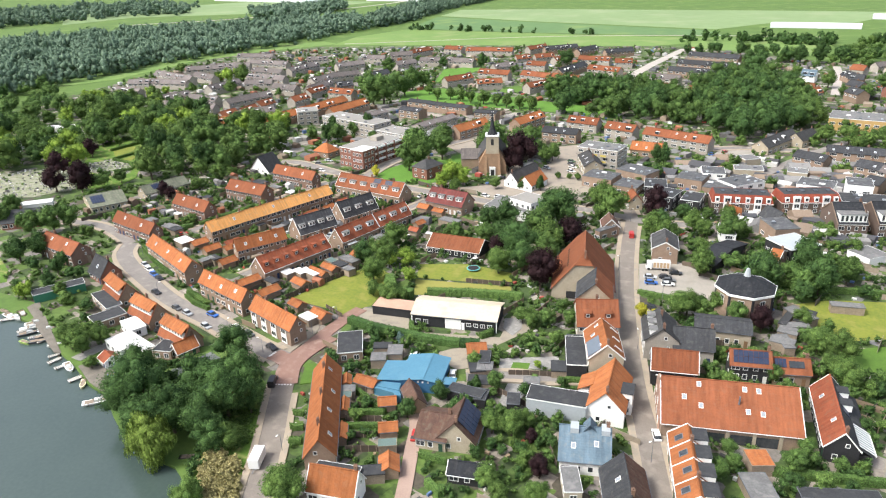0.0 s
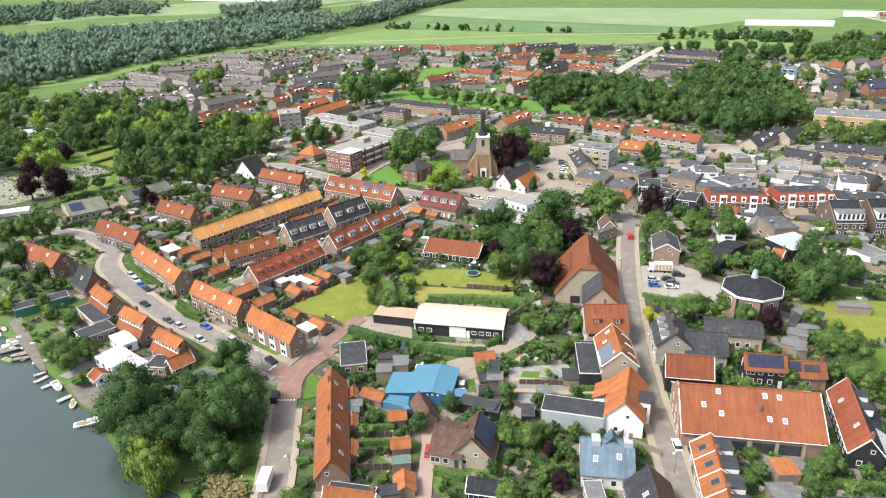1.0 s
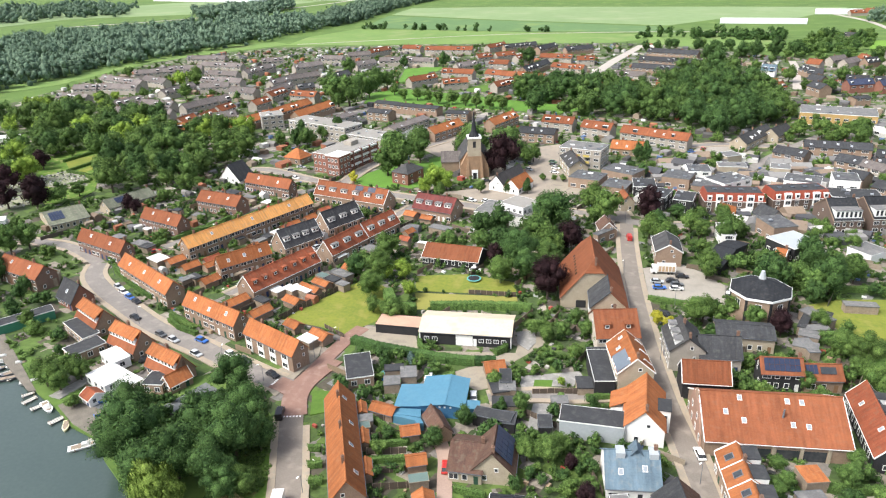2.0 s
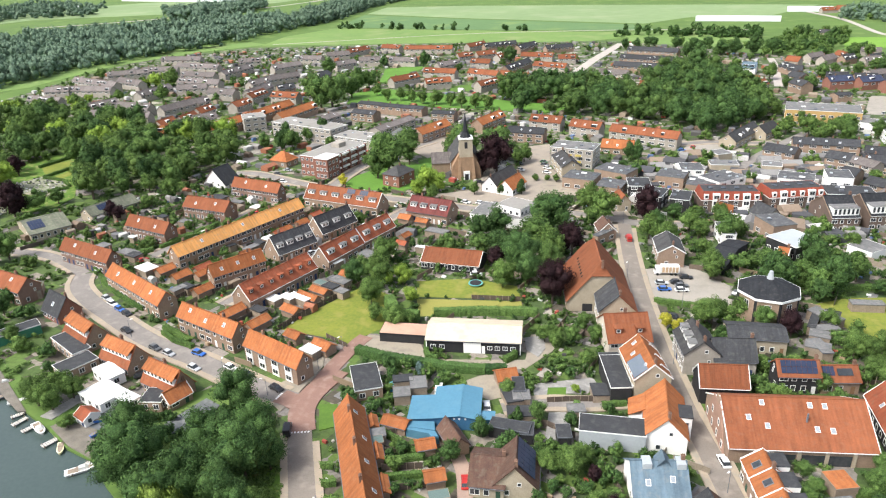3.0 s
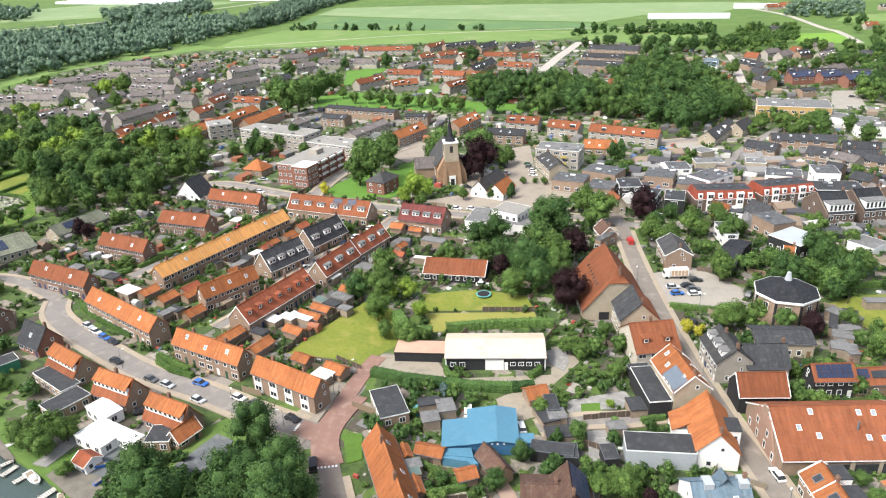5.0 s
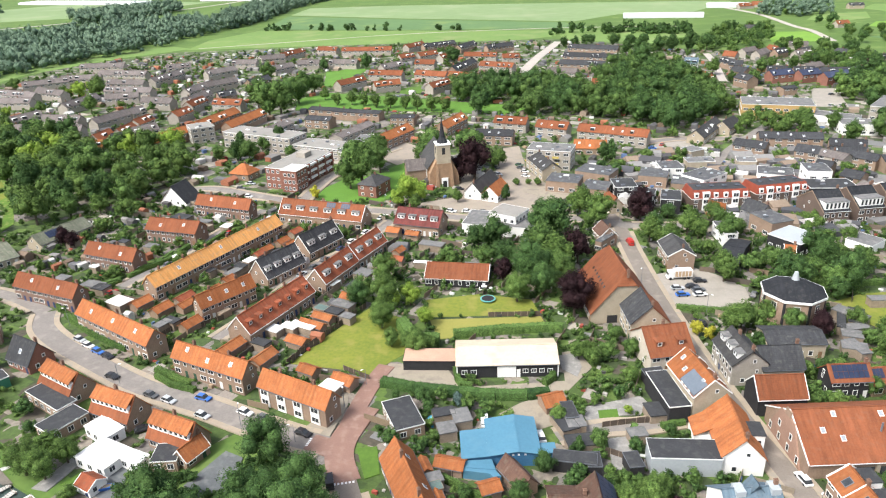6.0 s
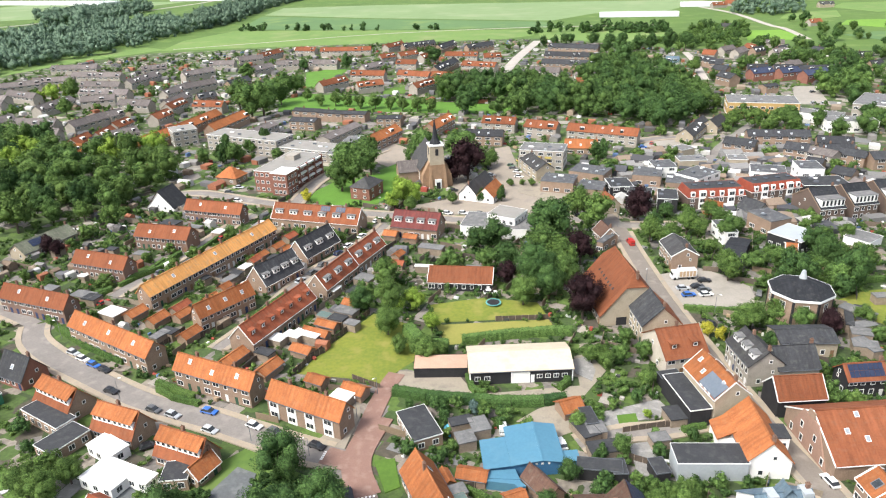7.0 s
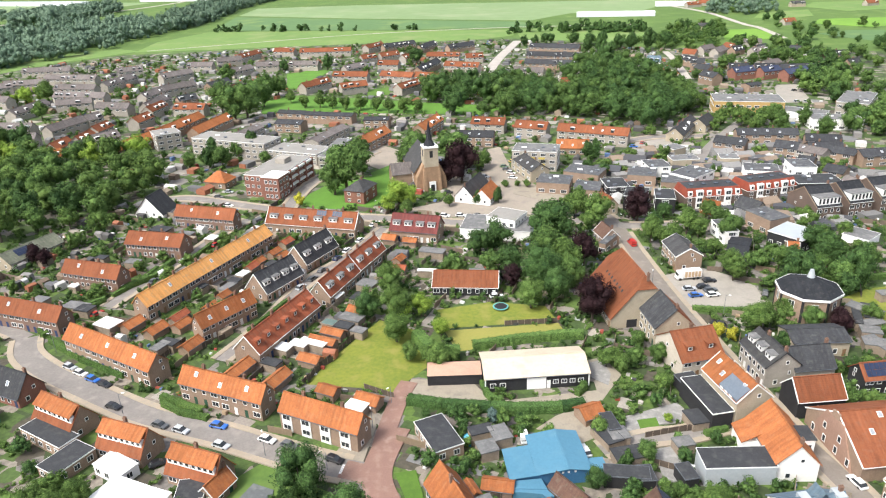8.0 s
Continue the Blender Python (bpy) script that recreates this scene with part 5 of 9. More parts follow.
gabled('amber', -148.2, 248.8, 62.5, 60.0, 6.0, 5.4, 8.6, 12)
gabled('orange', -135.0, 215.1, 50.3, 19.0, 4.9, 5.2, 8.6, 4)
gabled('slate', -124.6, 239.0, 55.9, 17.0, 9.2, 3.4, 9, 4)
gabled('slate', -115.2, 260.3, 58.6, 17.9, 9.2, 3.4, 9, 3)
gabled('rust1', -117.9, 207.4, 63.6, 29.2, 8.3, 4.2, 8.6, 7)
gabled('rust', -104.5, 234.0, 65.6, 19.3, 7.3, 4.2, 8.6, 3)
gabled('rust', -96.5, 252.0, 64.6, 18.3, 7.4, 4.2, 8.6, 3)
gabled('rust2', -117.8, 288.4, -17.7, 37.4, 9.2, 4.2, 9, 6)
gabled('darkred', -77.8, 277.8, -18.7, 18.2, 10.4, 4.2, 9, 4)
gabled('orange', -160.2, 197.2, -32.9, 35.4, 6.3, 5.4, 8.6, 6)
gabled('orange', -125.5, 176.5, -25.6, 24.4, 5.4, 5.4, 8.6, 4)
gabled('orangew', -100.2, 163.0, -28.3, 21.0, 5.5, 5.4, 8.6, 4)
gabled('nearrow', -68.2, 126.0, 111.5, 35.0, 6.8, 3.6, 7.8, 6)
gabled('semi', -162.2, 171.2, -30.6, 13.4, 7.6, 3, 8, 2)
gabled('semi', -143.2, 160.3, -23.0, 12.2, 7.2, 3, 8, 2)
gabled('semi', -125.0, 150.2, -24.0, 12.2, 6.8, 3, 8, 2)
gabled('semislate', -180.1, 184.9, -26.6, 9.7, 7.5, 3, 8, 1)
gabled('redbarn', -62.6, 233.2, -7.9, 20.7, 11.2, 3, 6, 1)
gabled('farm', -14.9, 215.0, -85.9, 23.6, 19.6, 3.4, 15.2, 1)
gabled('farm2', -10.0, 197.4, -87.0, 11.4, 10.5, 6.3, 11.3, 1)
gabled('red2', -8.6, 184.0, 10.0, 11.4, 13.6, 5.1, 10, 2)
gabled('orangen', -5.3, 164.0, -80.0, 14.0, 8.6, 7.4, 11.2, 1)
gabled('white', -2.6, 146.9, -94.5, 15.2, 8.8, 4.5, 9, 1)
gabled('bluegrey', -6.7, 127.0, 4.7, 10.5, 11.8, 3.5, 8, 1)
gabled('brown', 2.5, 113.9, -80.5, 12.4, 8.7, 4, 8, 1)
gabled('bigred', 23.8, 148.5, 2.9, 29.8, 19.5, 4, 10, 1)
gabled('orangerow', 15.2, 122.3, -86.0, 22.5, 7.2, 5, 7.5, 4)
gabled('redgrey', 46.8, 148.9, -93.6, 23.1, 6.7, 4, 7.8, 1)
gabled('redblack', 12.5, 162.6, 2.0, 11.2, 7.4, 4.9, 8.7, 1)
gabled('grey', 9.15, 177.2, -85.8, 12.1, 8.8, 6.1, 9.7, 3)
gabled('grey2', 17.6, 175.6, 3.0, 10.2, 8.6, 4.6, 8.6, 1)
gabled('greylow', 26.2, 187.6, -2.0, 14.6, 9.0, 4.4, 5.8, 1)
gabled('solar', 31.0, 168.4, 3.0, 9.6, 6.0, 4.9, 7.6, 1)
gabled('solar2', 40.7, 169.4, 5.8, 8.8, 6.3, 3.5, 6, 1)
gabled('brownh', 11.1, 243.5, -89.1, 13.1, 8.6, 5.5, 8, 1)
gabled('cottage', -34.7, 126.5, -89.0, 9.3, 9.2, 3, 8, 1)
gabled('cottage2', -40.2, 127.2, -0.9, 7.1, 11.7, 3, 6, 1)
gabled('chgrey', -53.2, 321.8, -114.5, 20.7, 8.0, 3.2, 7.5, 1)
gabled('chor', -47.6, 315.0, 66.4, 13.4, 7.5, 3.2, 6.8, 1)
gabled('gab', -9.1, 264.1, -79.5, 8.2, 6.2, 3.5, 6.5, 1)
gabled('cream', -1.0, 295.1, 103.2, 8.8, 5.6, 4, 7, 1)
gabled('bung', -221.3, 275.1, 63.2, 21.8, 9.0, 3, 6, 1)
gabled('bung', -238.0, 254.2, 50.8, 15.2, 21.6, 3, 6, 1)
flat('whiteflat', -143.8, 153.3, -33.0, 8.6, 4.8, 2.9)
flat('whiteflat', -139.6, 144.4, -26.0, 9.6, 7.4, 2.7)
flat('whiteflat', -132.2, 143.2, -24.0, 5.4, 3.4, 2.6)
gabled('orhut', -120.4, 145.4, 62.0, 6.5, 4.2, 2.4, 4.6, 1)
flat('darkflat', -155.4, 156.2, 58.7, 9.5, 6.4, 3)
flat('darkflat', -163.2, 165.3, 57.5, 4.9, 14.9, 3.2)
flat('greenshed', -186.7, 169.9, 50.5, 15.9, 5.0, 3)
flat('darkflat', -125.1, 144.0, 94.4, 5.9, 5.6, 3)
flat('leanto', -69.5, 182.5, -1.9, 13.6, 6.3, 2.8)
flat('whiteedge', -12.3, 163.2, 8.0, 5.0, 14.4, 5.0)
flat('blackflat', -13.0, 173.0, 9.8, 5.0, 3.6, 3)
flat('longflat', -14.4, 142.2, -2.8, 14.1, 6.1, 4.5)
flat('blackflat', -24.9, 140.8, 7.5, 3.0, 4.6, 3)
flat('creamflat', -8.4, 115.7, 13.6, 3.5, 7.5, 3)
flat('greyflat', 28.1, 123.5, 13.7, 5.3, 7.2, 2.3)
flat('orangeflat', 29.2, 131.7, 13.5, 4.6, 5.0, 2.8)
flat('blackflat', 42.9, 123.5, 9.0, 15.0, 2.9, 3)
flat('whitecube', -43.6, 278.9, -32.1, 11.7, 10.9, 7)
flat('whitewall', -47.2, 277.8, -15.0, 26.2, 15.3, 4)
flat('lightroof', 54.8, 253.7, 34.4, 12.8, 12.3, 5)
flat('shed', -74.5, 157.2, 22.0, 6.8, 11.6, 3)
gabled('bottomor', -54.9, 102.6, 0.5, 10.5, 5.9, 3.5, 7.5, 1)
flat('darkflat', -56.5, 107.6, 1.0, 9.7, 2.0, 3.4)
gabled('garage', -49.2, 137.0, -58.3, 8.2, 4.1, 2.6, 4.8, 1)
gabled('blackshed', -29.6, 114.3, 1.5, 8.5, 4.4, 2.6, 4.2, 1)
flat('blackflat', -33.0, 141.3, -1.3, 2.8, 4.5, 2.8)
gabled('hutdark', 30.9, 244.5, -29.6, 6.3, 25.6, 2.8, 5, 1)
gabled('orhut', 48.0, 241.5, -23.4, 3.4, 18.2, 3, 6.5, 1)
flat('darkflat', -10.5, 189.2, -94.5, 3.4, 3.0, 3)
flat('shedgrey', 48.9, 201.8, -53.0, 9.0, 4.0, 2.9)
flat('greyflat', 42.3, 184.5, -80.1, 7.3, 2.8, 2.6)
gabled('chor', 38.1, 285.8, 136.5, 6.7, 0.5, 3, 6, 1)
gabled('grey2', 53.0, 283.8, -63.1, 9.6, 6.7, 3.2, 6.5, 1)
flat('blackflat', -36.9, 141.7, -10.4, 9.0, 3.5, 3)
flat('blackflat', -35.9, 158.3, 7.8, 2.8, 6.0, 2.8)
# ---- the rest of the village ----
gabled('rtaupe', -423.9, 571.9, -26.1, 65.2, 8, 5.4, 8.5, 12)
gabled('rtaupe', -391.2, 572.7, -30.2, 36.7, 8, 5.4, 8.5, 7)
gabled('rtaupe', -422.4, 619.2, 30.0, 35.6, 8, 5.4, 8.5, 6)
gabled('rtaupe', -405.9, 539.1, -4.4, 39.5, 8, 5.4, 8.5, 7)
gabled('rtaupe', -434.8, 536.7, 9.1, 20.0, 8, 5.4, 8.5, 4)
gabled('rtaupe', -416.8, 497.2, -14.1, 33.5, 8, 5.4, 8.5, 6)
gabled('rtaupe', -358.0, 480.0, 65.1, 22.5, 8, 5.4, 8.5, 4)
gabled('rtaupe', -340.5, 448.4, 2.9, 17.3, 8, 5.4, 8.5, 3)
gabled('rtaupe', -327.3, 472.5, -13.7, 30.3, 8, 5.4, 8.5, 5)
gabled('rtaupe', -307.0, 442.7, -2.6, 18.7, 8, 5.4, 8.5, 3)
gabled('rtaupe', -346.1, 530.5, 78.8, 36.5, 8, 5.4, 8.5, 7)
gabled('rtaupe', -295.1, 472.8, 68.9, 28.9, 8, 5.4, 8.5, 5)
gabled('rtaupe', -286.0, 491.0, 61.3, 10.8, 8, 5.4, 8.5, 2)
gabled('rtaupe', -326.8, 570.8, -15.3, 44.1, 8, 5.4, 8.5, 8)
gabled('rtaupe', -320.6, 545.4, 13.0, 23.5, 8, 5.4, 8.5, 4)
gabled('rtaupe', -284.4, 524.2, -18.6, 26.8, 8, 5.4, 8.5, 5)
gabled('rtaupe', -345.5, 606.7, -14.7, 37.2, 8, 5.4, 8.5, 7)
gabled('rtaupe', -370.9, 656.1, -14.3, 50.4, 8, 5.4, 8.5, 9)
gabled('rtaupe', -414.6, 706.1, -2.8, 45.0, 8, 5.4, 8.5, 8)
gabled('rtaupe', -400.5, 638.3, 10.4, 32.9, 8, 5.4, 8.5, 6)
gabled('rtaupe', -321.6, 631.7, 77.5, 43.4, 8, 5.4, 8.5, 8)
gabled('rtaupe', -271.8, 574.0, 76.5, 39.3, 8, 5.4, 8.5, 7)
gabled('rtaupe', -280.9, 652.1, 52.6, 30.3, 8, 5.4, 8.5, 5)
gabled('rtaupe', -272.5, 700.0, -7.9, 24.3, 8, 5.4, 8.5, 4)
gabled('rtaupe', -252.4, 726.3, 23.0, 22.9, 8, 5.4, 8.5, 4)
gabled('rtaupe', -228.2, 665.6, 53.7, 23.2, 8, 5.4, 8.5, 4)
gabled('rtaupe', -208.4, 685.7, 2.4, 20.2, 8, 5.4, 8.5, 4)
gabled('rtaupe', -174.6, 681.1, -15.1, 27.8, 8, 5.4, 8.5, 5)
gabled('rtaupe', -332.4, 687.8, 22.9, 21.4, 8, 5.4, 8.5, 4)
gabled('rtaupe', -260.5, 592.6, 49.5, 26.7, 8, 5.4, 8.5, 5)
gabled('rslate', -240.1, 542.3, 38.8, 13.6, 8, 5.4, 8.5, 2)
gabled('rslate', -231.5, 598.0, 63.6, 23.8, 8, 5.4, 8.5, 4)
gabled('rtaupe', -259.3, 533.9, 82.3, 34.1, 8, 5.4, 8.5, 6)
gabled('ror', -234.9, 419.3, 67.4, 36.0, 8, 5.4, 8.5, 6)
gabled('ror', -221.3, 459.6, 73.5, 46.1, 8, 5.4, 8.5, 8)
gabled('ror', -200.9, 456.5, 73.1, 38.5, 8, 5.4, 8.5, 7)
gabled('rred', -268.9, 437.1, 86.2, 17.5, 8, 5.4, 8.5, 3)
gabled('rred', -276.2, 422.6, 80.6, 15.1, 8, 5.4, 8.5, 3)
gabled('rred', -268.6, 460.4, 79.3, 15.9, 8, 5.4, 8.5, 3)
gabled('ror', -272.8, 406.3, 14.6, 9.8, 9, 4, 7.5, 2)
gabled('rred', -251.4, 481.2, 76.5, 17.2, 8, 5.4, 8.5, 3)
gabled('rred', -253.5, 514.5, 79.9, 21.4, 8, 5.4, 8.5, 4)
gabled('rred', -227.9, 510.4, -14.8, 22.5, 8, 5.4, 8.5, 4)
gabled('rtaupe', -256.4, 436.4, 46.4, 14.7, 8, 5.4, 8.5, 3)
gabled('rslate', -263.5, 421.9, 37.0, 11.8, 8, 5.4, 8, 2)
gabled('rred', -240.3, 756.0, 66.5, 35.3, 8, 5.4, 8.5, 6)
gabled('rred', -206.7, 774.5, -20.8, 23.0, 8, 5.4, 8.5, 4)
gabled('rred', -164.2, 762.9, -4.7, 51.8, 8, 5.4, 8.5, 9)
gabled('rred', -127.5, 612.4, -17.7, 29.7, 8, 5.4, 8.5, 5)
gabled('rred', -152.7, 580.5, 52.2, 27.9, 8, 5.4, 8.5, 5)
gabled('rred', -122.5, 565.8, 24.1, 20.3, 8, 5.4, 8.5, 4)
gabled('rred', -98.0, 663.8, -17.9, 18.9, 8, 5.4, 8.5, 3)
gabled('rred', -89.4, 602.4, -29.0, 29.2, 8, 5.4, 8.5, 5)
gabled('rred', -63.3, 591.2, -29.9, 26.9, 8, 5.4, 8.5, 5)
gabled('rred', -81.0, 558.3, 52.4, 25.9, 8, 5.4, 8.5, 5)
gabled('rslate', -64.6, 643.7, 68.7, 49.1, 8, 5.4, 8.5, 9)
gabled('rred', -48.2, 699.6, -15.4, 31.0, 8, 5.4, 8.5, 6)
gabled('rred', -34.9, 637.7, -30.3, 31.8, 8, 5.4, 8.5, 6)
gabled('rred', -20.9, 684.5, 5.0, 15.5, 8, 5.4, 8.5, 3)
gabled('rred', -2.5, 564.2, -26.4, 41.8, 8, 5.4, 8.5, 7)
gabled('rtaupe', 15.5, 597.6, -26.0, 24.7, 8, 5.4, 8.5, 4)
gabled('rred', 23.7, 521.5, 50.2, 18.1, 8, 5.4, 8.5, 3)
gabled('rtaupe', 45.3, 573.1, -29.8, 18.9, 8, 5.4, 8.5, 3)
gabled('rred', 38.4, 544.6, -14.3, 14.8, 8, 5.4, 8.5, 3)
gabled('rslate', 60.8, 723.4, -28.3, 49.2, 8, 5.4, 8.5, 9)
gabled('rslate', 51.4, 670.7, -27.2, 52.8, 8, 5.4, 8.5, 9)
gabled('rslate', 42.5, 629.5, -24.6, 51.1, 8, 5.4, 8.5, 9)
gabled('rslate', -28.8, 757.6, 33.4, 31.6, 8, 5.4, 8.5, 6)
gabled('rred', -99.8, 717.2, 38.5, 21.2, 8, 5.4, 8.5, 4)
gabled('rslate', -91.0, 784.5, 34.7, 39.1, 8, 5.4, 8.5, 7)
gabled('rred', -79.9, 702.6, 57.3, 24.7, 8, 5.4, 8.5, 4)
gabled('rred', -117.0, 784.5, 58.2, 29.7, 8, 5.4, 8.5, 5)
gabled('rslate', -62.4, 770.4, 63.7, 37.1, 8, 5.4, 8.5, 7)
gabled('rtaupe', -128.2, 652.8, 48.8, 23.6, 8, 5.4, 8.5, 4)
gabled('rred', -118.9, 706.4, 37.2, 15.9, 8, 5.4, 8.5, 3)
gabled('rslate', -155.1, 483.0, -20.8, 18.5, 9, 5.4, 6.5, 3)
gabled('rslate', -137.8, 474.7, -20.7, 17.8, 9, 5.4, 6.5, 3)
gabled('rslate', -122.3, 469.4, -16.6, 15.0, 9, 5.4, 6.5, 3)
gabled('rslate', -99.9, 453.9, -9.1, 15.0, 9, 5.4, 6.5, 3)
gabled('ror', -100.8, 410.4, 62.0, 27.5, 8, 5.4, 8.5, 5)
gabled('ror', -69.5, 434.4, 64.9, 27.9, 8, 5.4, 8.5, 5)
gabled('rred', -34.1, 431.7, -20.5, 19.5, 8, 5.4, 8.5, 3)
gabled('rred', -11.2, 417.7, -29.0, 18.7, 8, 5.4, 8.5, 3)
gabled('rred', 19.6, 401.3, -27.8, 38.4, 8, 5.4, 8.5, 7)
gabled('ror', 3.8, 380.7, -13.7, 16.2, 8, 3.6, 7, 3)
gabled('rslate', -44.8, 404.1, -13.0, 20.8, 9, 5.6, 8, 4)
gabled('rgab', -23.8, 347.8, -76.1, 24.6, 9, 5.5, 8.5, 4)
gabled('rtaupe', -126.7, 422.0, 65.2, 34.2, 9, 5.4, 7, 6)
gabled('rtaupe', -175.6, 436.5, 67.2, 24.7, 9, 5.4, 7, 4)
gabled('rslate', -152.1, 454.3, -19.6, 17.3, 9, 5.4, 7, 3)
gabled('rnavy', 170.1, 557.0, 16.9, 18.5, 9, 6, 9, 3)
gabled('rnavy', 189.5, 554.9, 19.2, 16.8, 9, 6, 9, 3)
gabled('rnavy', 203.7, 544.1, 24.5, 22.7, 9, 6, 9, 4)
gabled('rslate', 154.2, 603.2, -23.1, 10.2, 9, 6, 9, 2)
gabled('rslate', 147.6, 573.1, -60.1, 12.6, 9, 6, 9, 2)
gabled('rslate', 140.5, 542.4, -71.7, 15.0, 9, 6, 9, 3)
gabled('rblue', 125.3, 624.4, -24.1, 10.5, 9, 5, 9, 2)
gabled('rred', 109.3, 565.1, -22.4, 17.4, 8, 5.4, 8.5, 3)
gabled('rred', 115.6, 547.7, 39.8, 6.5, 8, 5.4, 8.5, 1)
gabled('rslate', 94.6, 650.3, -57.2, 16.6, 9, 3.4, 6, 3)
gabled('rred', 169.0, 658.8, -43.8, 11.4, 8, 4.5, 8, 2)
gabled('rtaupe', 197.5, 666.5, 46.3, 20.7, 8, 4.5, 8, 4)
gabled('rslate', 213.9, 667.4, 34.7, 14.9, 8, 4.5, 8, 3)
gabled('rslate', 236.3, 669.2, 35.7, 19.5, 8, 4.5, 8, 3)
gabled('rslate', 106.2, 383.6, -10.3, 30.1, 9, 5.2, 7.5, 5)
gabled('rslate', 127.4, 367.2, -20.1, 16.1, 9, 5.2, 7.5, 3)
gabled('rslate', 81.8, 369.8, -36.4, 14.9, 9, 5.2, 7.5, 3)
gabled('rslate', 104.7, 358.0, -36.2, 10.4, 10, 5.2, 7.5, 2)
gabled('rslate', 100.8, 332.5, -41.5, 6.6, 10, 5.2, 7.5, 1)
gabled('rgab', 70.5, 406.4, 56.4, 34.8, 9, 4, 7.5, 6)
gabled('rgab', 85.8, 416.6, 51.2, 16.8, 9, 4, 7.5, 3)
gabled('rtaupe', 112.3, 349.0, -55.9, 13.8, 9, 5, 7, 2)
gabled('rslate', 125.3, 345.1, -49.4, 12.2, 9, 5, 7, 2)
gabled('rtaupe', 210.1, 594.2, 29.5, 18.1, 9, 4.5, 7, 3)
gabled('rslate', 156.7, 510.8, 17.5, 10.5, 8, 5, 6, 2)
flat('whiteblock', -174.7, 408.3, -25.2, 47.8, 15.0, 9)
flat('whiteblock', -218.9, 429.2, 30.9, 13.6, 14.0, 9)
flat('whiteblock', -137.9, 390.8, -25.0, 30.0, 15.0, 6)
flat('greyblock', -116.6, 389.4, -11.1, 13.0, 36.0, 6)
flat('yellowblock', 125.5, 450.2, -16.3, 39.5, 22.0, 9)
flat('palelow', 141.4, 436.0, -42.8, 47.4, 13.0, 5)
flat('yellowmid', -18.7, 359.6, -17.7, 21.4, 14.0, 9.5)
flat('greylowb', -0.3, 335.5, -32.1, 16.4, 12.0, 5)
flat('greylowb', -16.4, 324.2, -20.0, 14.3, 12.0, 5)
flat('whitelow', 34.1, 340.5, -0.3, 10.0, 12.0, 5)
flat('greylowb', 24.2, 329.6, -19.8, 12.3, 12.0, 5)
flat('greylowb', 35.0, 317.6, -19.2, 11.5, 12.0, 5)
flat('whitelow', 44.3, 322.8, 36.6, 16.1, 12.0, 6)
flat('whitelow', 75.0, 322.8, -19.5, 14.2, 12.0, 6.5)
flat('darklow', 8.0, 315.9, 0.3, 9.5, 12.0, 5)
flat('greylowb', -3.5, 316.6, -19.9, 11.1, 12.0, 4)
flat('darklow', 22.9, 295.9, -14.9, 7.6, 12.0, 6)
flat('darklow', 12.6, 299.7, -22.0, 9.1, 12.0, 6)
flat('yellowlow', 50.7, 350.8, -0.5, 12.8, 8.0, 4)
flat('yellowlow', 72.2, 349.6, -12.9, 8.5, 8.0, 4)
flat('yellowlow', 52.8, 369.8, 27.5, 8.6, 8.0, 4)
flat('modernbox', 90.0, 305.4, -3.8, 18.8, 12.0, 6)
flat('whitelow', 90.1, 318.3, -9.4, 9.6, 12.0, 9)
flat('garages', 79.0, 253.4, -53.6, 8.9, 9.4, 3)
flat('greylowb', 52.6, 269.3, 18.9, 9.2, 12.0, 6)
flat('whitelow', 33.6, 262.1, 1.5, 4.9, 12.0, 5)
flat('greylowb', -9.8, 258.0, -39.5, 2.4, 10.9, 4)
flat('whitebung', -342.4, 398.1, 29.0, 12.9, 9.0, 4)
flat('whitebung', -377.1, 376.4, 22.0, 19.0, 10.0, 4.2)
flat('whitebung', -371.4, 330.2, 30.0, 14.0, 9.0, 4)
flat('whitebung', -267.3, 241.5, 36.0, 17.0, 6.0, 3.4)
gabled('semislate', -255.4, 224.5, 30.0, 15.0, 10.0, 3.2, 7, 2)
flat('greenroof', -199.7, 197.8, 30.4, 4.9, 8.1, 3)
gabled('rslate', 155.0, 621.3, -72.7, 18.2, 8, 5, 8, 3)
gabled('rred', 215.6, 684.9, -78.8, 12.9, 8, 5, 8, 2)
gabled('rslate', 261.5, 653.5, -59.0, 10.6, 8, 5, 8, 2)
gabled('rslate', 274.0, 637.0, -0.7, 12.3, 8, 5, 8, 2)
gabled('rslate', 280.1, 619.6, 7.7, 15.8, 8, 5, 8, 3)
gabled('rtaupe', 227.9, 654.5, 21.9, 16.8, 8, 5, 8, 3)
gabled('rtaupe', 191.0, 678.9, 36.4, 18.3, 8, 5, 8, 3)
gabled('rslate', 266.6, 576.5, 15.1, 11.1, 8, 5, 8, 2)
gabled('rslate', 174.0, 572.2, -14.9, 14.3, 9, 6, 9, 3)
gabled('rslate', 191.1, 566.3, -4.6, 14.8, 9, 6, 9, 3)
gabled('rslate', 214.6, 558.7, -4.5, 29.2, 9, 6, 9, 5)
flat('greyblock', 190.3, 443.5, -38.8, 17.0, 36.0, 8)
flat('palelow', 155.9, 406.9, -10.8, 26.0, 13.0, 6)
gabled('rslate', 120.5, 353.4, -9.8, 15.4, 9, 5.2, 7.5, 3)
gabled('rslate', 135.2, 339.3, 3.0, 13.3, 9, 5.2, 7.5, 2)
gabled('rslate', 107.0, 318.8, -47.7, 8.0, 10, 5, 7, 1)
gabled('rtaupe', 104.5, 300.8, -80.4, 9.5, 9, 4, 7, 2)
gabled('rred', 344.0, 1116.2, 10, 22, 10, 4, 8, 2)
gabled('rred', 369.3, 1134.8, -25, 18, 10, 4, 8, 2)
gabled('rgab', 475.1, 1064.2, 0, 20, 10, 5, 8, 2)
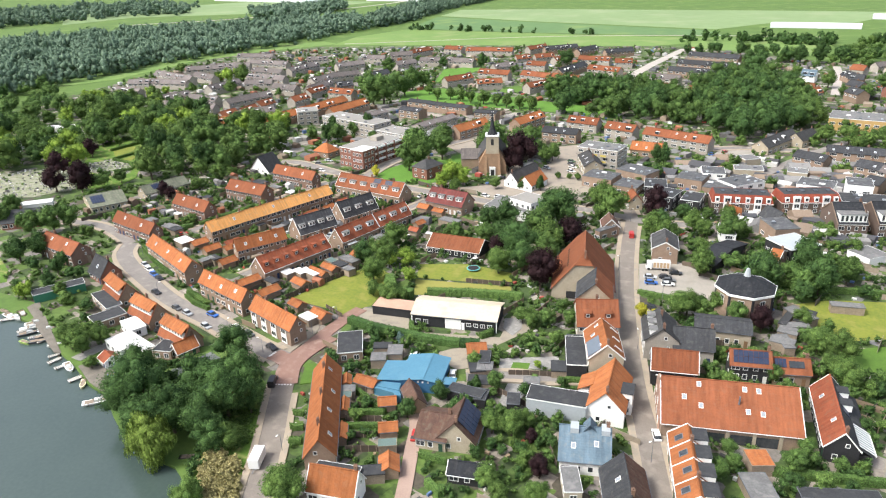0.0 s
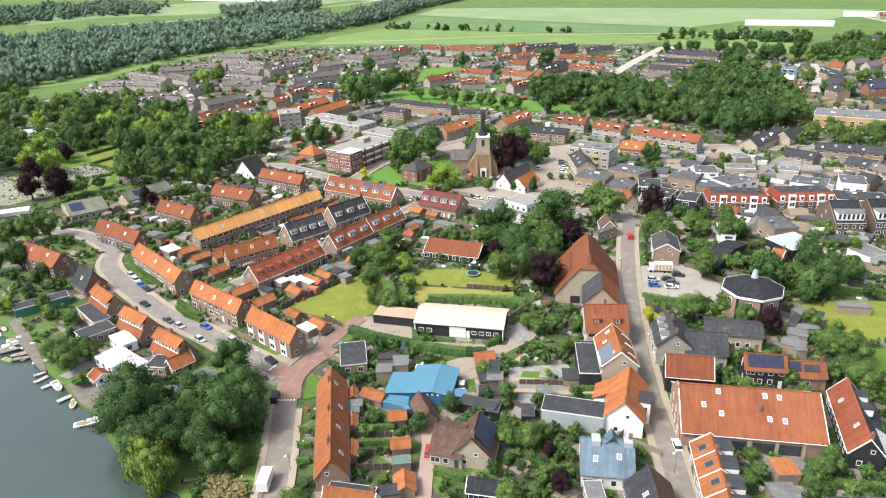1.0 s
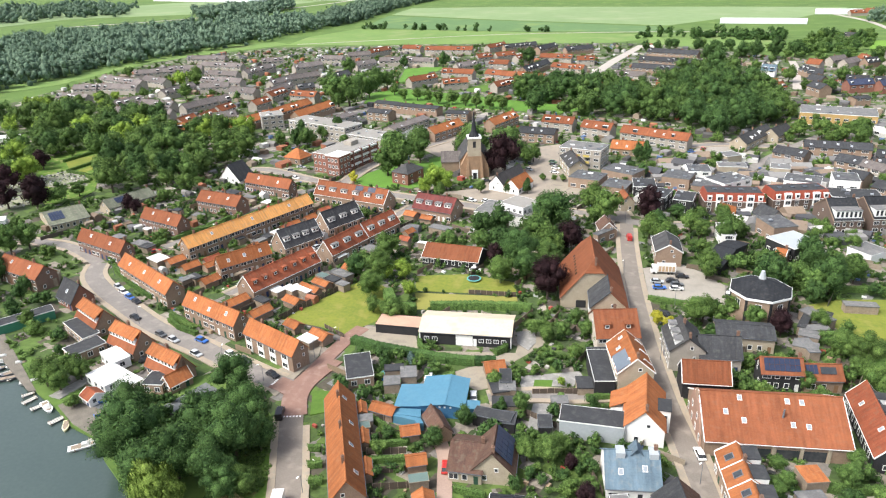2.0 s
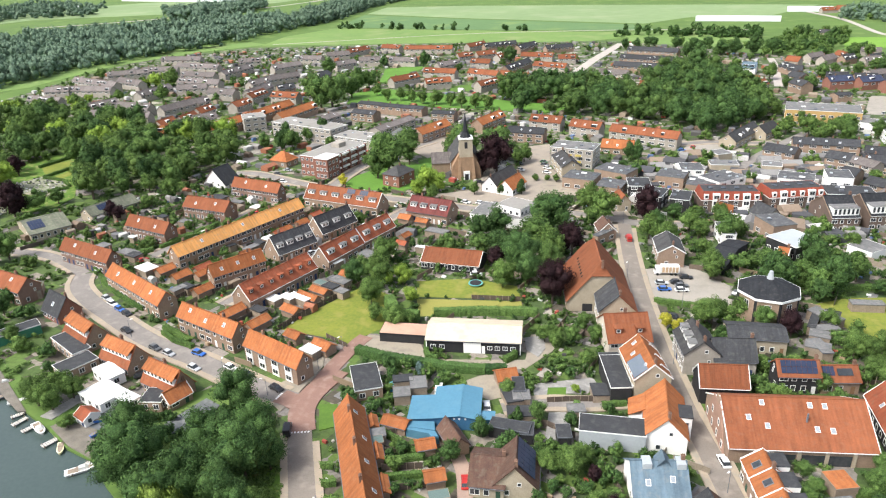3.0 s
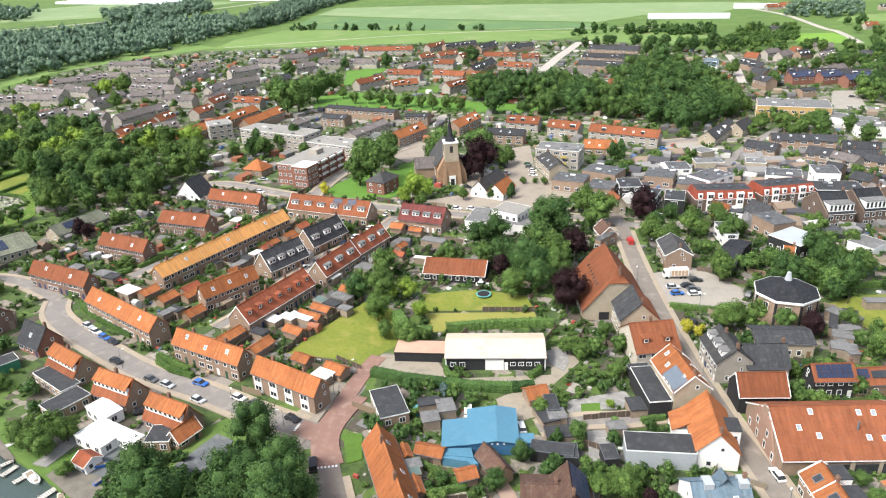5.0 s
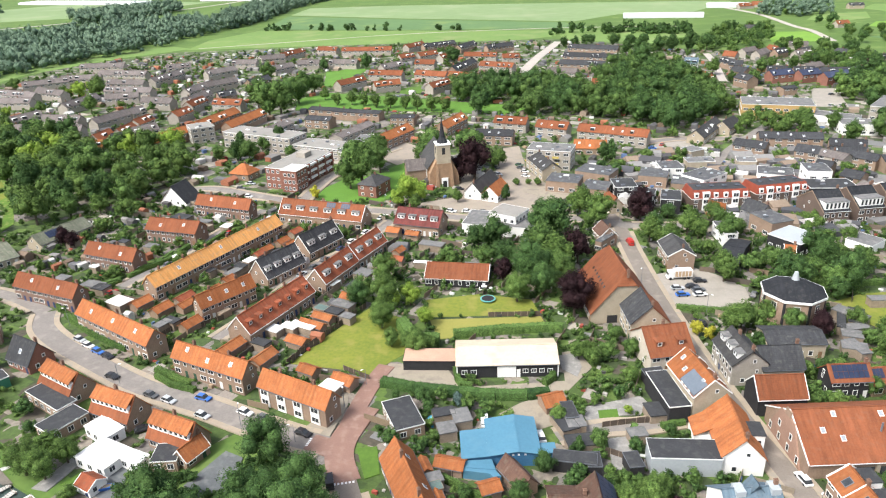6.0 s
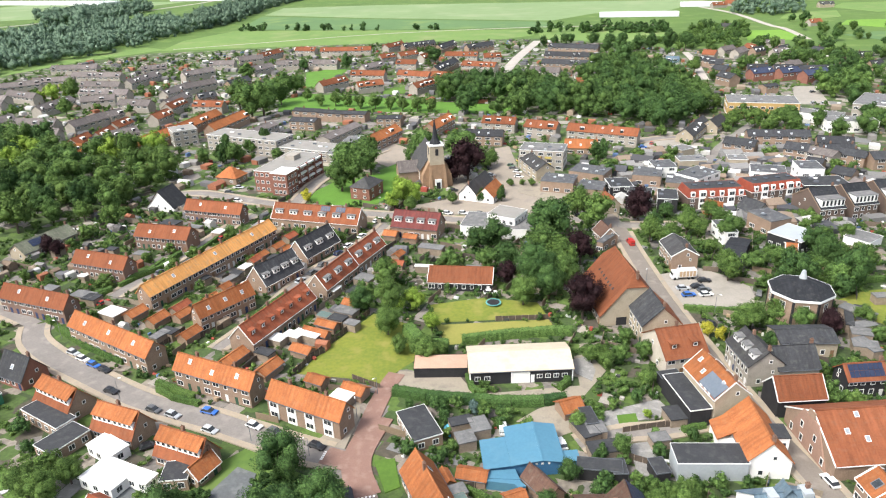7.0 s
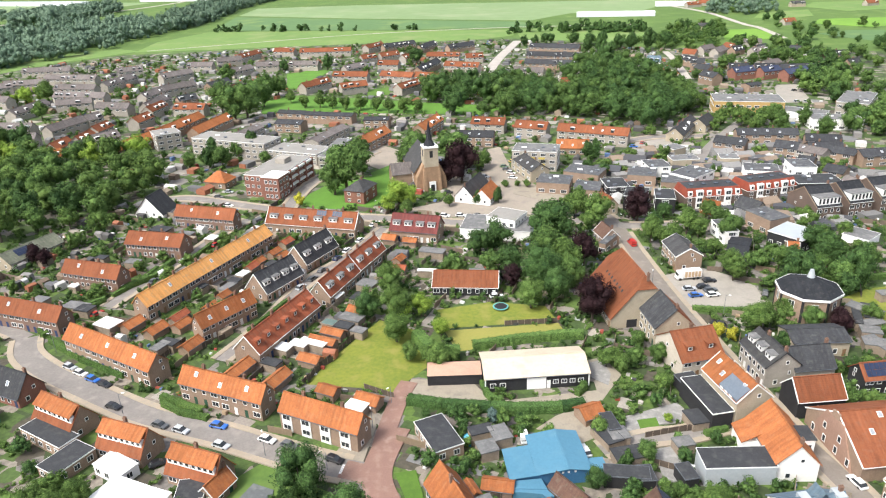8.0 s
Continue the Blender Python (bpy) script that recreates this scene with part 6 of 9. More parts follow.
gabled('rred', 361.7, 865.5, 15, 16, 9, 4, 7.5, 2)
gabled('rred', 567.1, 1039.7, 20, 22, 9, 4, 8, 2)
gabled('rgab', 255.5, 856.8, -20, 14, 8, 4, 7, 2)
gabled('rtaupe', 250.0, 714.2, -15, 16, 8, 4, 7, 2)
# ---- single buildings ----
def church(x, y, yaw):
    h = thing("church", pose(x, y, 0, 0, 0, yaw), "old brick church with slate spire and tall nave", "church")
    bm = bmesh.new()
    sq = lambda r, z, dy=0.0: [(-r, -r + dy, z), (r, -r + dy, z), (r, r + dy, z), (-r, r + dy, z)]
    solid(bm, sq(4.1, -0.5), sq(3.5, 11))
    part("tower_base", bm, TOWERBRICK, h)
    bm = bmesh.new()
    solid(bm, sq(3.3, 11), sq(3.05, 19.4))
    part("tower_shaft", bm, YELBRICK, h)
    part("cornice", boxmesh(-3.4, 3.4, -3.4, 3.4, 19.4, 20.1), WHITE, h)
    for s in (-1, 1):
        bm = bmesh.new()
        solid(bm, [(s * 3.4 - 0.8, -5.0, -0.5), (s * 3.4 + 0.8, -5.0, -0.5), (s * 3.4 + 0.8, -2.5, -0.5), (s * 3.4 - 0.8, -2.5, -0.5)],
              [(s * 3.2 - 0.5, -3.6, 10), (s * 3.2 + 0.5, -3.6, 10), (s * 3.2 + 0.5, -2.5, 10), (s * 3.2 - 0.5, -2.5, 10)])
        part("buttress", bm, TOWERBRICK, h)
    bm = bmesh.new()
    ring = lambda r, z: [(r * math.cos(math.pi / 8 + i * math.pi / 4), r * math.sin(math.pi / 8 + i * math.pi / 4), z) for i in range(8)]
    solid(bm, ring(2.7, 20.1), ring(1.35, 22.6))
    solid(bm, ring(1.35, 22.6), ring(0.08, 31.5))
    part("spire", bm, DARKSLATE, h)
    bm = bmesh.new()
    tube(bm, (0, 0, 31.3), (0, 0, 33.2), 0.06, 0.05)
    part("weather_vane", bm, LEAD, h)
    for turn, (dx, dy) in ((0, (0, -3.17)), (90, (3.17, 0)), (-90, (-3.17, 0))):
        ob = part("belfry_opening", boxmesh(-0.7, 0.7, -0.06, 0.3, 0, 3.0), BLACKWOOD, h)
        ob.matrix_basis = pose(dx, dy, 15.2, 0, 0, turn)
    part("portal", boxmesh(-1.5, 1.5, -4.35, -3.7, 0, 4.4), WHITE, h, "white stone portal")
    part("door", boxmesh(-0.9, 0.9, -4.42, -4.3, 0, 3.0), BLACKWOOD, h)
    bm = bmesh.new()
    prof = [(-7.2, -0.5), (7.2, -0.5), (6.6, 6.0), (3.6, 12.0), (-3.6, 12.0), (-6.6, 6.0)]
    solid(bm, [(a, -2.4, z) for a, z in prof], [(a, 1.6, z) for a, z in prof])
    bmesh.ops.recalc_face_normals(bm, faces=bm.faces)
    part("west_front", bm, TOWERBRICK, h)
    # nave, with sloping shoulders beside the tower
    bm = bmesh.new()
    prof = [(-7, -0.5), (7, -0.5), (7, 7.5), (0, 16.5), (-7, 7.5)]
    solid(bm, [(a, 1.5, z) for a, z in prof], [(a, 28, z) for a, z in prof])
    bmesh.ops.recalc_face_normals(bm, faces=bm.faces)
    part("nave_wall", bm, TOWERBRICK, h)
    rf = part("nave_roof", chevron(-13.5, 13.8, 7.4, 7.2, 16.7, 0.25), GREYTILE, h)
    rf.matrix_basis = pose(0, 14.6, 0, 0, 0, 90)
    bm = bmesh.new()
    prof = [(-4.5, -0.5), (4.5, -0.5), (4.5, 5.5), (0, 9.5), (-4.5, 5.5)]
    solid(bm, [(-16, 12 + a, z) for a, z in prof], [(-6.5, 12 + a, z) for a, z in prof])
    bmesh.ops.recalc_face_normals(bm, faces=bm.faces)
    part("transept_wall", bm, BRICK, h)
    rf = part("transept_roof", chevron(-4.9, 5.2, 4.9, 5.3, 9.7, 0.25), TAUPE, h)
    rf.matrix_basis = pose(-11.3, 12, 0)
    for k in range(5):
        for s in (-1, 1):
            window(h, s * 7.01, 5 + k * 5, 2.0, 1.4, 4.2, 90 * s, True)
    FOOT.append((x, y + 12, math.cos(radians(yaw)), math.sin(radians(yaw)), 8, 17))


def octagon_hall(x, y, r, yaw):
    h = thing("octagonal_hall", pose(x, y, 0, 0, 0, yaw), "octagonal brick hall with dark roof and white eaves", "hall")
    ring = lambda q, z: [(q * math.cos(math.pi / 8 + i * math.pi / 4), q * math.sin(math.pi / 8 + i * math.pi / 4), z) for i in range(8)]
    bm = bmesh.new()
    solid(bm, ring(r, -0.5), ring(r, 8.3))
    part("wall", bm, BRICK, h)
    bm = bmesh.new()
    solid(bm, ring(r + 0.5, 8.0), ring(r + 0.5, 8.7))
    part("fascia", bm, WHITE, h)
    bm = bmesh.new()
    solid(bm, ring(r + 0.35, 8.7), ring(0.7, 12.0))
    part("roof", bm, DARKSLATE, h)
    bm = bmesh.new()
    solid(bm, ring(1.1, 11.7), ring(0.5, 14.2))
    part("roof_vent", bm, PALEROOF, h)
    for i in range(8):
        a = i * 45
        ob = part("corner_strip", boxmesh(-0.35, 0.35, -0.12, 0.12, 0, 8.0), BLACKWOOD, h)
        ob.matrix_basis = pose(r * math.cos(radians(a + 22.5)), r * math.sin(radians(a + 22.5)), 0, 0, 0, a + 112.5)
        ob = window(h, r * 0.927 * math.cos(radians(a)), r * 0.927 * math.sin(radians(a)), 4.6, 1.8, 2.4, a + 90)
    FOOT.append((x, y, 1, 0, r, r))


MANSARD = tile("mansard_red_tile", (0.26, 0.062, 0.036), (0.20, 0.048, 0.03), (0.20, 0.07, 0.048))


def mansard_terrace(x, y, yaw, length, width, units):
    h = thing("terrace_house", pose(x, y, 0, 0, 0, yaw), "brick terrace with red mansard roof and white dormers", "terrace")
    L, W = length / 2, width / 2
    part("wall", boxmesh(-L, L, -W, W, -0.5, 4.9), MATS["dark_brown_brick"], h)
    part("cornice", boxmesh(-L - 0.15, L + 0.15, -W - 0.3, W + 0.3, 4.9, 5.15), WHITE, h)
    bm = bmesh.new()
    q = lambda a, b, z: [(-L - a, -W - b, z), (L + a, -W - b, z), (L + a, W + b, z), (-L - a, W + b, z)]
    solid(bm, q(0.1, 0.2, 5.15), q(-0.7, -1.2, 8.3))
    part("roof", bm, MANSARD, h)
    part("flat_roof", boxmesh(-L + 1.1, L - 1.1, -W + 1.6, W - 1.6, 8.3, 8.34), BITUMEN, h)
    for i in range(4):
        part("roof_light", boxmesh(-L + 3.5 + i * 5.2, -L + 5.3 + i * 5.2, -0.9, 0.9, 8.34, 8.62), GLASS, h)
    u = length / units
    for i in range(units):
        cx = -L + u * (i + 0.5)
        tall = i % 3 == 1
        if tall:
            b = part("bay", boxmesh(cx - 1.4, cx + 1.4, -W - 0.4, -W + 1.4, 0.2, 7.7), WHITE, h, "white two-storey bay")
            for z in (0.7, 3.0, 5.5):
                window(b, cx, -W - 0.405, z, 2.2, 1.7, 0, True)
        else:
            d = part("dormer", boxmesh(cx - 0.9, cx + 0.9, -W - 0.1, -W + 1.6, 5.4, 7.4), WHITE, h)
            window(d, cx, -W - 0.105, 5.7, 1.3, 1.4, 0, True)
            for z in (0.8, 3.0):
                window(h, cx, -W - 0.005, z, 1.6, 1.6, 0, True)
    FOOT.append((x, y, math.cos(radians(yaw)), math.sin(radians(yaw)), L, W))


def hipped_house(x, y, yaw, length, width, eave, ridge, roof_m, wall_m, label):
    h = thing("house", pose(x, y, 0, 0, 0, yaw), label, "house")
    L, W = length / 2, width / 2
    part("wall", boxmesh(-L, L, -W, W, -0.5, eave), wall_m, h)
    bm = bmesh.new()
    solid(bm, [(-L - 0.5, -W - 0.5, eave - 0.1), (L + 0.5, -W - 0.5, eave - 0.1), (L + 0.5, W + 0.5, eave - 0.1), (-L - 0.5, W + 0.5, eave - 0.1)],
          [(-max(0.1, L - W), -max(0.1, W - L), ridge), (max(0.1, L - W), -max(0.1, W - L), ridge), (max(0.1, L - W), max(0.1, W - L), ridge), (-max(0.1, L - W), max(0.1, W - L), ridge)])
    part("roof", bm, roof_m, h)
    chimney(h, 0.6, 0.5, ridge - 0.3, 1.0)
    for fl in (0, 1):
        if 0.9 + fl * 2.8 + 1.3 > eave:
            break
        for t in (-0.5, 0.5):
            window(h, L * t, -W - 0.005, 0.9 + fl * 2.8, 1.5, 1.3, 0)
            window(h, L + 0.005, W * t, 0.9 + fl * 2.8, 1.5, 1.3, 90)
    FOOT.append((x, y, math.cos(radians(yaw)), math.sin(radians(yaw)), L, W))


def panels(h, x0, x1, width, eave, ridge, f0, f1, cols, rows, side=-1):
    """Solar panels on a roof slope, from the share f0 to f1 of the way up; side -1 is the front."""
    W = width / 2
    pitch = math.degrees(math.atan2(ridge - eave, W))
    sl = math.hypot(W, ridge - eave)
    pw, ph = (x1 - x0) / cols, (f1 - f0) * sl / rows
    me = shared(("panel", round(pw, 2), round(ph, 2)), lambda: mesh_of(boxmesh(-pw / 2 + 0.04, pw / 2 - 0.04, -ph / 2 + 0.04, ph / 2 - 0.04, 0, 0.06), SOLAR, "solar_panel"))
    for i in range(cols):
        for j in range(rows):
            f = f0 + (f1 - f0) * (j + 0.5) / rows
            ob = new("solar_panel", me)
            ob.parent = h
            ob.matrix_basis = pose(x0 + pw * (i + 0.5), side * W * (1 - f), eave + f * (ridge - eave) + 0.34, -side * pitch, 0, 0)


church(-71.0, 334.5, 12)
octagon_hall(33.7, 205.6, 8.5, -14)
mansard_terrace(41.8, 299.0, 2.5, 23.5, 11.5, 6)
mansard_terrace(67.5, 304.5, 12.0, 23.0, 11.5, 6)
hipped_house(-102.0, 324.0, -24, 9.5, 12.5, 5.8, 9.2, GREYTILE, REDBRICK, "red brick house with hipped grey tiled roof")
hipped_house(-170.0, 352.0, -20, 11, 9, 3.4, 7.5, ORANGE, BRICK, "brick villa with hipped orange tiled roof")
flat("apart", -141.0, 348.3, -20, 16.5, 33, 10)


def apartment_details():
    h = BUILT["apart"][0]
    for z in (3.2, 6.5, 9.6):
        part("balcony_band", boxmesh(8.27, 9.4, -8.0, 15.5, z - 0.9, z), WHITE, h, "white balcony band")
    for y in (-6.0, 1.0, 8.0, 15.0):
        part("brick_fin", boxmesh(8.27, 9.5, y - 0.5, y + 0.5, -0.3, 9.9), REDBRICK, h)
    b = part("corner_bay", boxmesh(2.2, 10.4, -19.0, -9.5, -0.3, 10.2), REDBRICK, h)
    part("bay_cornice", boxmesh(1.9, 10.7, -19.3, -9.2, 10.2, 10.5), WHITE, b)
    for z in (0.9, 4.1, 7.3):
        for x in (4.2, 6.4, 8.6):
            window(b, x, -19.005, z, 1.5, 1.7, 0)
        for y in (-17, -14.2, -11.5):
            window(b, 10.405, y, z, 1.5, 1.7, 90)
    part("roof_house", boxmesh(-3, 2, 2, 8, 10.0, 12.3), GREYBRICK, h)


apartment_details()
gabled("modern", 77.0, 282.0, 8, 10.5, 17.5, 6, 11.5, 1)
gabled("modern", 91.0, 285.2, 10, 10.5, 17.5, 6, 11.5, 1)
gabled("modern", 105.2, 288.6, 12, 10.5, 17.5, 6, 11.5, 1)


def blue_workshop():
    h = thing("workshop", pose(-49.7, 148.4, 0, 0, 0, 3), "workshop with low-pitched light blue sheet roof", "workshop")
    boards = mat("blue_boards", (0.05, 0.16, 0.30), (0.04, 0.135, 0.26))
    part("wall", boxmesh(-5.2, 5.2, -6.0, 6.0, -0.4, 3.25), boards, h)
    bm = bmesh.new()
    solid(bm, [(-5.2, -6.0, 3.25), (5.2, -6.0, 3.25), (0.8, -6.0, 4.05)], [(-5.2, -5.9, 3.25), (5.2, -5.9, 3.25), (0.8, -5.9, 4.05)])
    bmesh.ops.recalc_face_normals(bm, faces=bm.faces)
    part("gable", bm, boards, h, "dark blue boarded gable")
    for x0, z0, x1, z1 in ((-5.7, 3.2, 0.8, 4.1), (0.8, 4.1, 5.7, 3.2)):
        bm = bmesh.new()
        lo = [(x0, -6.4, z0), (x1, -6.4, z1), (x1, 6.4, z1), (x0, 6.4, z0)]
        solid(bm, lo, [(q[0], q[1], q[2] + 0.12) for q in lo])
        part("roof_slope", bm, BLUESHEET, h)
    part("ridge_cap", boxmesh(0.55, 1.05, -6.42, 6.42, 4.16, 4.27), BLUESHEET, h)
    part("annex_wall", boxmesh(-11.0, -5.21, -5.8, 2.8, -0.4, 2.6), boards, h)
    bm = bmesh.new()
    lo = [(-11.4, -6.2, 2.6), (-5.1, -6.2, 3.1), (-5.1, 3.2, 3.1), (-11.4, 3.2, 2.6)]
    solid(bm, lo, [(q[0], q[1], q[2] + 0.13) for q in lo])
    part("annex_roof", bm, BLUESHEET, h)
    for (pts, z, m, name) in (([(-11.2, -8.3), (-4.4, -9.4), (-3.4, -11.2), (-5.0, -11.4), (-5.6, -10.4), (-11.2, -9.0)], 2.2, BLUESHEET, "front_shed"), ([(-11.3, -6.25), (-11.3, -8.3), (-4.4, -9.4), (-4.9, -6.25)], 2.4, BLUESHEET, "front_shed_roof")):
        bm = bmesh.new()
        solid(bm, [(x, y, -0.3) for x, y in pts], [(x, y, z) for x, y in pts])
        bmesh.ops.recalc_face_normals(bm, faces=bm.faces)
        part(name, bm, m, h)
    part("lean_to_roof", boxmesh(5.75, 9.0, -5.6, -2.2, 2.75, 2.9), BLUESHEET, h)
    part("lean_to_wall", boxmesh(5.21, 8.7, -5.3, -2.5, -0.4, 2.75), boards, h)
    for x in (-0.6, 0.6, 2.0):
        part("gable_vent", boxmesh(x + 0.0, x + 0.45, -6.07, -5.98, 2.9, 3.35), WHITE, h)
    FOOT.append((-51.5, 147.0, 1, 0, 9, 8))


blue_workshop()
gabled("aframe", -189.0, 318.0, 76, 11, 13, 1.8, 9.0, 1)
panels(BUILT["cottage"][0], -5.2, 3.5, 10, 3, 8, 0.2, 0.92, 6, 3, 1)


def barn_details():
    h = gabled("barn", -49.4, 181.9, 1.0, 25.8, 12.1, 3.8, 5.7, 1)
    W = 6.05
    part("barn_door", boxmesh(-2.6, 2.2, -W - 0.10, -W + 0.02, 0.1, 3.3), WHITE, h, "white double barn door")
    part("side_door", boxmesh(2.4, 3.3, -W - 0.08, -W + 0.02, 0.1, 2.4), WHITE, h, "white door")
    for xx in (4.6, 6.7, 8.8, 10.9):
        window(h, xx, -W - 0.005, 1.3, 1.4, 1.2)
    for xx in (-11.0, -8.6):
        window(h, xx, -W - 0.005, 1.1, 1.5, 1.3)
    for xx in (-12.9, 12.9):
        part("corner_board", boxmesh(xx - 0.14, xx + 0.14, -W - 0.12, -W + 0.1, 0, 3.75), WHITE, h, "white corner board")


barn_details()


def extras():
    """Parts that single houses have of their own."""
    h = BUILT["bigred"][0]
    L, W, e, r = 14.9, 9.75, 4.0, 10.0
    pitch = math.degrees(math.atan2(r - e, W))
    for x, f in ((-6.6, 0.88), (-9.9, 0.58), (-6.3, 0.42), (3.3, 0.85), (6.3, 0.84), (3.7, 0.38), (6.8, 0.36)):
        skylight(h, x, -W * (1 - f), e + f * (r - e) + 0.22, pitch)
    bm = bmesh.new()
    tube(bm, (1.9, -4.6, 6.5), (1.9, -4.6, 9.4), 0.22, 0.2, 10)
    part("flue", bm, LEAD, h, "dark metal flue pipe")
    for x in (-3.6, 2.2, 7.6):
        part("glazed_door", boxmesh(x - 2.3, x + 2.3, -W - 0.06, -W + 0.02, 0.1, 2.7), GLASS, h)
    for x in (-6.2, -0.7, 4.9, 10.4):
        part("pier", boxmesh(x - 0.35, x + 0.35, -W - 0.25, -W + 0.02, 0, 3.4), YELBRICK, h)
    bm = bmesh.new()
    solid(bm, [(-L - 0.5, -W * 0.82, -0.4), (-L - 0.1, -W * 0.82, -0.4), (-L - 0.1, W * 0.82, -0.4), (-L - 0.5, W * 0.82, -0.4)], [(-L - 0.5, -W * 0.3, 8.6), (-L - 0.1, -W * 0.3, 8.6), (-L - 0.1, W * 0.3, 8.6), (-L - 0.5, W * 0.3, 8.6)])
    part("gable_top", boxmesh(-L - 0.5, -L - 0.1, -1.1, 1.1, 8.6, 10.1), MATS["brown_brick"], h, "brick gable top")
    part("street_facade", bm, mat("pink_brick", (0.33, 0.21, 0.155), (0.26, 0.165, 0.125), 0.9, 0.5, 4.0, 0.25), h, "pale pink brick street front")
    for y in (-6, -2, 2, 6):
        window(h, -L - 0.505, y, 1.0, 1.1, 1.8, -90)
    for y in (-2.5, 2.5):
        window(h, -L - 0.505, y, 4.2, 1.1, 1.6, -90)
    h = BUILT["farm"][0]
    L, W = FOOT_OF[h.name]
    for i in range(7):
        ob = part("roof_light", shared("small_light", lambda: mesh_of(boxmesh(-0.3, 0.3, -0.4, 0.4, -0.05, 0.1), GLASS, "roof_light")), None, h)
        ob.matrix_basis = pose(-6.5 + i * 2.2, -W * 0.52, 3.4 + 0.48 * 11.8 + 0.24, math.degrees(math.atan2(11.8, W)), 0, 0)
    part("barn_door", boxmesh(L - 0.02, L + 0.08, -5.2, -2.2, 0.1, 2.6), BLACKWOOD, h, "dark wide doorway")
    h = BUILT["solar"][0]
    panels(h, -4.2, 4.2, 6.0, 4.9, 7.6, 0.1, 0.92, 7, 2)
    h = BUILT["solar2"][0]
    panels(h, -4.0, -1.2, 6.3, 3.5, 6.0, 0.3, 0.9, 3, 1)
    part("roof_glazing", boxmesh(-0.6, 3.0, -0.9, 0.9, 0, 0.14), GLASS, h, "large white-framed roof light").matrix_basis = pose(0, -1.5, 5.15, math.degrees(math.atan2(2.5, 3.15)), 0, 0)
    h = BUILT["redgrey"][0]
    W = FOOT_OF[h.name][1]
    panels(h, -9.0, 1.0, 2 * W, 4.0, 7.8, 0.12, 0.6, 7, 2, 1)
    bm = bmesh.new()
    lo = [(2.5, 3.35, 4.42), (10.4, 3.35, 4.42), (10.4, 6.7, 2.5), (2.5, 6.7, 2.5)]
    solid(bm, lo, [(q[0], q[1], q[2] + 0.14) for q in lo])
    bmesh.ops.recalc_face_normals(bm, faces=bm.faces)
    g = part("conservatory", bm, mat("conservatory_glass", (0.30, 0.34, 0.35), (0.22, 0.26, 0.27), 0.1, spec=0.6), h)
    for i in range(9):
        x = 2.5 + i * 0.975
        bm = bmesh.new()
        lo = [(x, 3.3, 4.58), (x + 0.16, 3.3, 4.58), (x + 0.16, 6.75, 2.62), (x, 6.75, 2.62)]
        solid(bm, lo, [(q[0], q[1], q[2] + 0.09) for q in lo])
        bmesh.ops.recalc_face_normals(bm, faces=bm.faces)
        part("glazing_bar", bm, WHITE, g)
    part("glazing_rail", boxmesh(2.4, 10.5, 6.66, 6.86, 2.4, 2.72), WHITE, g)
    for x in (-7.5, -2.5):
        d = part("rear_dormer", boxmesh(x - 1.3, x + 1.3, 1.4, 3.5, 5.0, 6.7), WHITE, h, "white dormer with dark flat roof")
        part("dormer_roof", boxmesh(x - 1.45, x + 1.45, 0.9, 3.65, 6.7, 6.82), BITUMEN, d)
    for b in BUILT["bung"]:
        panels(b, -6.5, -1.0, 2 * FOOT_OF[b.name][1], 3, 6, 0.25, 0.85, 5, 2)
    h = BUILT["rust2"][0]
    for x in (2.0, 8.5):
        panels(h, x, x + 4.0, 9.2, 4.2, 9.0, 0.62, 0.95, 4, 1)
    bm = bmesh.new()
    lo = [(-11.0, 3.3, 4.1), (11.0, 3.3, 4.1), (11.0, 6.4, 2.3), (-11.0, 6.4, 2.3)]
    h = BUILT["redgrey"][0]
    solid(bm, lo, [(p[0], p[1], p[2] + 0.2) for p in lo])
    bmesh.ops.recalc_face_normals(bm, faces=bm.faces)
    part("lean_to_roof", bm, SLATE, h)
    part("lean_to_wall", boxmesh(-10.8, 10.8, 3.36, 6.0, -0.4, 2.3), BLACKWOOD, h)
    h = BUILT["orangerow"][0]
    L, W = FOOT_OF[h.name]
    for i in range(5):
        x = -L + 2 * L * i / 4
        part("party_wall_cap", chevron(x - 0.12, x + 0.12, W + 0.3, 4.75, 7.6, 0.32), WHITE, h, "white party wall capping")
    for i in range(4):
        x = -L + 2 * L * (i + 0.5) / 4
        d = part("dormer", boxmesh(x - 2.0, x + 2.0, 0.8, W + 0.1, 5.2, 7.3), WHITE, h, "white rear dormer with dark flat roof")
        part("dormer_roof", boxmesh(x - 2.1, x + 2.1, 0.7, W + 0.25, 7.3, 7.42), BITUMEN, d)
    h = BUILT["orangen"][0]
    L, W = FOOT_OF[h.name]
    bm = bmesh.new()
    lo = [(0.2, -W - 0.25, 7.9), (L - 0.1, -W - 0.25, 7.9), (L - 0.1, -W * 0.35, 10.2), (0.2, -W * 0.35, 10.2)]
    solid(bm, [(q[0], q[1], 6.6) for q in lo], lo)
    bmesh.ops.recalc_face_normals(bm, faces=bm.faces)
    d = part("zinc_dormer", bm, mat("zinc_sheet", (0.13, 0.155, 0.19), (0.10, 0.125, 0.155), 0.5, 0.3, 2.0, 0.05), h, "blue-grey zinc clad dormer")
    for x in (1.2, 2.9, 4.6):
        part("dormer_window", boxmesh(x - 0.5, x + 0.5, -W - 0.3, -W - 0.2, 6.8, 7.75), WHITE, d)
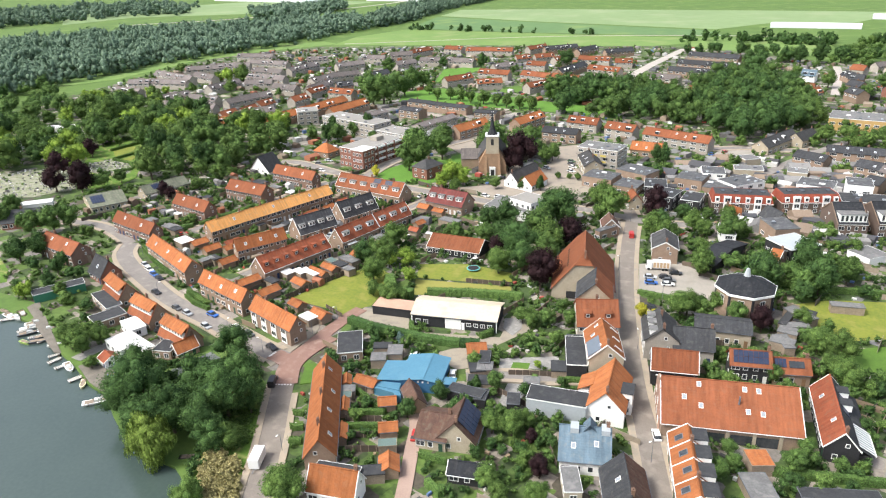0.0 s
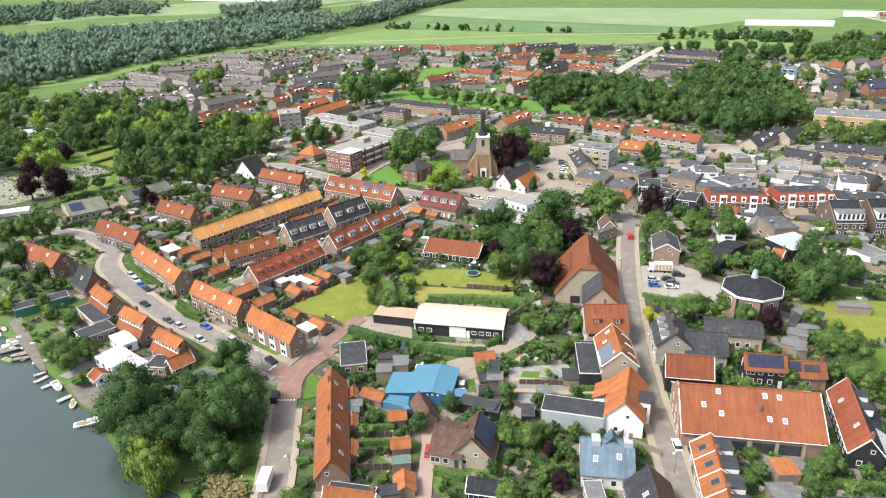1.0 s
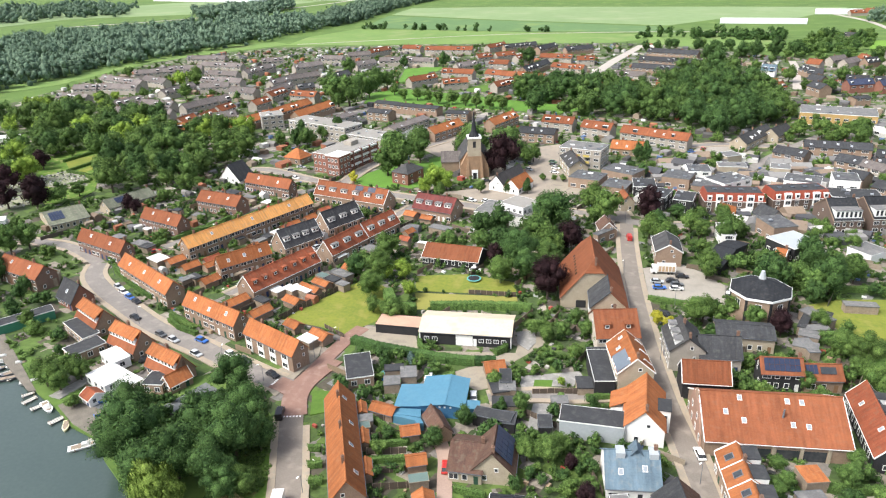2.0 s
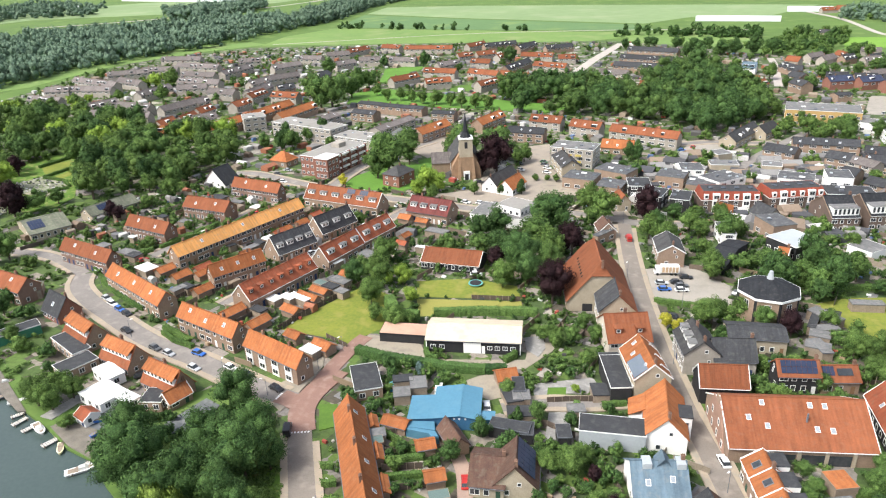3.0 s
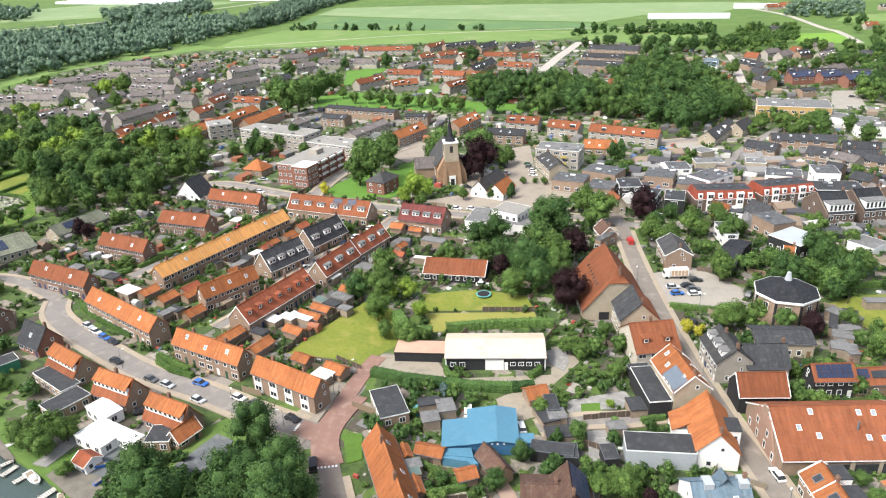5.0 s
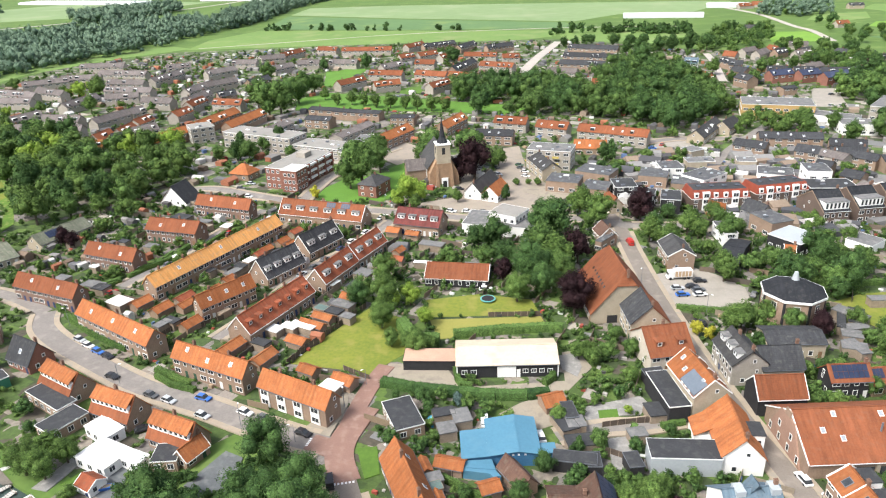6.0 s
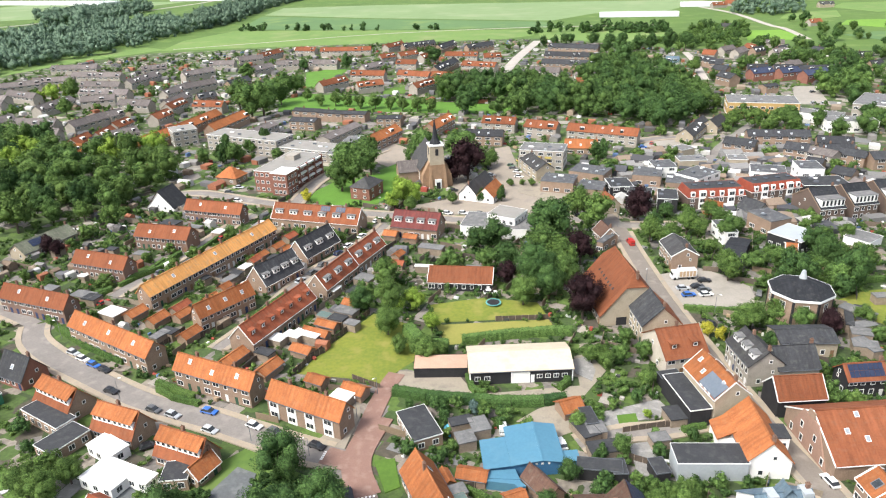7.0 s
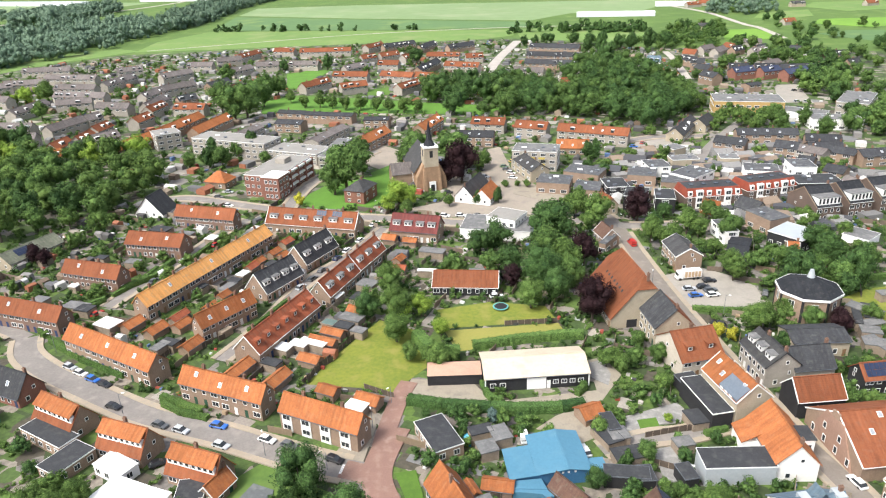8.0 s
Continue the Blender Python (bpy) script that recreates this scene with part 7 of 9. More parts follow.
    for i in range(3):
        x = -L + 2 * L * (i + 0.5) / 3
        part("stepped_gable", chevron(x - 0.12, x + 0.12, 1.8, 8.3, 10.0, 0.25), WHITE, h, "white gable coping").matrix_basis = pose(0, W * 0.55, -0.35)
    h = BUILT["white"][0]
    L, W = FOOT_OF[h.name]
    d = part("cross_gable", boxmesh(-2.0, 2.4, W - 2.2, W + 1.2, -0.4, 6.2), RENDER, h, "white projecting street bay")
    part("bay_roof", boxmesh(-2.2, 2.6, W - 2.4, W + 1.4, 6.2, 6.4), BITUMEN, d)
    window(d, 2.405, W + 0.2, 1.0, 0.9, 1.5, 90)
    window(d, 2.405, W + 0.2, 3.8, 0.9, 1.3, 90)
    part("west_wing", boxmesh(-7.0, -1.0, -W - 3.2, -W + 0.02, -0.4, 3.0), RENDER, h)
    bm = bmesh.new()
    lo = [(-7.3, -W - 3.5, 2.9), (-0.8, -W - 3.5, 2.9), (-0.8, -W + 0.3, 5.0), (-7.3, -W + 0.3, 5.0)]
    solid(bm, lo, [(p[0], p[1], p[2] + 0.2) for p in lo])
    part("west_wing_roof", bm, ORANGE, h)
    h = BUILT["bluegrey"][0]
    W = FOOT_OF[h.name][1]
    d = part("roof_dormer", chevron(-1.6, 1.6, 1.5, 7.0, 9.0, 0.15), BLUETILE, h)
    d.matrix_basis = pose(1.0, 0.6, 0.2, 0, 0, 90)
    for s in (-2.3, 4.3):
        part("dormer", boxmesh(s - 0.9, s + 0.9, -1.4, 1.2, 6.6, 8.4), PALEROOF, h, "grey clad dormer")


extras()
# ---- kinds of small things ----
PAINTS = {"white": (0.75, 0.75, 0.74), "silver": (0.42, 0.44, 0.46), "grey": (0.09, 0.095, 0.10), "black": (0.015, 0.015, 0.018), "blue": (0.03, 0.13, 0.45), "navy": (0.015, 0.025, 0.08),
          "red": (0.40, 0.025, 0.02), "green": (0.05, 0.12, 0.05), "yellow": (0.65, 0.45, 0.03), "cream": (0.72, 0.66, 0.42), "lime": (0.35, 0.50, 0.10), "cover": (0.55, 0.55, 0.52)}
RUBBER = mat("tyre_rubber", (0.02, 0.02, 0.02), (0.03, 0.03, 0.03), 0.9)


def paint(c):
    return mat("paint_" + c, PAINTS[c], tuple(v * 0.93 for v in PAINTS[c]), 0.3, 0.5, 3.0, 0.0, spec=0.5)


def car(colour, x, y, yaw, van=False):
    L, hh = (5.0, 2.1) if van else (4.25, 1.47)
    h = thing("van" if van else "car", pose(x, y, 0.16, 0, 0, yaw), f"parked {colour} {'delivery van' if van else 'car'} with dark windows on the street", "van" if van else "car")

    def body():
        bm = bmesh.new()
        z1 = 1.05 if van else 0.85
        lo = [(-L / 2, -0.82, 0.28), (L / 2, -0.82, 0.28), (L / 2, 0.82, 0.28), (-L / 2, 0.82, 0.28)]
        mi = [(-L / 2 - 0.05, -0.88, 0.6), (L / 2 + 0.05, -0.88, 0.6), (L / 2 + 0.05, 0.88, 0.6), (-L / 2 - 0.05, 0.88, 0.6)]
        up = [(-L / 2 + 0.08, -0.83, z1), (L / 2 - 0.12, -0.83, z1 - 0.1), (L / 2 - 0.12, 0.83, z1 - 0.1), (-L / 2 + 0.08, 0.83, z1)]
        rings = [[bm.verts.new(p) for p in r] for r in (lo, mi, up)]
        bm.faces.new(rings[0][::-1])
        bm.faces.new(rings[2])
        for a, b in zip(rings, rings[1:]):
            for i in range(4):
                bm.faces.new((a[i], a[(i + 1) % 4], b[(i + 1) % 4], b[i]))
        bmesh.ops.bevel(bm, geom=list(bm.edges), offset=0.06, segments=1, affect="EDGES")
        return mesh_of(bm, paint(colour), "body")

    x0, x1, t0, t1 = (-L / 2 + 0.1, L / 2 - 0.75, -L / 2 + 0.2, L / 2 - 1.5) if van else (-1.95, 1.05, -1.35, 0.25)
    zb = 1.0 if van else 0.80
    q = lambda a, b, w, z: [(a, -w, z), (b, -w, z), (b, w, z), (a, w, z)]

    def cabin():
        bm = bmesh.new()
        solid(bm, q(x0, x1, 0.80, zb), q(t0, t1, 0.66, hh - 0.05))
        return mesh_of(bm, GLASS, "window_band")

    def top():
        bm = bmesh.new()
        solid(bm, q(t0 - 0.05, t1 + 0.05, 0.68, hh - 0.06), q(t0 + 0.08, t1 - 0.08, 0.6, hh))
        return mesh_of(bm, paint(colour), "roof")

    def wheel():
        bm = bmesh.new()
        tube(bm, (0, -0.11, 0), (0, 0.11, 0), 0.32, 0.32, 14)
        return mesh_of(bm, RUBBER, "wheel")

    part("body", shared(("carbody", colour, van), body), None, h)
    part("window_band", shared(("cabin", van), cabin), None, h)
    part("roof", shared(("cartop", colour, van), top), None, h)
    if van:
        part("side_panel", shared(("vanside", colour), lambda: mesh_of(boxmesh(-L / 2 + 0.12, 0.4, -0.84, 0.84, 0.9, hh - 0.02), paint(colour), "side_panel")), None, h)
    for a in (-L * 0.3, L * 0.31):
        for b in (-0.76, 0.76):
            part("wheel", shared("wheel", wheel), None, h).location = (a, b, 0.32)


def boat(colour, x, y, length, yaw, ashore=False):
    h = thing("boat", pose(x, y, 0.26 if ashore else -0.7, 0, 0, yaw), f"small {'covered' if colour == 'cover' else colour} boat {'drawn up on the shore' if ashore else 'moored at the quay'}", "boat")
    L = length / 2
    ring = lambda k, w, z: [(-L * k, -w, z), (L * 0.45 * k, -w, z), (L * 0.85 * k, -w * 0.55, z), (L * k, 0, z), (L * 0.85 * k, w * 0.55, z), (L * 0.45 * k, w, z), (-L * k, w, z)]
    w = length * 0.17
    bm = bmesh.new()
    solid(bm, ring(0.85, w * 0.6, -0.15), ring(1.0, w, 0.7))
    part("hull", bm, paint(colour), h)
    bm = bmesh.new()
    solid(bm, ring(0.8, w * 0.7, 0.702), ring(0.8, w * 0.7, 0.74))
    part("deck", bm, paint("cover") if colour == "cover" else WOOD, h)
    part("thwart", boxmesh(-L * 0.3, -L * 0.15, -w * 0.85, w * 0.85, 0.74, 0.84), WOOD, h)
    if length > 5.5:
        bm = bmesh.new()
        solid(bm, [(-0.4, -w * 0.7, 0.74), (L * 0.5, -w * 0.6, 0.74), (L * 0.5, w * 0.6, 0.74), (-0.4, w * 0.7, 0.74)], [(-0.2, -w * 0.6, 1.3), (L * 0.3, -w * 0.45, 1.25), (L * 0.3, w * 0.45, 1.25), (-0.2, w * 0.6, 1.3)])
        part("cabin", bm, paint("cover"), h)


def jetty(x0, y0, x1, y1, w):
    d = math.hypot(x1 - x0, y1 - y0)
    h = thing("jetty", pose(x0, y0, -0.25, 0, 0, math.degrees(math.atan2(y1 - y0, x1 - x0))), "narrow grey wooden jetty over the water", "jetty")
    n = max(4, int(d / 0.5))
    me = shared(("plank", w), lambda: mesh_of(boxmesh(-0.22, 0.22, -w / 2, w / 2, 0, 0.08), mat("pale_planks", (0.50, 0.48, 0.44), (0.38, 0.36, 0.33), 0.9, 0.6, 5.0, 0.2), "plank"))
    for i in range(n):
        part("plank", me, None, h).location = (d * (i + 0.5) / n, 0, 0)
    for i in (0.1, 0.9):
        for s in (-1, 1):
            part("post", shared("jpost", lambda: mesh_of(boxmesh(-0.08, 0.08, -0.08, 0.08, -1.4, 0.35), WOOD, "post")), None, h).location = (d * i, s * w / 2, 0)


def fence(height, *pts):
    h = thing("fence", pose(pts[0][0], pts[0][1], 0), "dark weathered wooden garden fence", "fence")
    for (x0, y0), (x1, y1) in zip(pts, pts[1:]):
        d = math.hypot(x1 - x0, y1 - y0)
        n = max(1, round(d / 1.9))
        for i in range(n):
            ob = part("panel", shared(("fpanel", height), lambda: mesh_of(boxmesh(-0.88, 0.88, -0.03, 0.03, 0.05, height), mat("dark_fence", (0.11, 0.085, 0.065), (0.07, 0.055, 0.045), 0.9, 0.5, 5.0, 0.2), "panel")), None, h)
            t = (i + 0.5) / n
            ob.matrix_basis = pose(x0 + (x1 - x0) * t - pts[0][0], y0 + (y1 - y0) * t - pts[0][1], 0, 0, 0, math.degrees(math.atan2(y1 - y0, x1 - x0))) @ Matrix.Diagonal((d / n / 1.9, 1, 1, 1))
            ob = part("post", shared(("fpost", height), lambda: mesh_of(boxmesh(-0.06, 0.06, -0.06, 0.06, 0, height + 0.1), WOOD, "post")), None, h)
            ob.location = (x0 + (x1 - x0) * i / n - pts[0][0], y0 + (y1 - y0) * i / n - pts[0][1], 0)


def street_lamp(x, y, height):
    h = thing("street_lamp", pose(x, y, 0, 0, 0, (x * 31) % 360), "slim grey street lamp with a pale head", "lamp")
    bm = bmesh.new()
    tube(bm, (0, 0, 0), (0, 0, height), 0.08, 0.05)
    part("pole", bm, LEAD, h)
    bm = bmesh.new()
    tube(bm, (0, 0, height - 0.05), (0.9, 0, height + 0.15), 0.04, 0.04, 6)
    part("arm", bm, LEAD, h)
    part("head", boxmesh(0.7, 1.4, -0.14, 0.14, height + 0.12, height + 0.26), WHITE, h)


def disc(bm, r, z0, z1, n=24):
    solid(bm, [(r * math.cos(6.2832 * i / n), r * math.sin(6.2832 * i / n), z0) for i in range(n)], [(r * math.cos(6.2832 * i / n), r * math.sin(6.2832 * i / n), z1) for i in range(n)])


def trampoline(x, y):
    h = thing("trampoline", pose(x, y, 0.1), "round trampoline with turquoise edge pad on the lawn", "trampoline")
    bm = bmesh.new()
    disc(bm, 2.4, 0.55, 0.72)
    part("edge_pad", bm, mat("turquoise_pad", (0.12, 0.35, 0.33), (0.10, 0.30, 0.29)), h)
    bm = bmesh.new()
    disc(bm, 1.95, 0.70, 0.74)
    part("jumping_mat", bm, BLACKWOOD, h)
    for i in range(6):
        part("leg", boxmesh(-0.04, 0.04, -0.04, 0.04, 0, 0.56), LEAD, h).location = (2.1 * math.cos(i * 1.047), 2.1 * math.sin(i * 1.047), 0)


def pool(x, y):
    h = thing("pool", pose(x, y, 0.05), "round inflatable blue garden pool", "pool")
    bm = bmesh.new()
    disc(bm, 2.0, 0, 0.75)
    part("wall", bm, mat("pool_blue", (0.05, 0.28, 0.55), (0.04, 0.24, 0.5), 0.4), h)
    bm = bmesh.new()
    disc(bm, 1.85, 0.74, 0.77)
    part("water", bm, mat("pool_water", (0.18, 0.58, 0.75), (0.15, 0.52, 0.7), 0.05), h)


def box_trailer(x, y, yaw):
    h = thing("trailer", pose(x, y, 0.16, 0, 0, yaw), "tall white box trailer parked on the verge", "trailer")
    part("box", boxmesh(-2.6, 2.6, -1.15, 1.15, 0.55, 2.9), paint("white"), h)
    part("drawbar", boxmesh(-4.0, -2.6, -0.08, 0.08, 0.45, 0.58), LEAD, h)
    for a in (-0.5, 0.5):
        for b in (-1.0, 1.0):
            bm = bmesh.new()
            tube(bm, (a, b - 0.12, 0.34), (a, b + 0.12, 0.34), 0.34, 0.34, 14)
            part("wheel", bm, RUBBER, h)


trampoline(-53.3, 218.1)
pool(-67.2, 157.6)
box_trailer(-76.3, 108.0, 102)


def greenhouse(x, y, yaw, length, width, bays):
    h = thing("greenhouse", pose(x, y, 0, 0, 0, yaw), "long pale glass greenhouse beyond the fields", "greenhouse")
    glass = mat("greenhouse_glass", (0.62, 0.65, 0.66), (0.55, 0.58, 0.60), 0.3, 0.02, 0.3, 0.0, spec=0.5)
    part("wall", boxmesh(-length / 2, length / 2, -width / 2, width / 2, 0, 4.5), glass, h)
    for i in range(bays):
        y0 = -width / 2 + width * (i + 0.5) / bays
        part("roof", chevron(-length / 2, length / 2, width / bays / 2, 4.5, 6.0, 0.15), glass, h).location = (0, y0, 0)


greenhouse(205, 1035, -14, 105, 15, 3)
greenhouse(330, 1150, -14, 60, 20, 4)
greenhouse(-1000, 1800, -25, 420, 60, 4)
greenhouse(-560, 1720, -20, 260, 50, 4)
greenhouse(-1250, 1650, -30, 300, 50, 4)


def lorry(x, y, yaw):
    """A delivery lorry: cab, open crate body and wheels."""
    h = thing("lorry", pose(x, y, 0.16, 0, 0, yaw), "white delivery lorry with crates on the car park", "lorry")
    bm = bmesh.new()
    solid(bm, [(-4.0, -1.15, 0.5), (-2.0, -1.15, 0.5), (-2.0, 1.15, 0.5), (-4.0, 1.15, 0.5)], [(-3.6, -1.1, 2.9), (-2.0, -1.1, 2.9), (-2.0, 1.1, 2.9), (-3.6, 1.1, 2.9)])
    c = part("cab", bm, paint("white"), h)
    part("windscreen", boxmesh(-3.86, -3.70, -1.0, 1.0, 1.6, 2.4), GLASS, c)
    part("cargo_box", boxmesh(-1.85, 4.0, -1.22, 1.22, 0.9, 3.3), paint("white"), h)
    for k in range(5):
        for s in (-1, 1):
            part("crate_panel", boxmesh(-1.6 + k * 1.1, -0.75 + k * 1.1, s * 1.24 - 0.03, s * 1.24 + 0.03, 1.1, 3.0), mat("beige_crate", (0.50, 0.36, 0.22), (0.42, 0.30, 0.19)), h)
    for xx in (-3.0, 1.6, 2.9):
        for s in (-1, 1):
            bm = bmesh.new()
            tube(bm, (xx, s * 0.85, 0.45), (xx, s * 1.15, 0.45), 0.48, 0.48, 12)
            part("wheel", bm, RUBBER, h)


lorry(9.0, 231.2, 3)


def road_marks(p, q, count):
    """A row of white painted blocks across a street."""
    h = thing("road_marking", pose(0, 0, 0), "row of worn white painted blocks across the street", "road marking", kind="structure")
    for i in range(count):
        f = (i + 0.5) / count
        x, y = p[0] + (q[0] - p[0]) * f, p[1] + (q[1] - p[1]) * f
        ob = part("painted_block", shared("painted_block", lambda: mesh_of(boxmesh(-0.22, 0.22, -0.3, 0.3, 0, 0.012), WHITE, "painted_block")), None, h)
        ob.matrix_basis = pose(x, y, 0.41, 0, 0, math.degrees(math.atan2(q[1] - p[1], q[0] - p[0])))


road_marks((-88.3, 136.5), (-82.9, 137.6), 7)
road_marks((-95.8, 148.9), (-95.1, 151.8), 5)


def balconies():
    """Yellow balcony fronts on the apartment building by the square."""
    h = BUILT["yellowmid"][0]
    L, W = FOOT_OF[h.name]
    yellow = mat("yellow_panel", (0.50, 0.40, 0.10), (0.44, 0.35, 0.09))
    for z in (3.0, 6.1):
        for x in (-L * 0.1, L * 0.35):
            b = part("balcony", boxmesh(x - 1.6, x + 1.6, -W - 1.2, -W + 0.02, z, z + 0.15), WHITE, h, "balcony with yellow front")
            part("balcony_front", boxmesh(x - 1.6, x + 1.6, -W - 1.24, -W - 1.16, z + 0.1, z + 1.1), yellow, b)


balconies()
gabled('shedor', -163.0, 216.8, 62, 6, 4, 2.2, 3.4)
gabled('shedor', -154.8, 212.6, 62, 6, 4, 2.2, 3.4)
flat('shedwhite', -170.2, 217.2, -28, 7, 5, 2.5)
gabled('shedred', -150.3, 219.9, 62, 6, 3, 2.2, 3.1)
gabled('shedor', -148.0, 214.9, 62, 5, 3.5, 2.2, 3.2)
gabled('shedor', -141.9, 202.9, 62, 6, 4, 2.2, 3.4)
flat('sheddark', -148.1, 204.1, -28, 5, 3, 2.5)
flat('shedgrey', -150.1, 202.2, 62, 5, 3, 2.5)
flat('shedwhite', -148.2, 245.7, 62, 4, 3, 2.5)
gabled('shedor', -133.9, 257.2, 62, 5, 3, 2.2, 3.1)
gabled('shedor', -129.6, 265.0, 62, 5, 3, 2.2, 3.1)
gabled('shedred', -126.8, 274.1, 62, 5, 3.5, 2.2, 3.2)
flat('shedwhite', -137.0, 247.5, 62, 4, 3, 2.5)
flat('shedgrey', -139.9, 238.1, 62, 6, 3, 2.5)
gabled('shedor', -140.0, 232.5, 62, 4, 3, 2.2, 3.1)
gabled('shedor', -142.2, 225.1, 62, 4, 3, 2.2, 3.1)
flat('sheddark', -138.7, 242.5, -28, 4, 3, 2.5)
flat('sheddark', -149.0, 239.5, -28, 4, 3, 2.5)
gabled('shedor', -102.5, 205.6, -28, 6.5, 3, 2.2, 3.1)
gabled('shedor', -104.9, 201.2, -28, 8, 3, 2.2, 3.1)
flat('shedwhite', -107.5, 200.0, -28, 8, 2.5, 2.5)
gabled('shedor', -96.7, 218.1, -28, 5, 3.5, 2.2, 3.2)
flat('shedgrey', -97.9, 213.0, -28, 7, 4, 2.5)
flat('shedteal', -104.1, 210.6, -28, 4, 3, 2.5)
flat('sheddark', -99.7, 208.5, -28, 5, 3.5, 2.5)
flat('sheddark', -96.8, 226.1, 62, 5, 3.5, 2.5)
flat('shedwhite', -103.4, 227.6, 62, 4, 2.5, 2.5)
gabled('shedor', -84.4, 253.7, 62, 4, 3, 2.2, 3.1)
gabled('shedor', -88.1, 273.0, -20, 5, 4, 2.2, 3.4)
gabled('shedor', -80.5, 269.3, -20, 5, 3, 2.2, 3.1)
gabled('shedred', -84.0, 246.2, -20, 4, 3, 2.2, 3.1)
gabled('shedor', -125.6, 189.1, 62, 8, 4, 2.2, 3.4)
gabled('shedor', -114.8, 183.6, 62, 7, 4, 2.2, 3.4)
gabled('shedor', -107.3, 192.2, -28, 6, 3.5, 2.2, 3.2)
flat('shedwhite', -115.7, 198.7, -28, 5, 3.5, 2.5)
flat('shedwhite', -111.3, 200.0, -28, 5, 3, 2.5)
gabled('shedor', -101.0, 177.4, -28, 5, 3.5, 2.2, 3.2)
gabled('shedor', -90.8, 172.5, -28, 6, 4, 2.2, 3.4)
flat('shedwhite', -93.6, 169.8, -28, 5, 3.5, 2.5)
gabled('shedor', -63.1, 141.2, -15, 6, 3.5, 2.2, 3.2)
gabled('shedor', -55.1, 134.1, 20, 4, 3.5, 2.2, 3.2)
gabled('shedor', -51.4, 124.5, 20, 4, 3.5, 2.2, 3.2)
gabled('shedor', -46.9, 112.4, 110, 5, 4, 2.2, 3.4)
gabled('shedor', -64.9, 130.2, 111, 5, 2, 2.2, 2.8)
gabled('shedor', -61.3, 120.4, 111, 5, 2, 2.2, 2.8)
gabled('shedor', -68.6, 140.5, 111, 4, 2, 2.2, 2.8)
flat('shedteal', -49.5, 118.6, 20, 4, 2.5, 2.5)
flat('shedgrey', -66.4, 136.3, 20, 3.5, 3, 2.5)
flat('shedteal', -66.1, 133.8, 20, 3, 2.5, 2.5)
flat('sheddark', -49.9, 109.1, 20, 6, 3, 2.5)
gabled('cabin', -138.4, 136.0, -28, 4.5, 4, 2.2, 3.4)
flat('shedgrey', -64.2, 152.4, 15, 4, 4, 2.5)
flat('sheddark', -65.1, 158.2, 15, 5, 3, 2.5)
flat('shedgrey', -60.9, 156.8, 15, 4, 5, 2.5)
gabled('shedor', -39.4, 163.1, 20, 5, 5, 2.2, 3.7)
flat('sheddark', -37.4, 154.8, 20, 4, 7, 2.5)
flat('sheddark', -34.4, 148.0, 8, 7, 4, 2.5)
flat('shedgrey', -35.0, 154.5, 8, 4, 4, 2.5)
flat('sheddark', -15.1, 158.8, 8, 6, 5, 2.5)
flat('shedgrey', -22.0, 150.5, 8, 4, 3, 2.5)
flat('shedwhite', -192.0, 244.4, -20, 3, 2, 2.5)
flat('shedgrey', -184.9, 229.8, -20, 8, 4, 2.5)
flat('sheddark', -181.3, 227.6, -20, 5, 4, 2.5)
flat('shedgrey', -178.9, 262.1, -20, 5, 3.5, 2.5)
flat('sheddark', -191.8, 267.1, -20, 4, 3, 2.5)
flat('shedgrey', -167.2, 287.0, -20, 6, 3, 2.5)
flat('shedwhite', -155.9, 281.1, -20, 4, 4, 2.5)
flat('shedgrey', -198.7, 235.1, -20, 5, 4, 2.5)
flat('sheddark', -178.8, 292.6, -20, 8, 5, 2.5)
flat('shedgrey', -72.7, 258.6, -20, 9, 4, 2.5)
flat('shedwhite', -75.1, 242.5, -10, 6, 1.5, 2.5)
flat('shedgrey', 46.6, 194.7, 10, 7, 3, 2.5)
flat('shedgrey', 63.2, 210.9, 0, 9, 3, 2.5)
flat('shedgrey', 41.6, 184.7, -20, 6, 4, 2.5)
flat('shedgrey', 44.0, 190.9, -20, 5, 4, 2.5)
flat('sheddark', 50.0, 200.7, -25, 4, 9, 2.5)
flat('sheddark', 45.3, 199.7, -25, 2, 12, 2.5)
gabled('shedor', -126.0, 261.6, 62, 4, 3, 2.2, 3.1)
flat('shedgrey', -122.7, 266.2, 62, 4, 3, 2.5)
flat('sheddark', -128.8, 254.7, 62, 4, 3, 2.5)
gabled('shedred', -135.3, 253.2, 62, 4, 3, 2.2, 3.1)
flat('shedgrey', -94.4, 235.4, -28, 6, 5, 2.5)
flat('shedgrey', -95.3, 205.5, -28, 4, 3, 2.5)
flat('sheddark', -117.4, 191.0, -28, 5, 3, 2.5)
car('silver', -172.9, 196.8, -30)
car('white', -168.6, 193.4, -30)
car('blue', -164.1, 190.1, -30)
car('black', -159.9, 187.4, -30)
car('black', -153.8, 177.4, -25)
car('grey', -139.8, 168.9, -27)
car('silver', -134.2, 166.5, -27)
car('blue', -125.7, 167.4, -20)
car('silver', -123.4, 160.2, -27)
car('white', -113.3, 161.3, -28)
car('grey', -107.9, 158.9, -28)
car('black', -97.3, 153.3, -28)
car('black', -135.7, 155.3, 30)
car('white', -160.8, 263.6, 62, van=True)
car('white', -165.5, 254.3, 62, van=True)
car('grey', -167.2, 248.8, 62)
car('red', -154.0, 278.2, 62)
car('white', -198.4, 249.3, -15)
car('red', -177.7, 227.0, 62)
car('navy', -106.6, 260.0, 62)
car('white', -103.7, 266.7, 62)
car('white', -99.5, 275.7, 62)
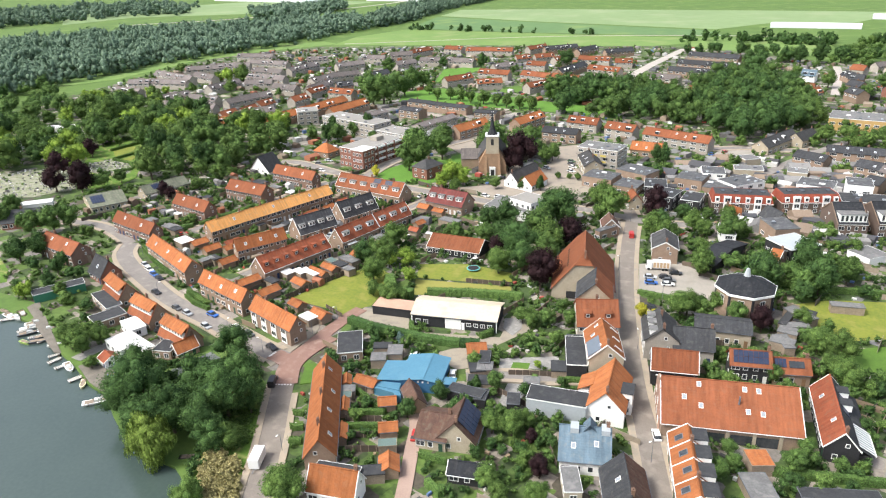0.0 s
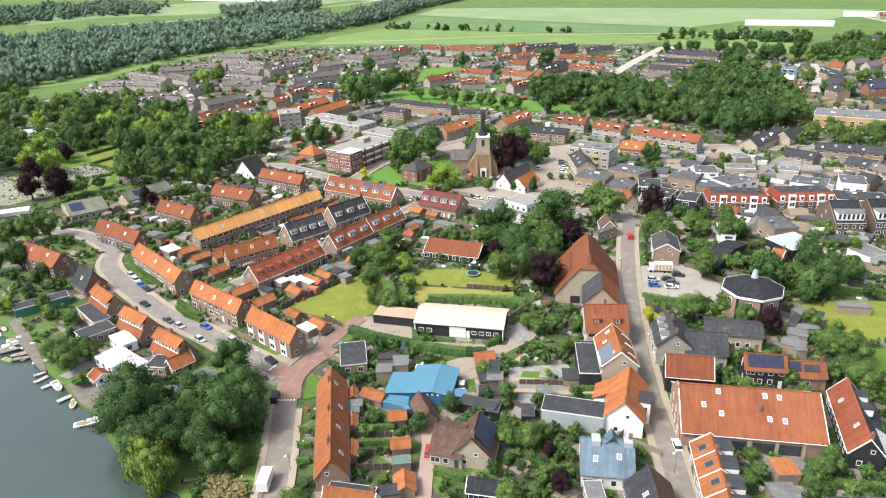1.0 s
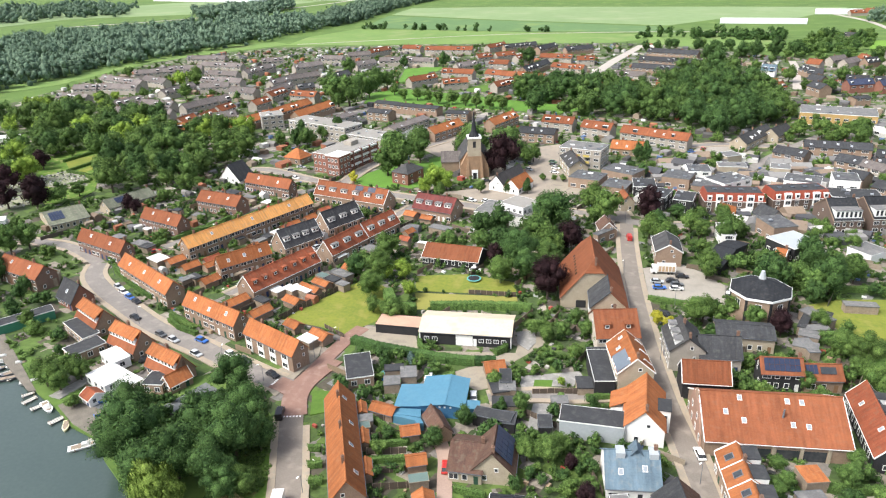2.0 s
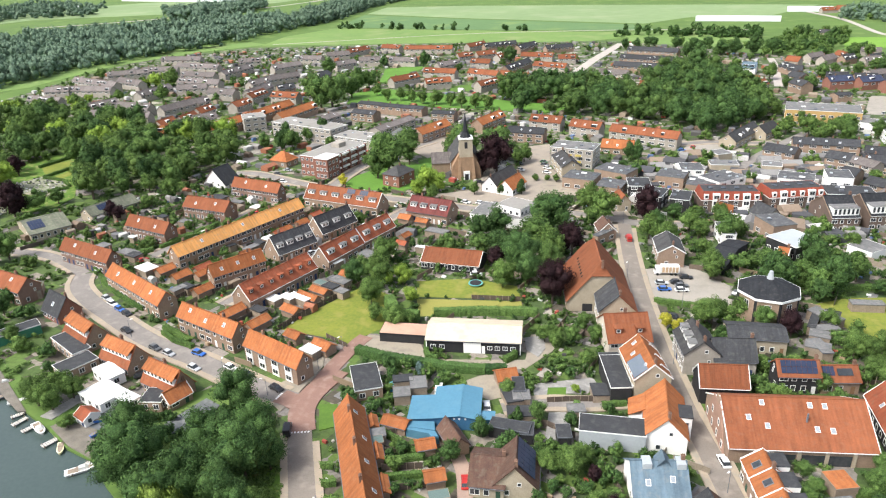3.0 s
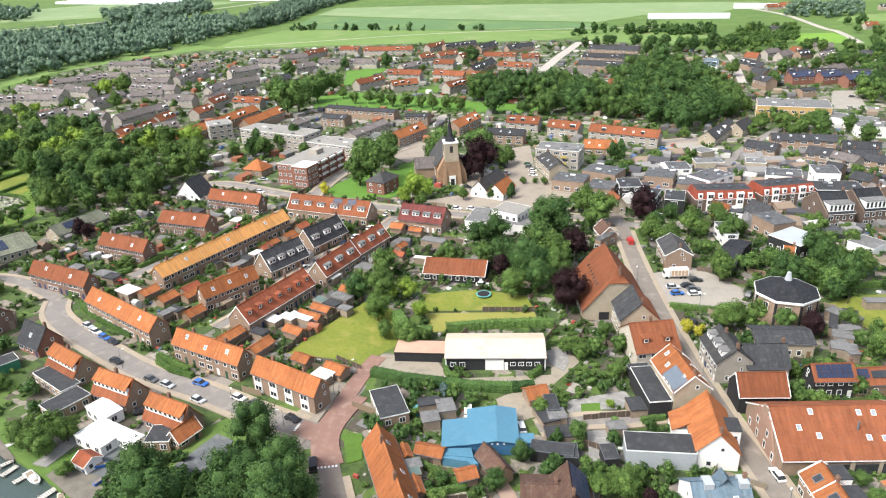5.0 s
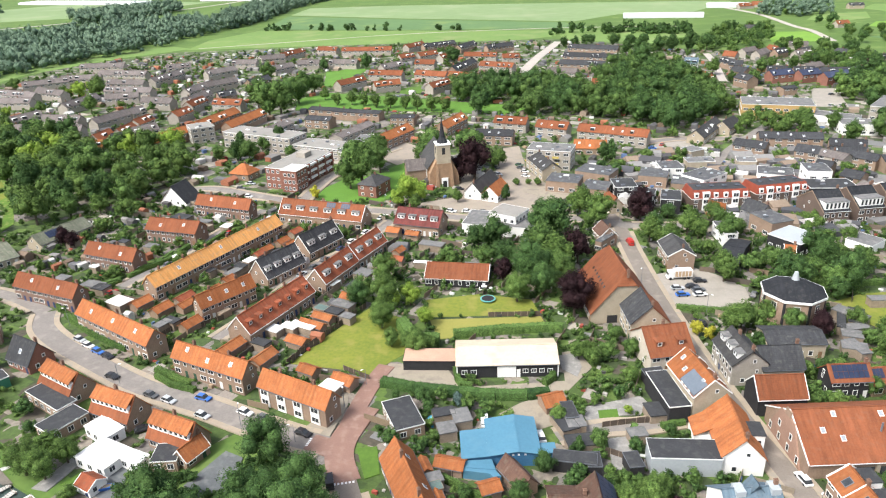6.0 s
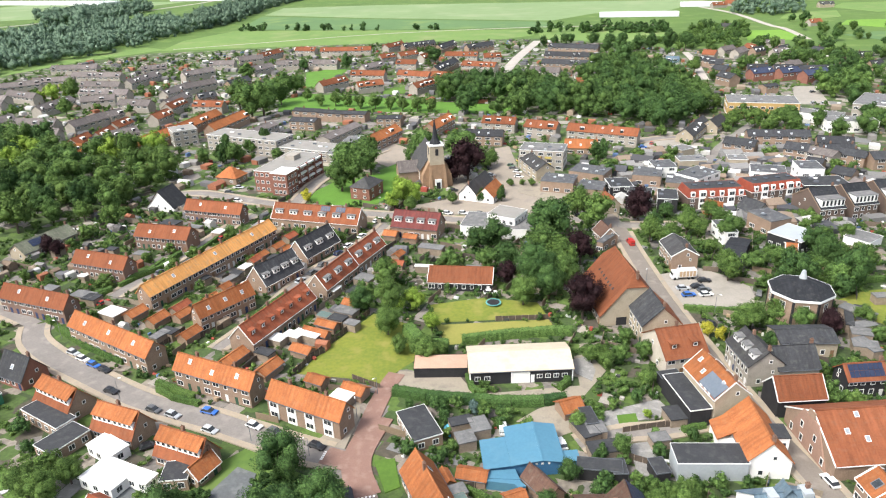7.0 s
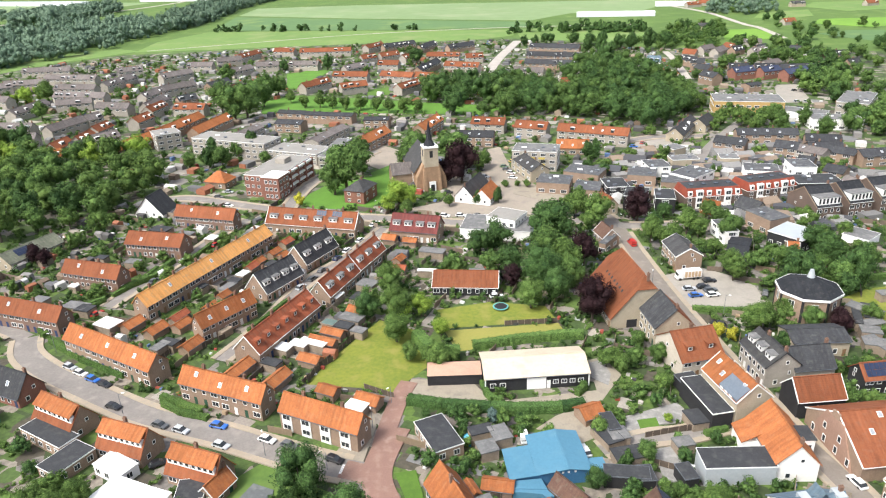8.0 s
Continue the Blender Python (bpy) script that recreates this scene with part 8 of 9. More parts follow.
car('grey', -110.9, 250.7, 62)
car('grey', -113.4, 244.3, 62)
car('silver', -116.5, 238.4, 62)
car('white', -94.3, 292.4, 62)
car('white', -66.5, 297.2, -18)
car('white', -60.0, 296.6, -14)
car('black', -53.1, 295.3, -14)
car('white', -95.0, 291.2, 55)
car('white', -159.5, 322.0, -25)
car('grey', -166.7, 334.3, -15)
car('silver', -163.7, 340.8, -15)
car('silver', -76.2, 329.2, -20)
car('black', -63.6, 325.8, -10)
car('white', -32.3, 349.8, -25)
car('white', -32.4, 342.4, -25)
car('green', -34.2, 360.5, -25)
car('grey', -33.7, 355.6, -25)
car('silver', -45.2, 346.1, -35)
car('grey', -46.3, 356.7, -35)
car('yellow', -28.7, 368.6, 10)
car('red', -0.7, 260.2, 95, van=True)
car('silver', 6.6, 223.4, 0)
car('black', 11.4, 224.4, 8)
car('black', 14.9, 228.3, 0)
car('blue', 6.9, 219.0, 5)
car('white', 12.2, 218.8, 8)
car('grey', 12.6, 221.9, 8)
car('grey', 28.3, 218.2, 60)
car('white', 8.6, 137.5, 100)
car('black', -88.3, 137.3, 105, van=True)
car('red', -45.0, 124.9, 98)
car('white', -53.8, 225.0, 0)
car('white', -43.1, 151.5, 100)
car('black', 6.6, 201.3, 140)
car('red', 47.9, 295.4, 0)
car('red', 43.6, 391.5, 60)
car('grey', 46.7, 382.5, 60)
car('blue', 37.1, 384.9, -10)
car('white', -55.6, 157.4, 90, van=True)
car('white', 127.2, 371.1, 0)
car('white', 195.0, 544.1, 20)
car('grey', 184.6, 505.5, 20)
car('silver', 169.2, 472.1, 0)
car('silver', 174.9, 470.2, 0)
car('black', -13.6, 289.1, -10)
car('grey', -20.1, 348.8, 95)
boat('white', -191.5, 153.6, 7, -20)
boat('white', -188.7, 155.8, 6, -30)
boat('cover', -178.6, 148.9, 6.5, 45)
boat('grey', -176.6, 145.7, 6, 42)
boat('lime', -173.1, 140.9, 4, -10)
boat('grey', -169.5, 142.4, 5.5, 30)
boat('white', -149.3, 132.3, 6, -35)
boat('cream', -139.1, 126.1, 4.5, -60)
boat('white', -129.8, 120.0, 6.5, 35)
boat('grey', -204.6, 158.8, 6, -20)
boat('white', -179.7, 151.6, 6, 42)
boat('white', -93.0, 106.6, 4.5, 20)
boat('blue', -135.7, 135.8, 4.2, 20, True)
boat('blue', -133.1, 130.7, 2.6, 60, True)
boat('grey', -142.6, 134.1, 4.0, 10, True)
jetty(-156.8, 132.5, -155.3, 136.0, 1.4)
jetty(-152.7, 130.5, -150.2, 134.6, 1.4)
jetty(-144.0, 126.1, -142.2, 129.4, 1.6)
jetty(-180.2, 145.1, -178.0, 149.9, 1.4)
jetty(-174.1, 142.9, -170.8, 146.5, 1.2)
jetty(-192.4, 150.5, -186.9, 154.0, 1.6)
jetty(-131.4, 118.0, -129.2, 122.6, 1.4)
jetty(-180.9, 151.5, -176.7, 156.3, 1.6)
fence(1.8, (-108.3, 182.7), (-100.5, 197.9), (-91.0, 214.8))
fence(1.6, (-92.4, 180.0), (-84.8, 175.2))
fence(1.8, (-72.6, 184.7), (-71.0, 181.2))
fence(1.8, (-97.4, 249.7), (-86.0, 267.7))
fence(1.8, (-101.5, 193.4), (-105.6, 189.8), (-107.0, 183.4))
fence(1.6, (-53.4, 207.8), (-37.9, 207.9))
fence(1.8, (-68.0, 138.0), (-61.1, 139.6))
fence(1.8, (-65.4, 131.9), (-56.7, 134.4))
fence(1.8, (-63.3, 127.0), (-54.6, 128.6))
fence(1.8, (-60.8, 121.0), (-52.5, 123.0))
fence(1.8, (-58.8, 116.3), (-50.3, 118.4))
fence(1.8, (-28.8, 155.0), (-14.3, 157.5))
fence(1.8, (-24.8, 155.9), (-13.0, 156.9))
fence(1.8, (-149.0, 198.1), (-145.0, 208.1))
fence(1.8, (-141.6, 201.7), (-133.8, 208.5))
fence(1.8, (-136.9, 245.4), (-126.3, 261.5))
fence(1.8, (-143.6, 234.8), (-136.4, 243.3))
fence(1.8, (-112.6, 219.5), (-99.4, 205.0))
fence(1.8, (-114.6, 209.7), (-102.7, 197.8))
fence(1.8, (-108.3, 226.3), (-95.1, 212.6))
fence(1.8, (20.5, 181.7), (28.0, 183.4))
fence(1.8, (46.6, 170.9), (62.2, 169.3))
fence(1.8, (-31.8, 147.6), (-22.2, 142.4))
fence(1.8, (-16.9, 134.6), (-12.0, 121.8))
fence(1.8, (18.2, 138.7), (19.6, 120.4))
street_lamp(-98.6, 150.6, 5)
street_lamp(-112.8, 156.3, 6)
street_lamp(10.3, 206.5, 7)
street_lamp(-150.5, 174.5, 6)
street_lamp(-85.4, 173.0, 5)
street_lamp(-89.5, 163.7, 5)
street_lamp(-89.9, 131.7, 5)
street_lamp(-72.9, 113.0, 5)
street_lamp(3.6, 175.4, 6)
street_lamp(7.5, 128.3, 6)
street_lamp(-3.9, 227.4, 6)
street_lamp(-135.4, 320.0, 6)
street_lamp(-94.9, 304.6, 6)
street_lamp(-1.5, 276.1, 6)
street_lamp(-180.6, 205.6, 6)
street_lamp(-1.8, 152.0, 6)
boat('white', -196.1, 155.8, 5, -15)
boat('cover', -188.7, 153.4, 6, -25)
boat('grey', -170.5, 144.9, 5, 40)
boat('white', -172.5, 149.1, 5.6, 40)
boat('cover', -162.5, 142.0, 5, 35)
boat('grey', -211.3, 159.5, 6, -15)
jetty(-169.2, 141.3, -167.1, 145.2, 1.2)
jetty(-157.4, 137.7, -159.4, 135.3, 1.2)
# ---- planting ----
hedge(2.1, 2.6, (-81.4, 173.2), (-73.0, 170.3), (-61.6, 168.2), (-52.6, 166.9), (-45.0, 166.9), (-39.5, 167.8), material=LEAFDARK)
hedge(1.8, 1.6, (-40.3, 172.0), (-37.8, 174.5), (-38.2, 181.0))
hedge(1.6, 1.4, (-58.6, 171.3), (-60.8, 171.5), (-62.0, 174.0), (-62.6, 178.9))
hedge(2.4, 2.2, (-63.5, 196.0), (-50.0, 198.1), (-37.2, 199.2), (-32.5, 198.5))
hedge(3.2, 3.6, (-78.9, 202.4), (-74.4, 192.4), (-67.4, 191.9))
hedge(1.8, 1.6, (31.8, 130.5), (41.1, 131.0), (53.6, 131.9))
hedge(1.6, 1.2, (-66.6, 139.6), (-55.1, 131.7))
hedge(1.5, 1.2, (-64.2, 129.1), (-55.1, 131.7))
hedge(1.5, 1.2, (-62.2, 124.3), (-53.8, 126.3))
hedge(1.5, 1.2, (-76.7, 126.2), (-74.0, 126.8))
hedge(1.5, 1.2, (-74.8, 120.9), (-71.8, 121.6))
hedge(1.5, 1.2, (-72.8, 116.1), (-69.9, 116.7))
hedge(1.5, 1.2, (-42.1, 118.7), (-35.5, 117.6))
hedge(1.8, 1.4, (-37.9, 110.5), (-34.0, 107.7), (-34.3, 109.6))
hedge(1.6, 1.4, (-177.4, 238.5), (-172.5, 247.8), (-169.5, 259.0))
hedge(1.6, 1.4, (-188.6, 214.1), (-185.1, 223.0), (-179.1, 235.9))
hedge(1.6, 1.4, (-160.4, 261.7), (-156.2, 276.3), (-152.6, 288.0))
hedge(1.6, 1.6, (-184.8, 211.6), (-171.3, 200.4), (-156.1, 190.9))
hedge(1.8, 1.6, (-142.8, 180.0), (-137.4, 176.9), (-131.1, 172.1))
hedge(1.6, 1.4, (-141.6, 177.0), (-136.3, 173.2), (-128.8, 170.3))
hedge(1.4, 1.2, (-119.3, 229.4), (-127.9, 211.1))
hedge(1.6, 1.4, (2.8, 210.7), (13.9, 208.3), (23.6, 208.1))
hedge(1.8, 1.6, (47.3, 226.8), (55.2, 224.2), (66.7, 224.6), (77.5, 224.9))
hedge(1.6, 1.4, (20.2, 176.1), (27.7, 179.3))
hedge(1.6, 1.4, (-174.5, 303.7), (-166.8, 311.6))
hedge(1.8, 1.4, (-305.0, 339.4), (-299.5, 360.6))
hedge(1.6, 1.4, (-289.4, 323.0), (-285.3, 341.2))
hedge(1.6, 1.2, (-289.3, 322.0), (-275.4, 317.9), (-265.5, 309.3))
hedge(1.6, 1.2, (-271.1, 300.4), (-266.7, 304.0), (-264.3, 306.7))
hedge(1.6, 1.4, (-15.6, 154.5), (-10.1, 156.0))
hedge(1.8, 1.6, (-21.7, 154.5), (-22.2, 149.6))
hedge(2.0, 1.8, (-176.7, 242.5), (-168.2, 251.7), (-165.6, 264.4))
hedge(2.0, 1.8, (-190.2, 216.8), (-187.5, 227.7), (-178.7, 235.9))
tree('dark', -113.8, 117.7, 7.2)
tree('dark', -121.5, 127.0, 5.8)
tree('dark', -100.1, 124.7, 6.6)
tree('dark', -101.4, 113.3, 6.0)
tree('dark', -91.7, 121.1, 6.8)
tree('dark', -92.2, 113.0, 5.5)
tree('dark', -92.6, 130.0, 6.0)
tree('dark', -103.1, 143.1, 5.4)
tree('dark', -105.3, 109.2, 5.9)
tree('dark', -116.9, 115.7, 5.2)
tree('willow', -100.0, 103.2, 6.0)
tree('mid', -63.9, 97.3, 4.8)
tree('mid', -83.6, 93.1, 3.2)
tree('mid', -96.0, 113.6, 4.0)
tree('mid', -85.5, 110.9, 3.2)
tree('dark', -88.6, 109.2, 3.8)
tree('dark', -87.4, 124.6, 4.1)
tree('mid', -86.8, 231.2, 5.0)
tree('mid', -84.7, 214.9, 5.3)
tree('mid', -84.6, 201.9, 4.4)
tree('mid', -29.7, 238.2, 6.3)
tree('mid', -44.2, 217.2, 4.7)
tree('mid', -75.6, 189.2, 3.0)
tree('mid', -80.8, 191.6, 2.7)
tree('lime', -77.3, 215.8, 3.4)
tree('lime', -72.0, 203.0, 2.9)
tree('lime', -83.2, 214.1, 3.3)
tree('dark', -93.2, 215.3, 4.0)
tree('dark', -49.3, 260.8, 5.2)
tree('dark', -55.7, 257.7, 4.8)
tree('dark', -29.6, 264.2, 8.5)
tree('dark', -38.8, 229.3, 6.7)
tree('dark', -47.9, 241.0, 5.2)
tree('dark', -35.9, 220.9, 5.2)
tree('oak', -35.7, 246.6, 6.9)
tree('oak', -29.8, 228.7, 5.0)
tree('oak', -53.7, 239.4, 4.5)
tree('oak', -66.6, 241.8, 4.1)
tree('copper', -21.7, 244.5, 5.3)
tree('copper', -24.7, 247.8, 3.5)
tree('copper', -28.1, 206.7, 6.1)
tree('copper', -48.1, 232.3, 3.6)
tree('mid', -8.5, 278.3, 6.4)
tree('mid', -14.6, 289.7, 5.8)
tree('mid', -13.6, 274.4, 3.8)
tree('copper', 7.9, 282.2, 6.1)
tree('oak', -109.0, 334.8, 10.6)
tree('oak', -114.1, 331.1, 7.5)
tree('oak', -106.2, 363.2, 8.2)
tree('oak', -77.3, 365.3, 9.4)
tree('oak', -58.2, 360.5, 9.3)
tree('oak', -103.1, 354.7, 6.7)
tree('oak', -81.6, 363.6, 6.1)
tree('copper', -56.5, 338.5, 9.0)
tree('copper', -63.5, 339.1, 5.7)
tree('lime', -85.1, 310.5, 5.7)
tree('lime', -88.7, 305.6, 4.2)
tree('lime', -80.5, 311.3, 4.3)
tree('mid', -47.8, 355.8, 4.3)
tree('mid', -44.4, 361.7, 4.4)
tree('mid', -81.7, 301.2, 3.2)
tree('cone', -51.9, 310.3, 2.1)
tree('cone', -43.1, 310.2, 2.4)
tree('cone', 12.3, 368.3, 3.4)
tree('cone', -224.1, 409.4, 3.1)
tree('yellow', -128.1, 319.5, 2.4)
tree('spruce', -61.7, 163.6, 1.7)
tree('copper', -211.8, 267.4, 2.8)
tree('copper', 38.1, 195.0, 3.1)
tree('mid', 17.3, 198.2, 4.1)
tree('mid', 22.5, 228.5, 4.3)
tree('mid', -11.4, 179.6, 2.6)
tree('mid', -26.9, 181.1, 2.6)
tree('mid', -27.6, 186.2, 2.1)
tree('yellow', 7.2, 193.2, 1.8)
tree('dark', 18.6, 187.3, 2.7)
tree('dark', 40.6, 222.1, 5.9)
tree('dark', 43.2, 233.3, 4.0)
tree('dark', 56.5, 234.3, 5.5)
tree('dark', 57.2, 220.2, 5.9)
tree('dark', 58.2, 247.4, 4.3)
tree('oak', 67.5, 230.7, 4.7)
tree('oak', 52.4, 220.3, 4.5)
tree('oak', 33.6, 259.3, 4.8)
tree('oak', 35.0, 272.4, 4.2)
tree('oak', 31.0, 196.6, 3.4)
tree('oak', 53.3, 299.4, 3.3)
tree('oak', 57.6, 233.6, 4.8)
tree('oak', 50.2, 228.5, 3.7)
tree('oak', 40.8, 235.4, 3.8)
tree('mid', 15.2, 196.7, 4.4)
tree('mid', 23.6, 233.1, 4.2)
tree('mid', 26.9, 203.5, 3.4)
tree('mid', 48.7, 198.5, 2.9)
tree('mid', 50.1, 183.4, 3.9)
tree('mid', 54.8, 180.4, 4.4)
tree('mid', 53.2, 166.9, 4.2)
tree('mid', 51.2, 174.3, 2.9)
tree('copper', 37.3, 192.8, 3.5)
tree('copper', -15.2, 117.9, 2.6)
tree('copper', -18.7, 129.0, 1.8)
tree('dark', -49.2, 131.8, 2.4)
tree('mid', -23.5, 130.5, 3.4)
tree('mid', -28.1, 130.3, 2.9)
tree('mid', -20.8, 134.0, 2.4)
tree('mid', -25.5, 112.5, 2.8)
tree('mid', -22.4, 108.6, 2.5)
tree('mid', -31.4, 116.4, 1.7)
tree('mid', -14.6, 110.2, 2.7)
tree('mid', -30.0, 183.7, 2.7)
tree('oak', -15.9, 185.0, 2.7)
tree('oak', -22.4, 183.6, 2.7)
tree('oak', -19.2, 192.3, 2.4)
tree('oak', 23.6, 134.8, 2.0)
tree('oak', 20.4, 125.3, 2.8)
tree('oak', 24.2, 129.9, 2.1)
tree('oak', 36.4, 131.8, 2.8)
tree('oak', 39.8, 138.3, 2.2)
tree('oak', 45.8, 134.9, 1.7)
tree('oak', 32.1, 171.1, 2.3)
tree('oak', 36.8, 166.3, 2.6)
tree('oak', 45.0, 175.2, 1.8)
tree('mid', -73.4, 187.6, 3.6)
tree('mid', -70.1, 189.0, 2.5)
tree('lime', -195.7, 164.3, 3.4)
tree('yellow', 4.1, 195.6, 1.9)
tree('dark', -223.1, 189.8, 4.7)
tree('dark', -218.7, 196.1, 4.8)
tree('dark', -200.1, 183.8, 2.9)
tree('dark', -195.7, 175.2, 2.8)
tree('dark', -203.8, 190.6, 2.9)
tree('mid', -155.3, 140.4, 4.3)
tree('mid', -150.3, 139.0, 3.9)
tree('mid', -148.0, 144.1, 3.3)
tree('mid', -141.7, 132.7, 1.9)
tree('mid', -184.9, 168.6, 2.7)
tree('oak', -269.0, 232.4, 5.1)
tree('oak', -241.2, 214.0, 5.6)
tree('oak', -234.1, 218.6, 5.7)
tree('oak', -230.6, 224.1, 5.3)
tree('oak', -262.0, 219.6, 4.8)
tree('copper', -295.9, 288.5, 6.0)
tree('copper', -263.2, 268.4, 7.2)
tree('copper', -276.4, 265.8, 6.1)
tree('copper', -306.6, 325.8, 5.2)
tree('copper', -215.4, 267.7, 3.7)
tree('oak', -185.9, 489.8, 11.7)
tree('oak', -187.3, 523.0, 10.0)
tree('oak', -192.8, 485.7, 10.9)
tree('oak', -208.2, 514.3, 9.9)
tree('oak', -184.9, 554.9, 8.8)
tree('oak', -182.4, 527.8, 7.6)
tree('oak', -178.7, 565.9, 7.2)
tree('oak', -229.8, 621.4, 7.9)
tree('mid', -165.2, 537.2, 4.3)
tree('mid', -152.6, 517.4, 4.5)
tree('mid', -142.1, 516.8, 4.5)
tree('mid', -133.0, 512.3, 4.5)
tree('mid', -123.6, 505.5, 4.8)
tree('mid', -113.1, 502.6, 5.1)
tree('mid', -102.6, 498.8, 4.7)
tree('mid', -94.1, 492.8, 4.6)
tree('mid', -84.1, 490.1, 5.0)
tree('mid', -75.1, 488.3, 4.6)
tree('dark', -191.5, 674.2, 4.8)
tree('dark', -153.6, 673.7, 6.3)
tree('dark', -73.1, 688.7, 7.4)
tree('lime', -369.6, 574.5, 6.6)
tree('lime', -360.7, 581.3, 6.7)
tree('lime', -336.5, 457.7, 3.1)
tree('lime', -380.1, 578.5, 4.3)
tree('lime', -390.8, 512.3, 3.9)
tree('lime', -400.7, 502.9, 3.8)
tree('mid', -390.5, 495.3, 5.0)
tree('mid', -359.0, 458.7, 6.2)
tree('mid', -318.0, 441.3, 4.5)
tree('mid', -357.0, 579.7, 7.6)
tree('mid', -450.5, 620.6, 5.2)
tree('mid', -369.2, 518.7, 4.3)
tree('mid', -330.8, 516.5, 6.0)
tree('mid', -313.6, 550.1, 4.1)
tree('cone', -230.4, 422.2, 2.8)
tree('cone', -165.7, 405.7, 4.6)
tree('cone', -182.9, 391.2, 4.5)
tree('cone', -183.4, 382.7, 3.8)
tree('oak', -176.3, 382.0, 5.6)
tree('oak', -172.4, 399.6, 4.6)
tree('oak', -155.6, 387.1, 3.2)
tree('oak', -192.9, 382.0, 4.4)
tree('mid', 75.4, 257.1, 3.2)
tree('mid', 65.9, 267.0, 2.5)
tree('mid', 37.1, 263.9, 4.1)
tree('mid', 25.4, 264.9, 3.8)
tree('mid', 35.9, 283.8, 3.5)
tree('mid', 21.9, 267.7, 4.6)
tree('mid', 11.6, 255.6, 4.9)
tree('mid', 6.7, 261.9, 4.6)
tree('dark', 10.0, 270.0, 3.8)
tree('dark', 19.0, 284.9, 3.1)
tree('dark', 8.9, 368.6, 4.0)
tree('dark', 8.5, 338.1, 3.2)
tree('dark', 4.1, 349.1, 2.7)
tree('mid', 110.9, 405.3, 4.2)
tree('mid', 108.9, 417.6, 5.6)
tree('mid', 111.5, 444.1, 4.6)
tree('mid', 133.3, 593.4, 6.1)
tree('mid', 104.2, 487.2, 5.8)
tree('mid', 103.7, 466.8, 4.9)
tree('mid', 98.2, 421.1, 5.1)
tree('mid', 52.8, 406.6, 3.1)
tree('oak', 124.8, 405.0, 5.4)
tree('oak', 127.7, 420.2, 5.0)
tree('oak', 142.6, 413.5, 4.9)
tree('oak', 138.9, 385.2, 5.7)
tree('oak', 147.3, 546.1, 5.6)
tree('oak', 169.6, 589.9, 6.1)
tree('oak', 223.6, 603.3, 7.0)
tree('oak', 200.2, 605.9, 5.3)
tree('oak', 186.5, 614.1, 4.5)
tree('oak', 135.7, 558.0, 4.1)
tree('dark', 90.5, 715.5, 5.9)
tree('dark', 98.8, 705.2, 6.8)
tree('dark', 123.1, 724.5, 6.4)
tree('dark', 135.0, 720.6, 7.4)
tree('dark', 150.0, 720.0, 8.5)
tree('dark', 169.7, 726.7, 7.5)
tree('dark', 39.0, 777.8, 4.7)
tree('dark', 50.2, 776.0, 4.7)
tree('dark', 63.2, 790.0, 5.3)
tree('dark', 68.9, 789.0, 5.3)
tree('dark', 89.0, 771.6, 5.7)
tree('dark', 105.2, 768.9, 5.7)
tree('dark', 120.2, 774.9, 5.7)
tree('mid', -37.3, 330.4, 1.6)
tree('mid', -31.8, 331.5, 1.3)
tree('mid', -27.7, 328.8, 1.6)
tree('lime', -326.3, 387.9, 8.2)
tree('lime', -287.2, 371.4, 7.8)
tree('mid', -349.6, 394.1, 9.8)
tree('mid', -241.3, 292.5, 7.8)
tree('mid', -251.0, 352.6, 6.8)
tree('mid', -244.3, 334.1, 5.3)
tree('mid', -219.4, 303.9, 4.3)
tree('mid', -204.1, 296.4, 4.7)
tree('mid', -264.0, 349.6, 7.3)
tree('mid', -318.7, 349.1, 3.8)
tree('mid', -318.0, 354.7, 3.8)
tree('mid', -309.3, 352.2, 3.2)
tree('oak', -288.7, 348.6, 7.4)
tree('oak', -225.8, 325.5, 6.3)
tree('oak', -214.6, 333.1, 5.8)
tree('oak', -231.0, 301.0, 5.3)
tree('oak', -319.0, 363.8, 7.1)
tree('oak', -336.7, 363.2, 7.2)
tree('oak', -254.4, 285.5, 3.6)
tree('copper', -307.7, 325.3, 4.1)
tree('copper', -272.6, 279.0, 5.1)
tree('mid', -38.6, 157.1, 2.2)
tree('mid', -18.7, 172.6, 2.3)
tree('mid', -28.8, 163.9, 1.4)
tree('oak', -30.8, 147.4, 2.7)
tree('oak', -27.5, 137.0, 1.7)
tree('oak', -24.9, 135.9, 1.6)
tree('oak', -29.9, 136.5, 1.4)
tree('cone', -35.5, 146.1, 1.6)
tree('cone', -37.0, 145.1, 1.1)
tree('dark', -43.3, 140.6, 2.5)
tree('lime', -21.9, 160.1, 1.2)
tree('mid', -64.0, 309.1, 2.6)
tree('oak', -37.7, 331.4, 1.6)
tree('mid', -32.2, 330.6, 1.5)
tree('oak', -28.2, 330.0, 1.7)
wood('mid+oak+dark+mid+oak+dark+mid+oak+lime', 120, 6, 9.5, (-430, 323), (-402, 457), (-350, 455), (-281, 425), (-244, 410), (-216, 394), (-199, 352), (-209, 324), (-208, 311), (-225, 311), (-222, 290), (-242, 284), (-250, 276), (-263, 272), (-287, 257))
wood('mid+oak+lime', 22, 3.5, 6, (-454, 489), (-433, 497), (-397, 505), (-293, 433), (-244, 410), (-214, 394), (-240, 387), (-341, 434), (-386, 436))
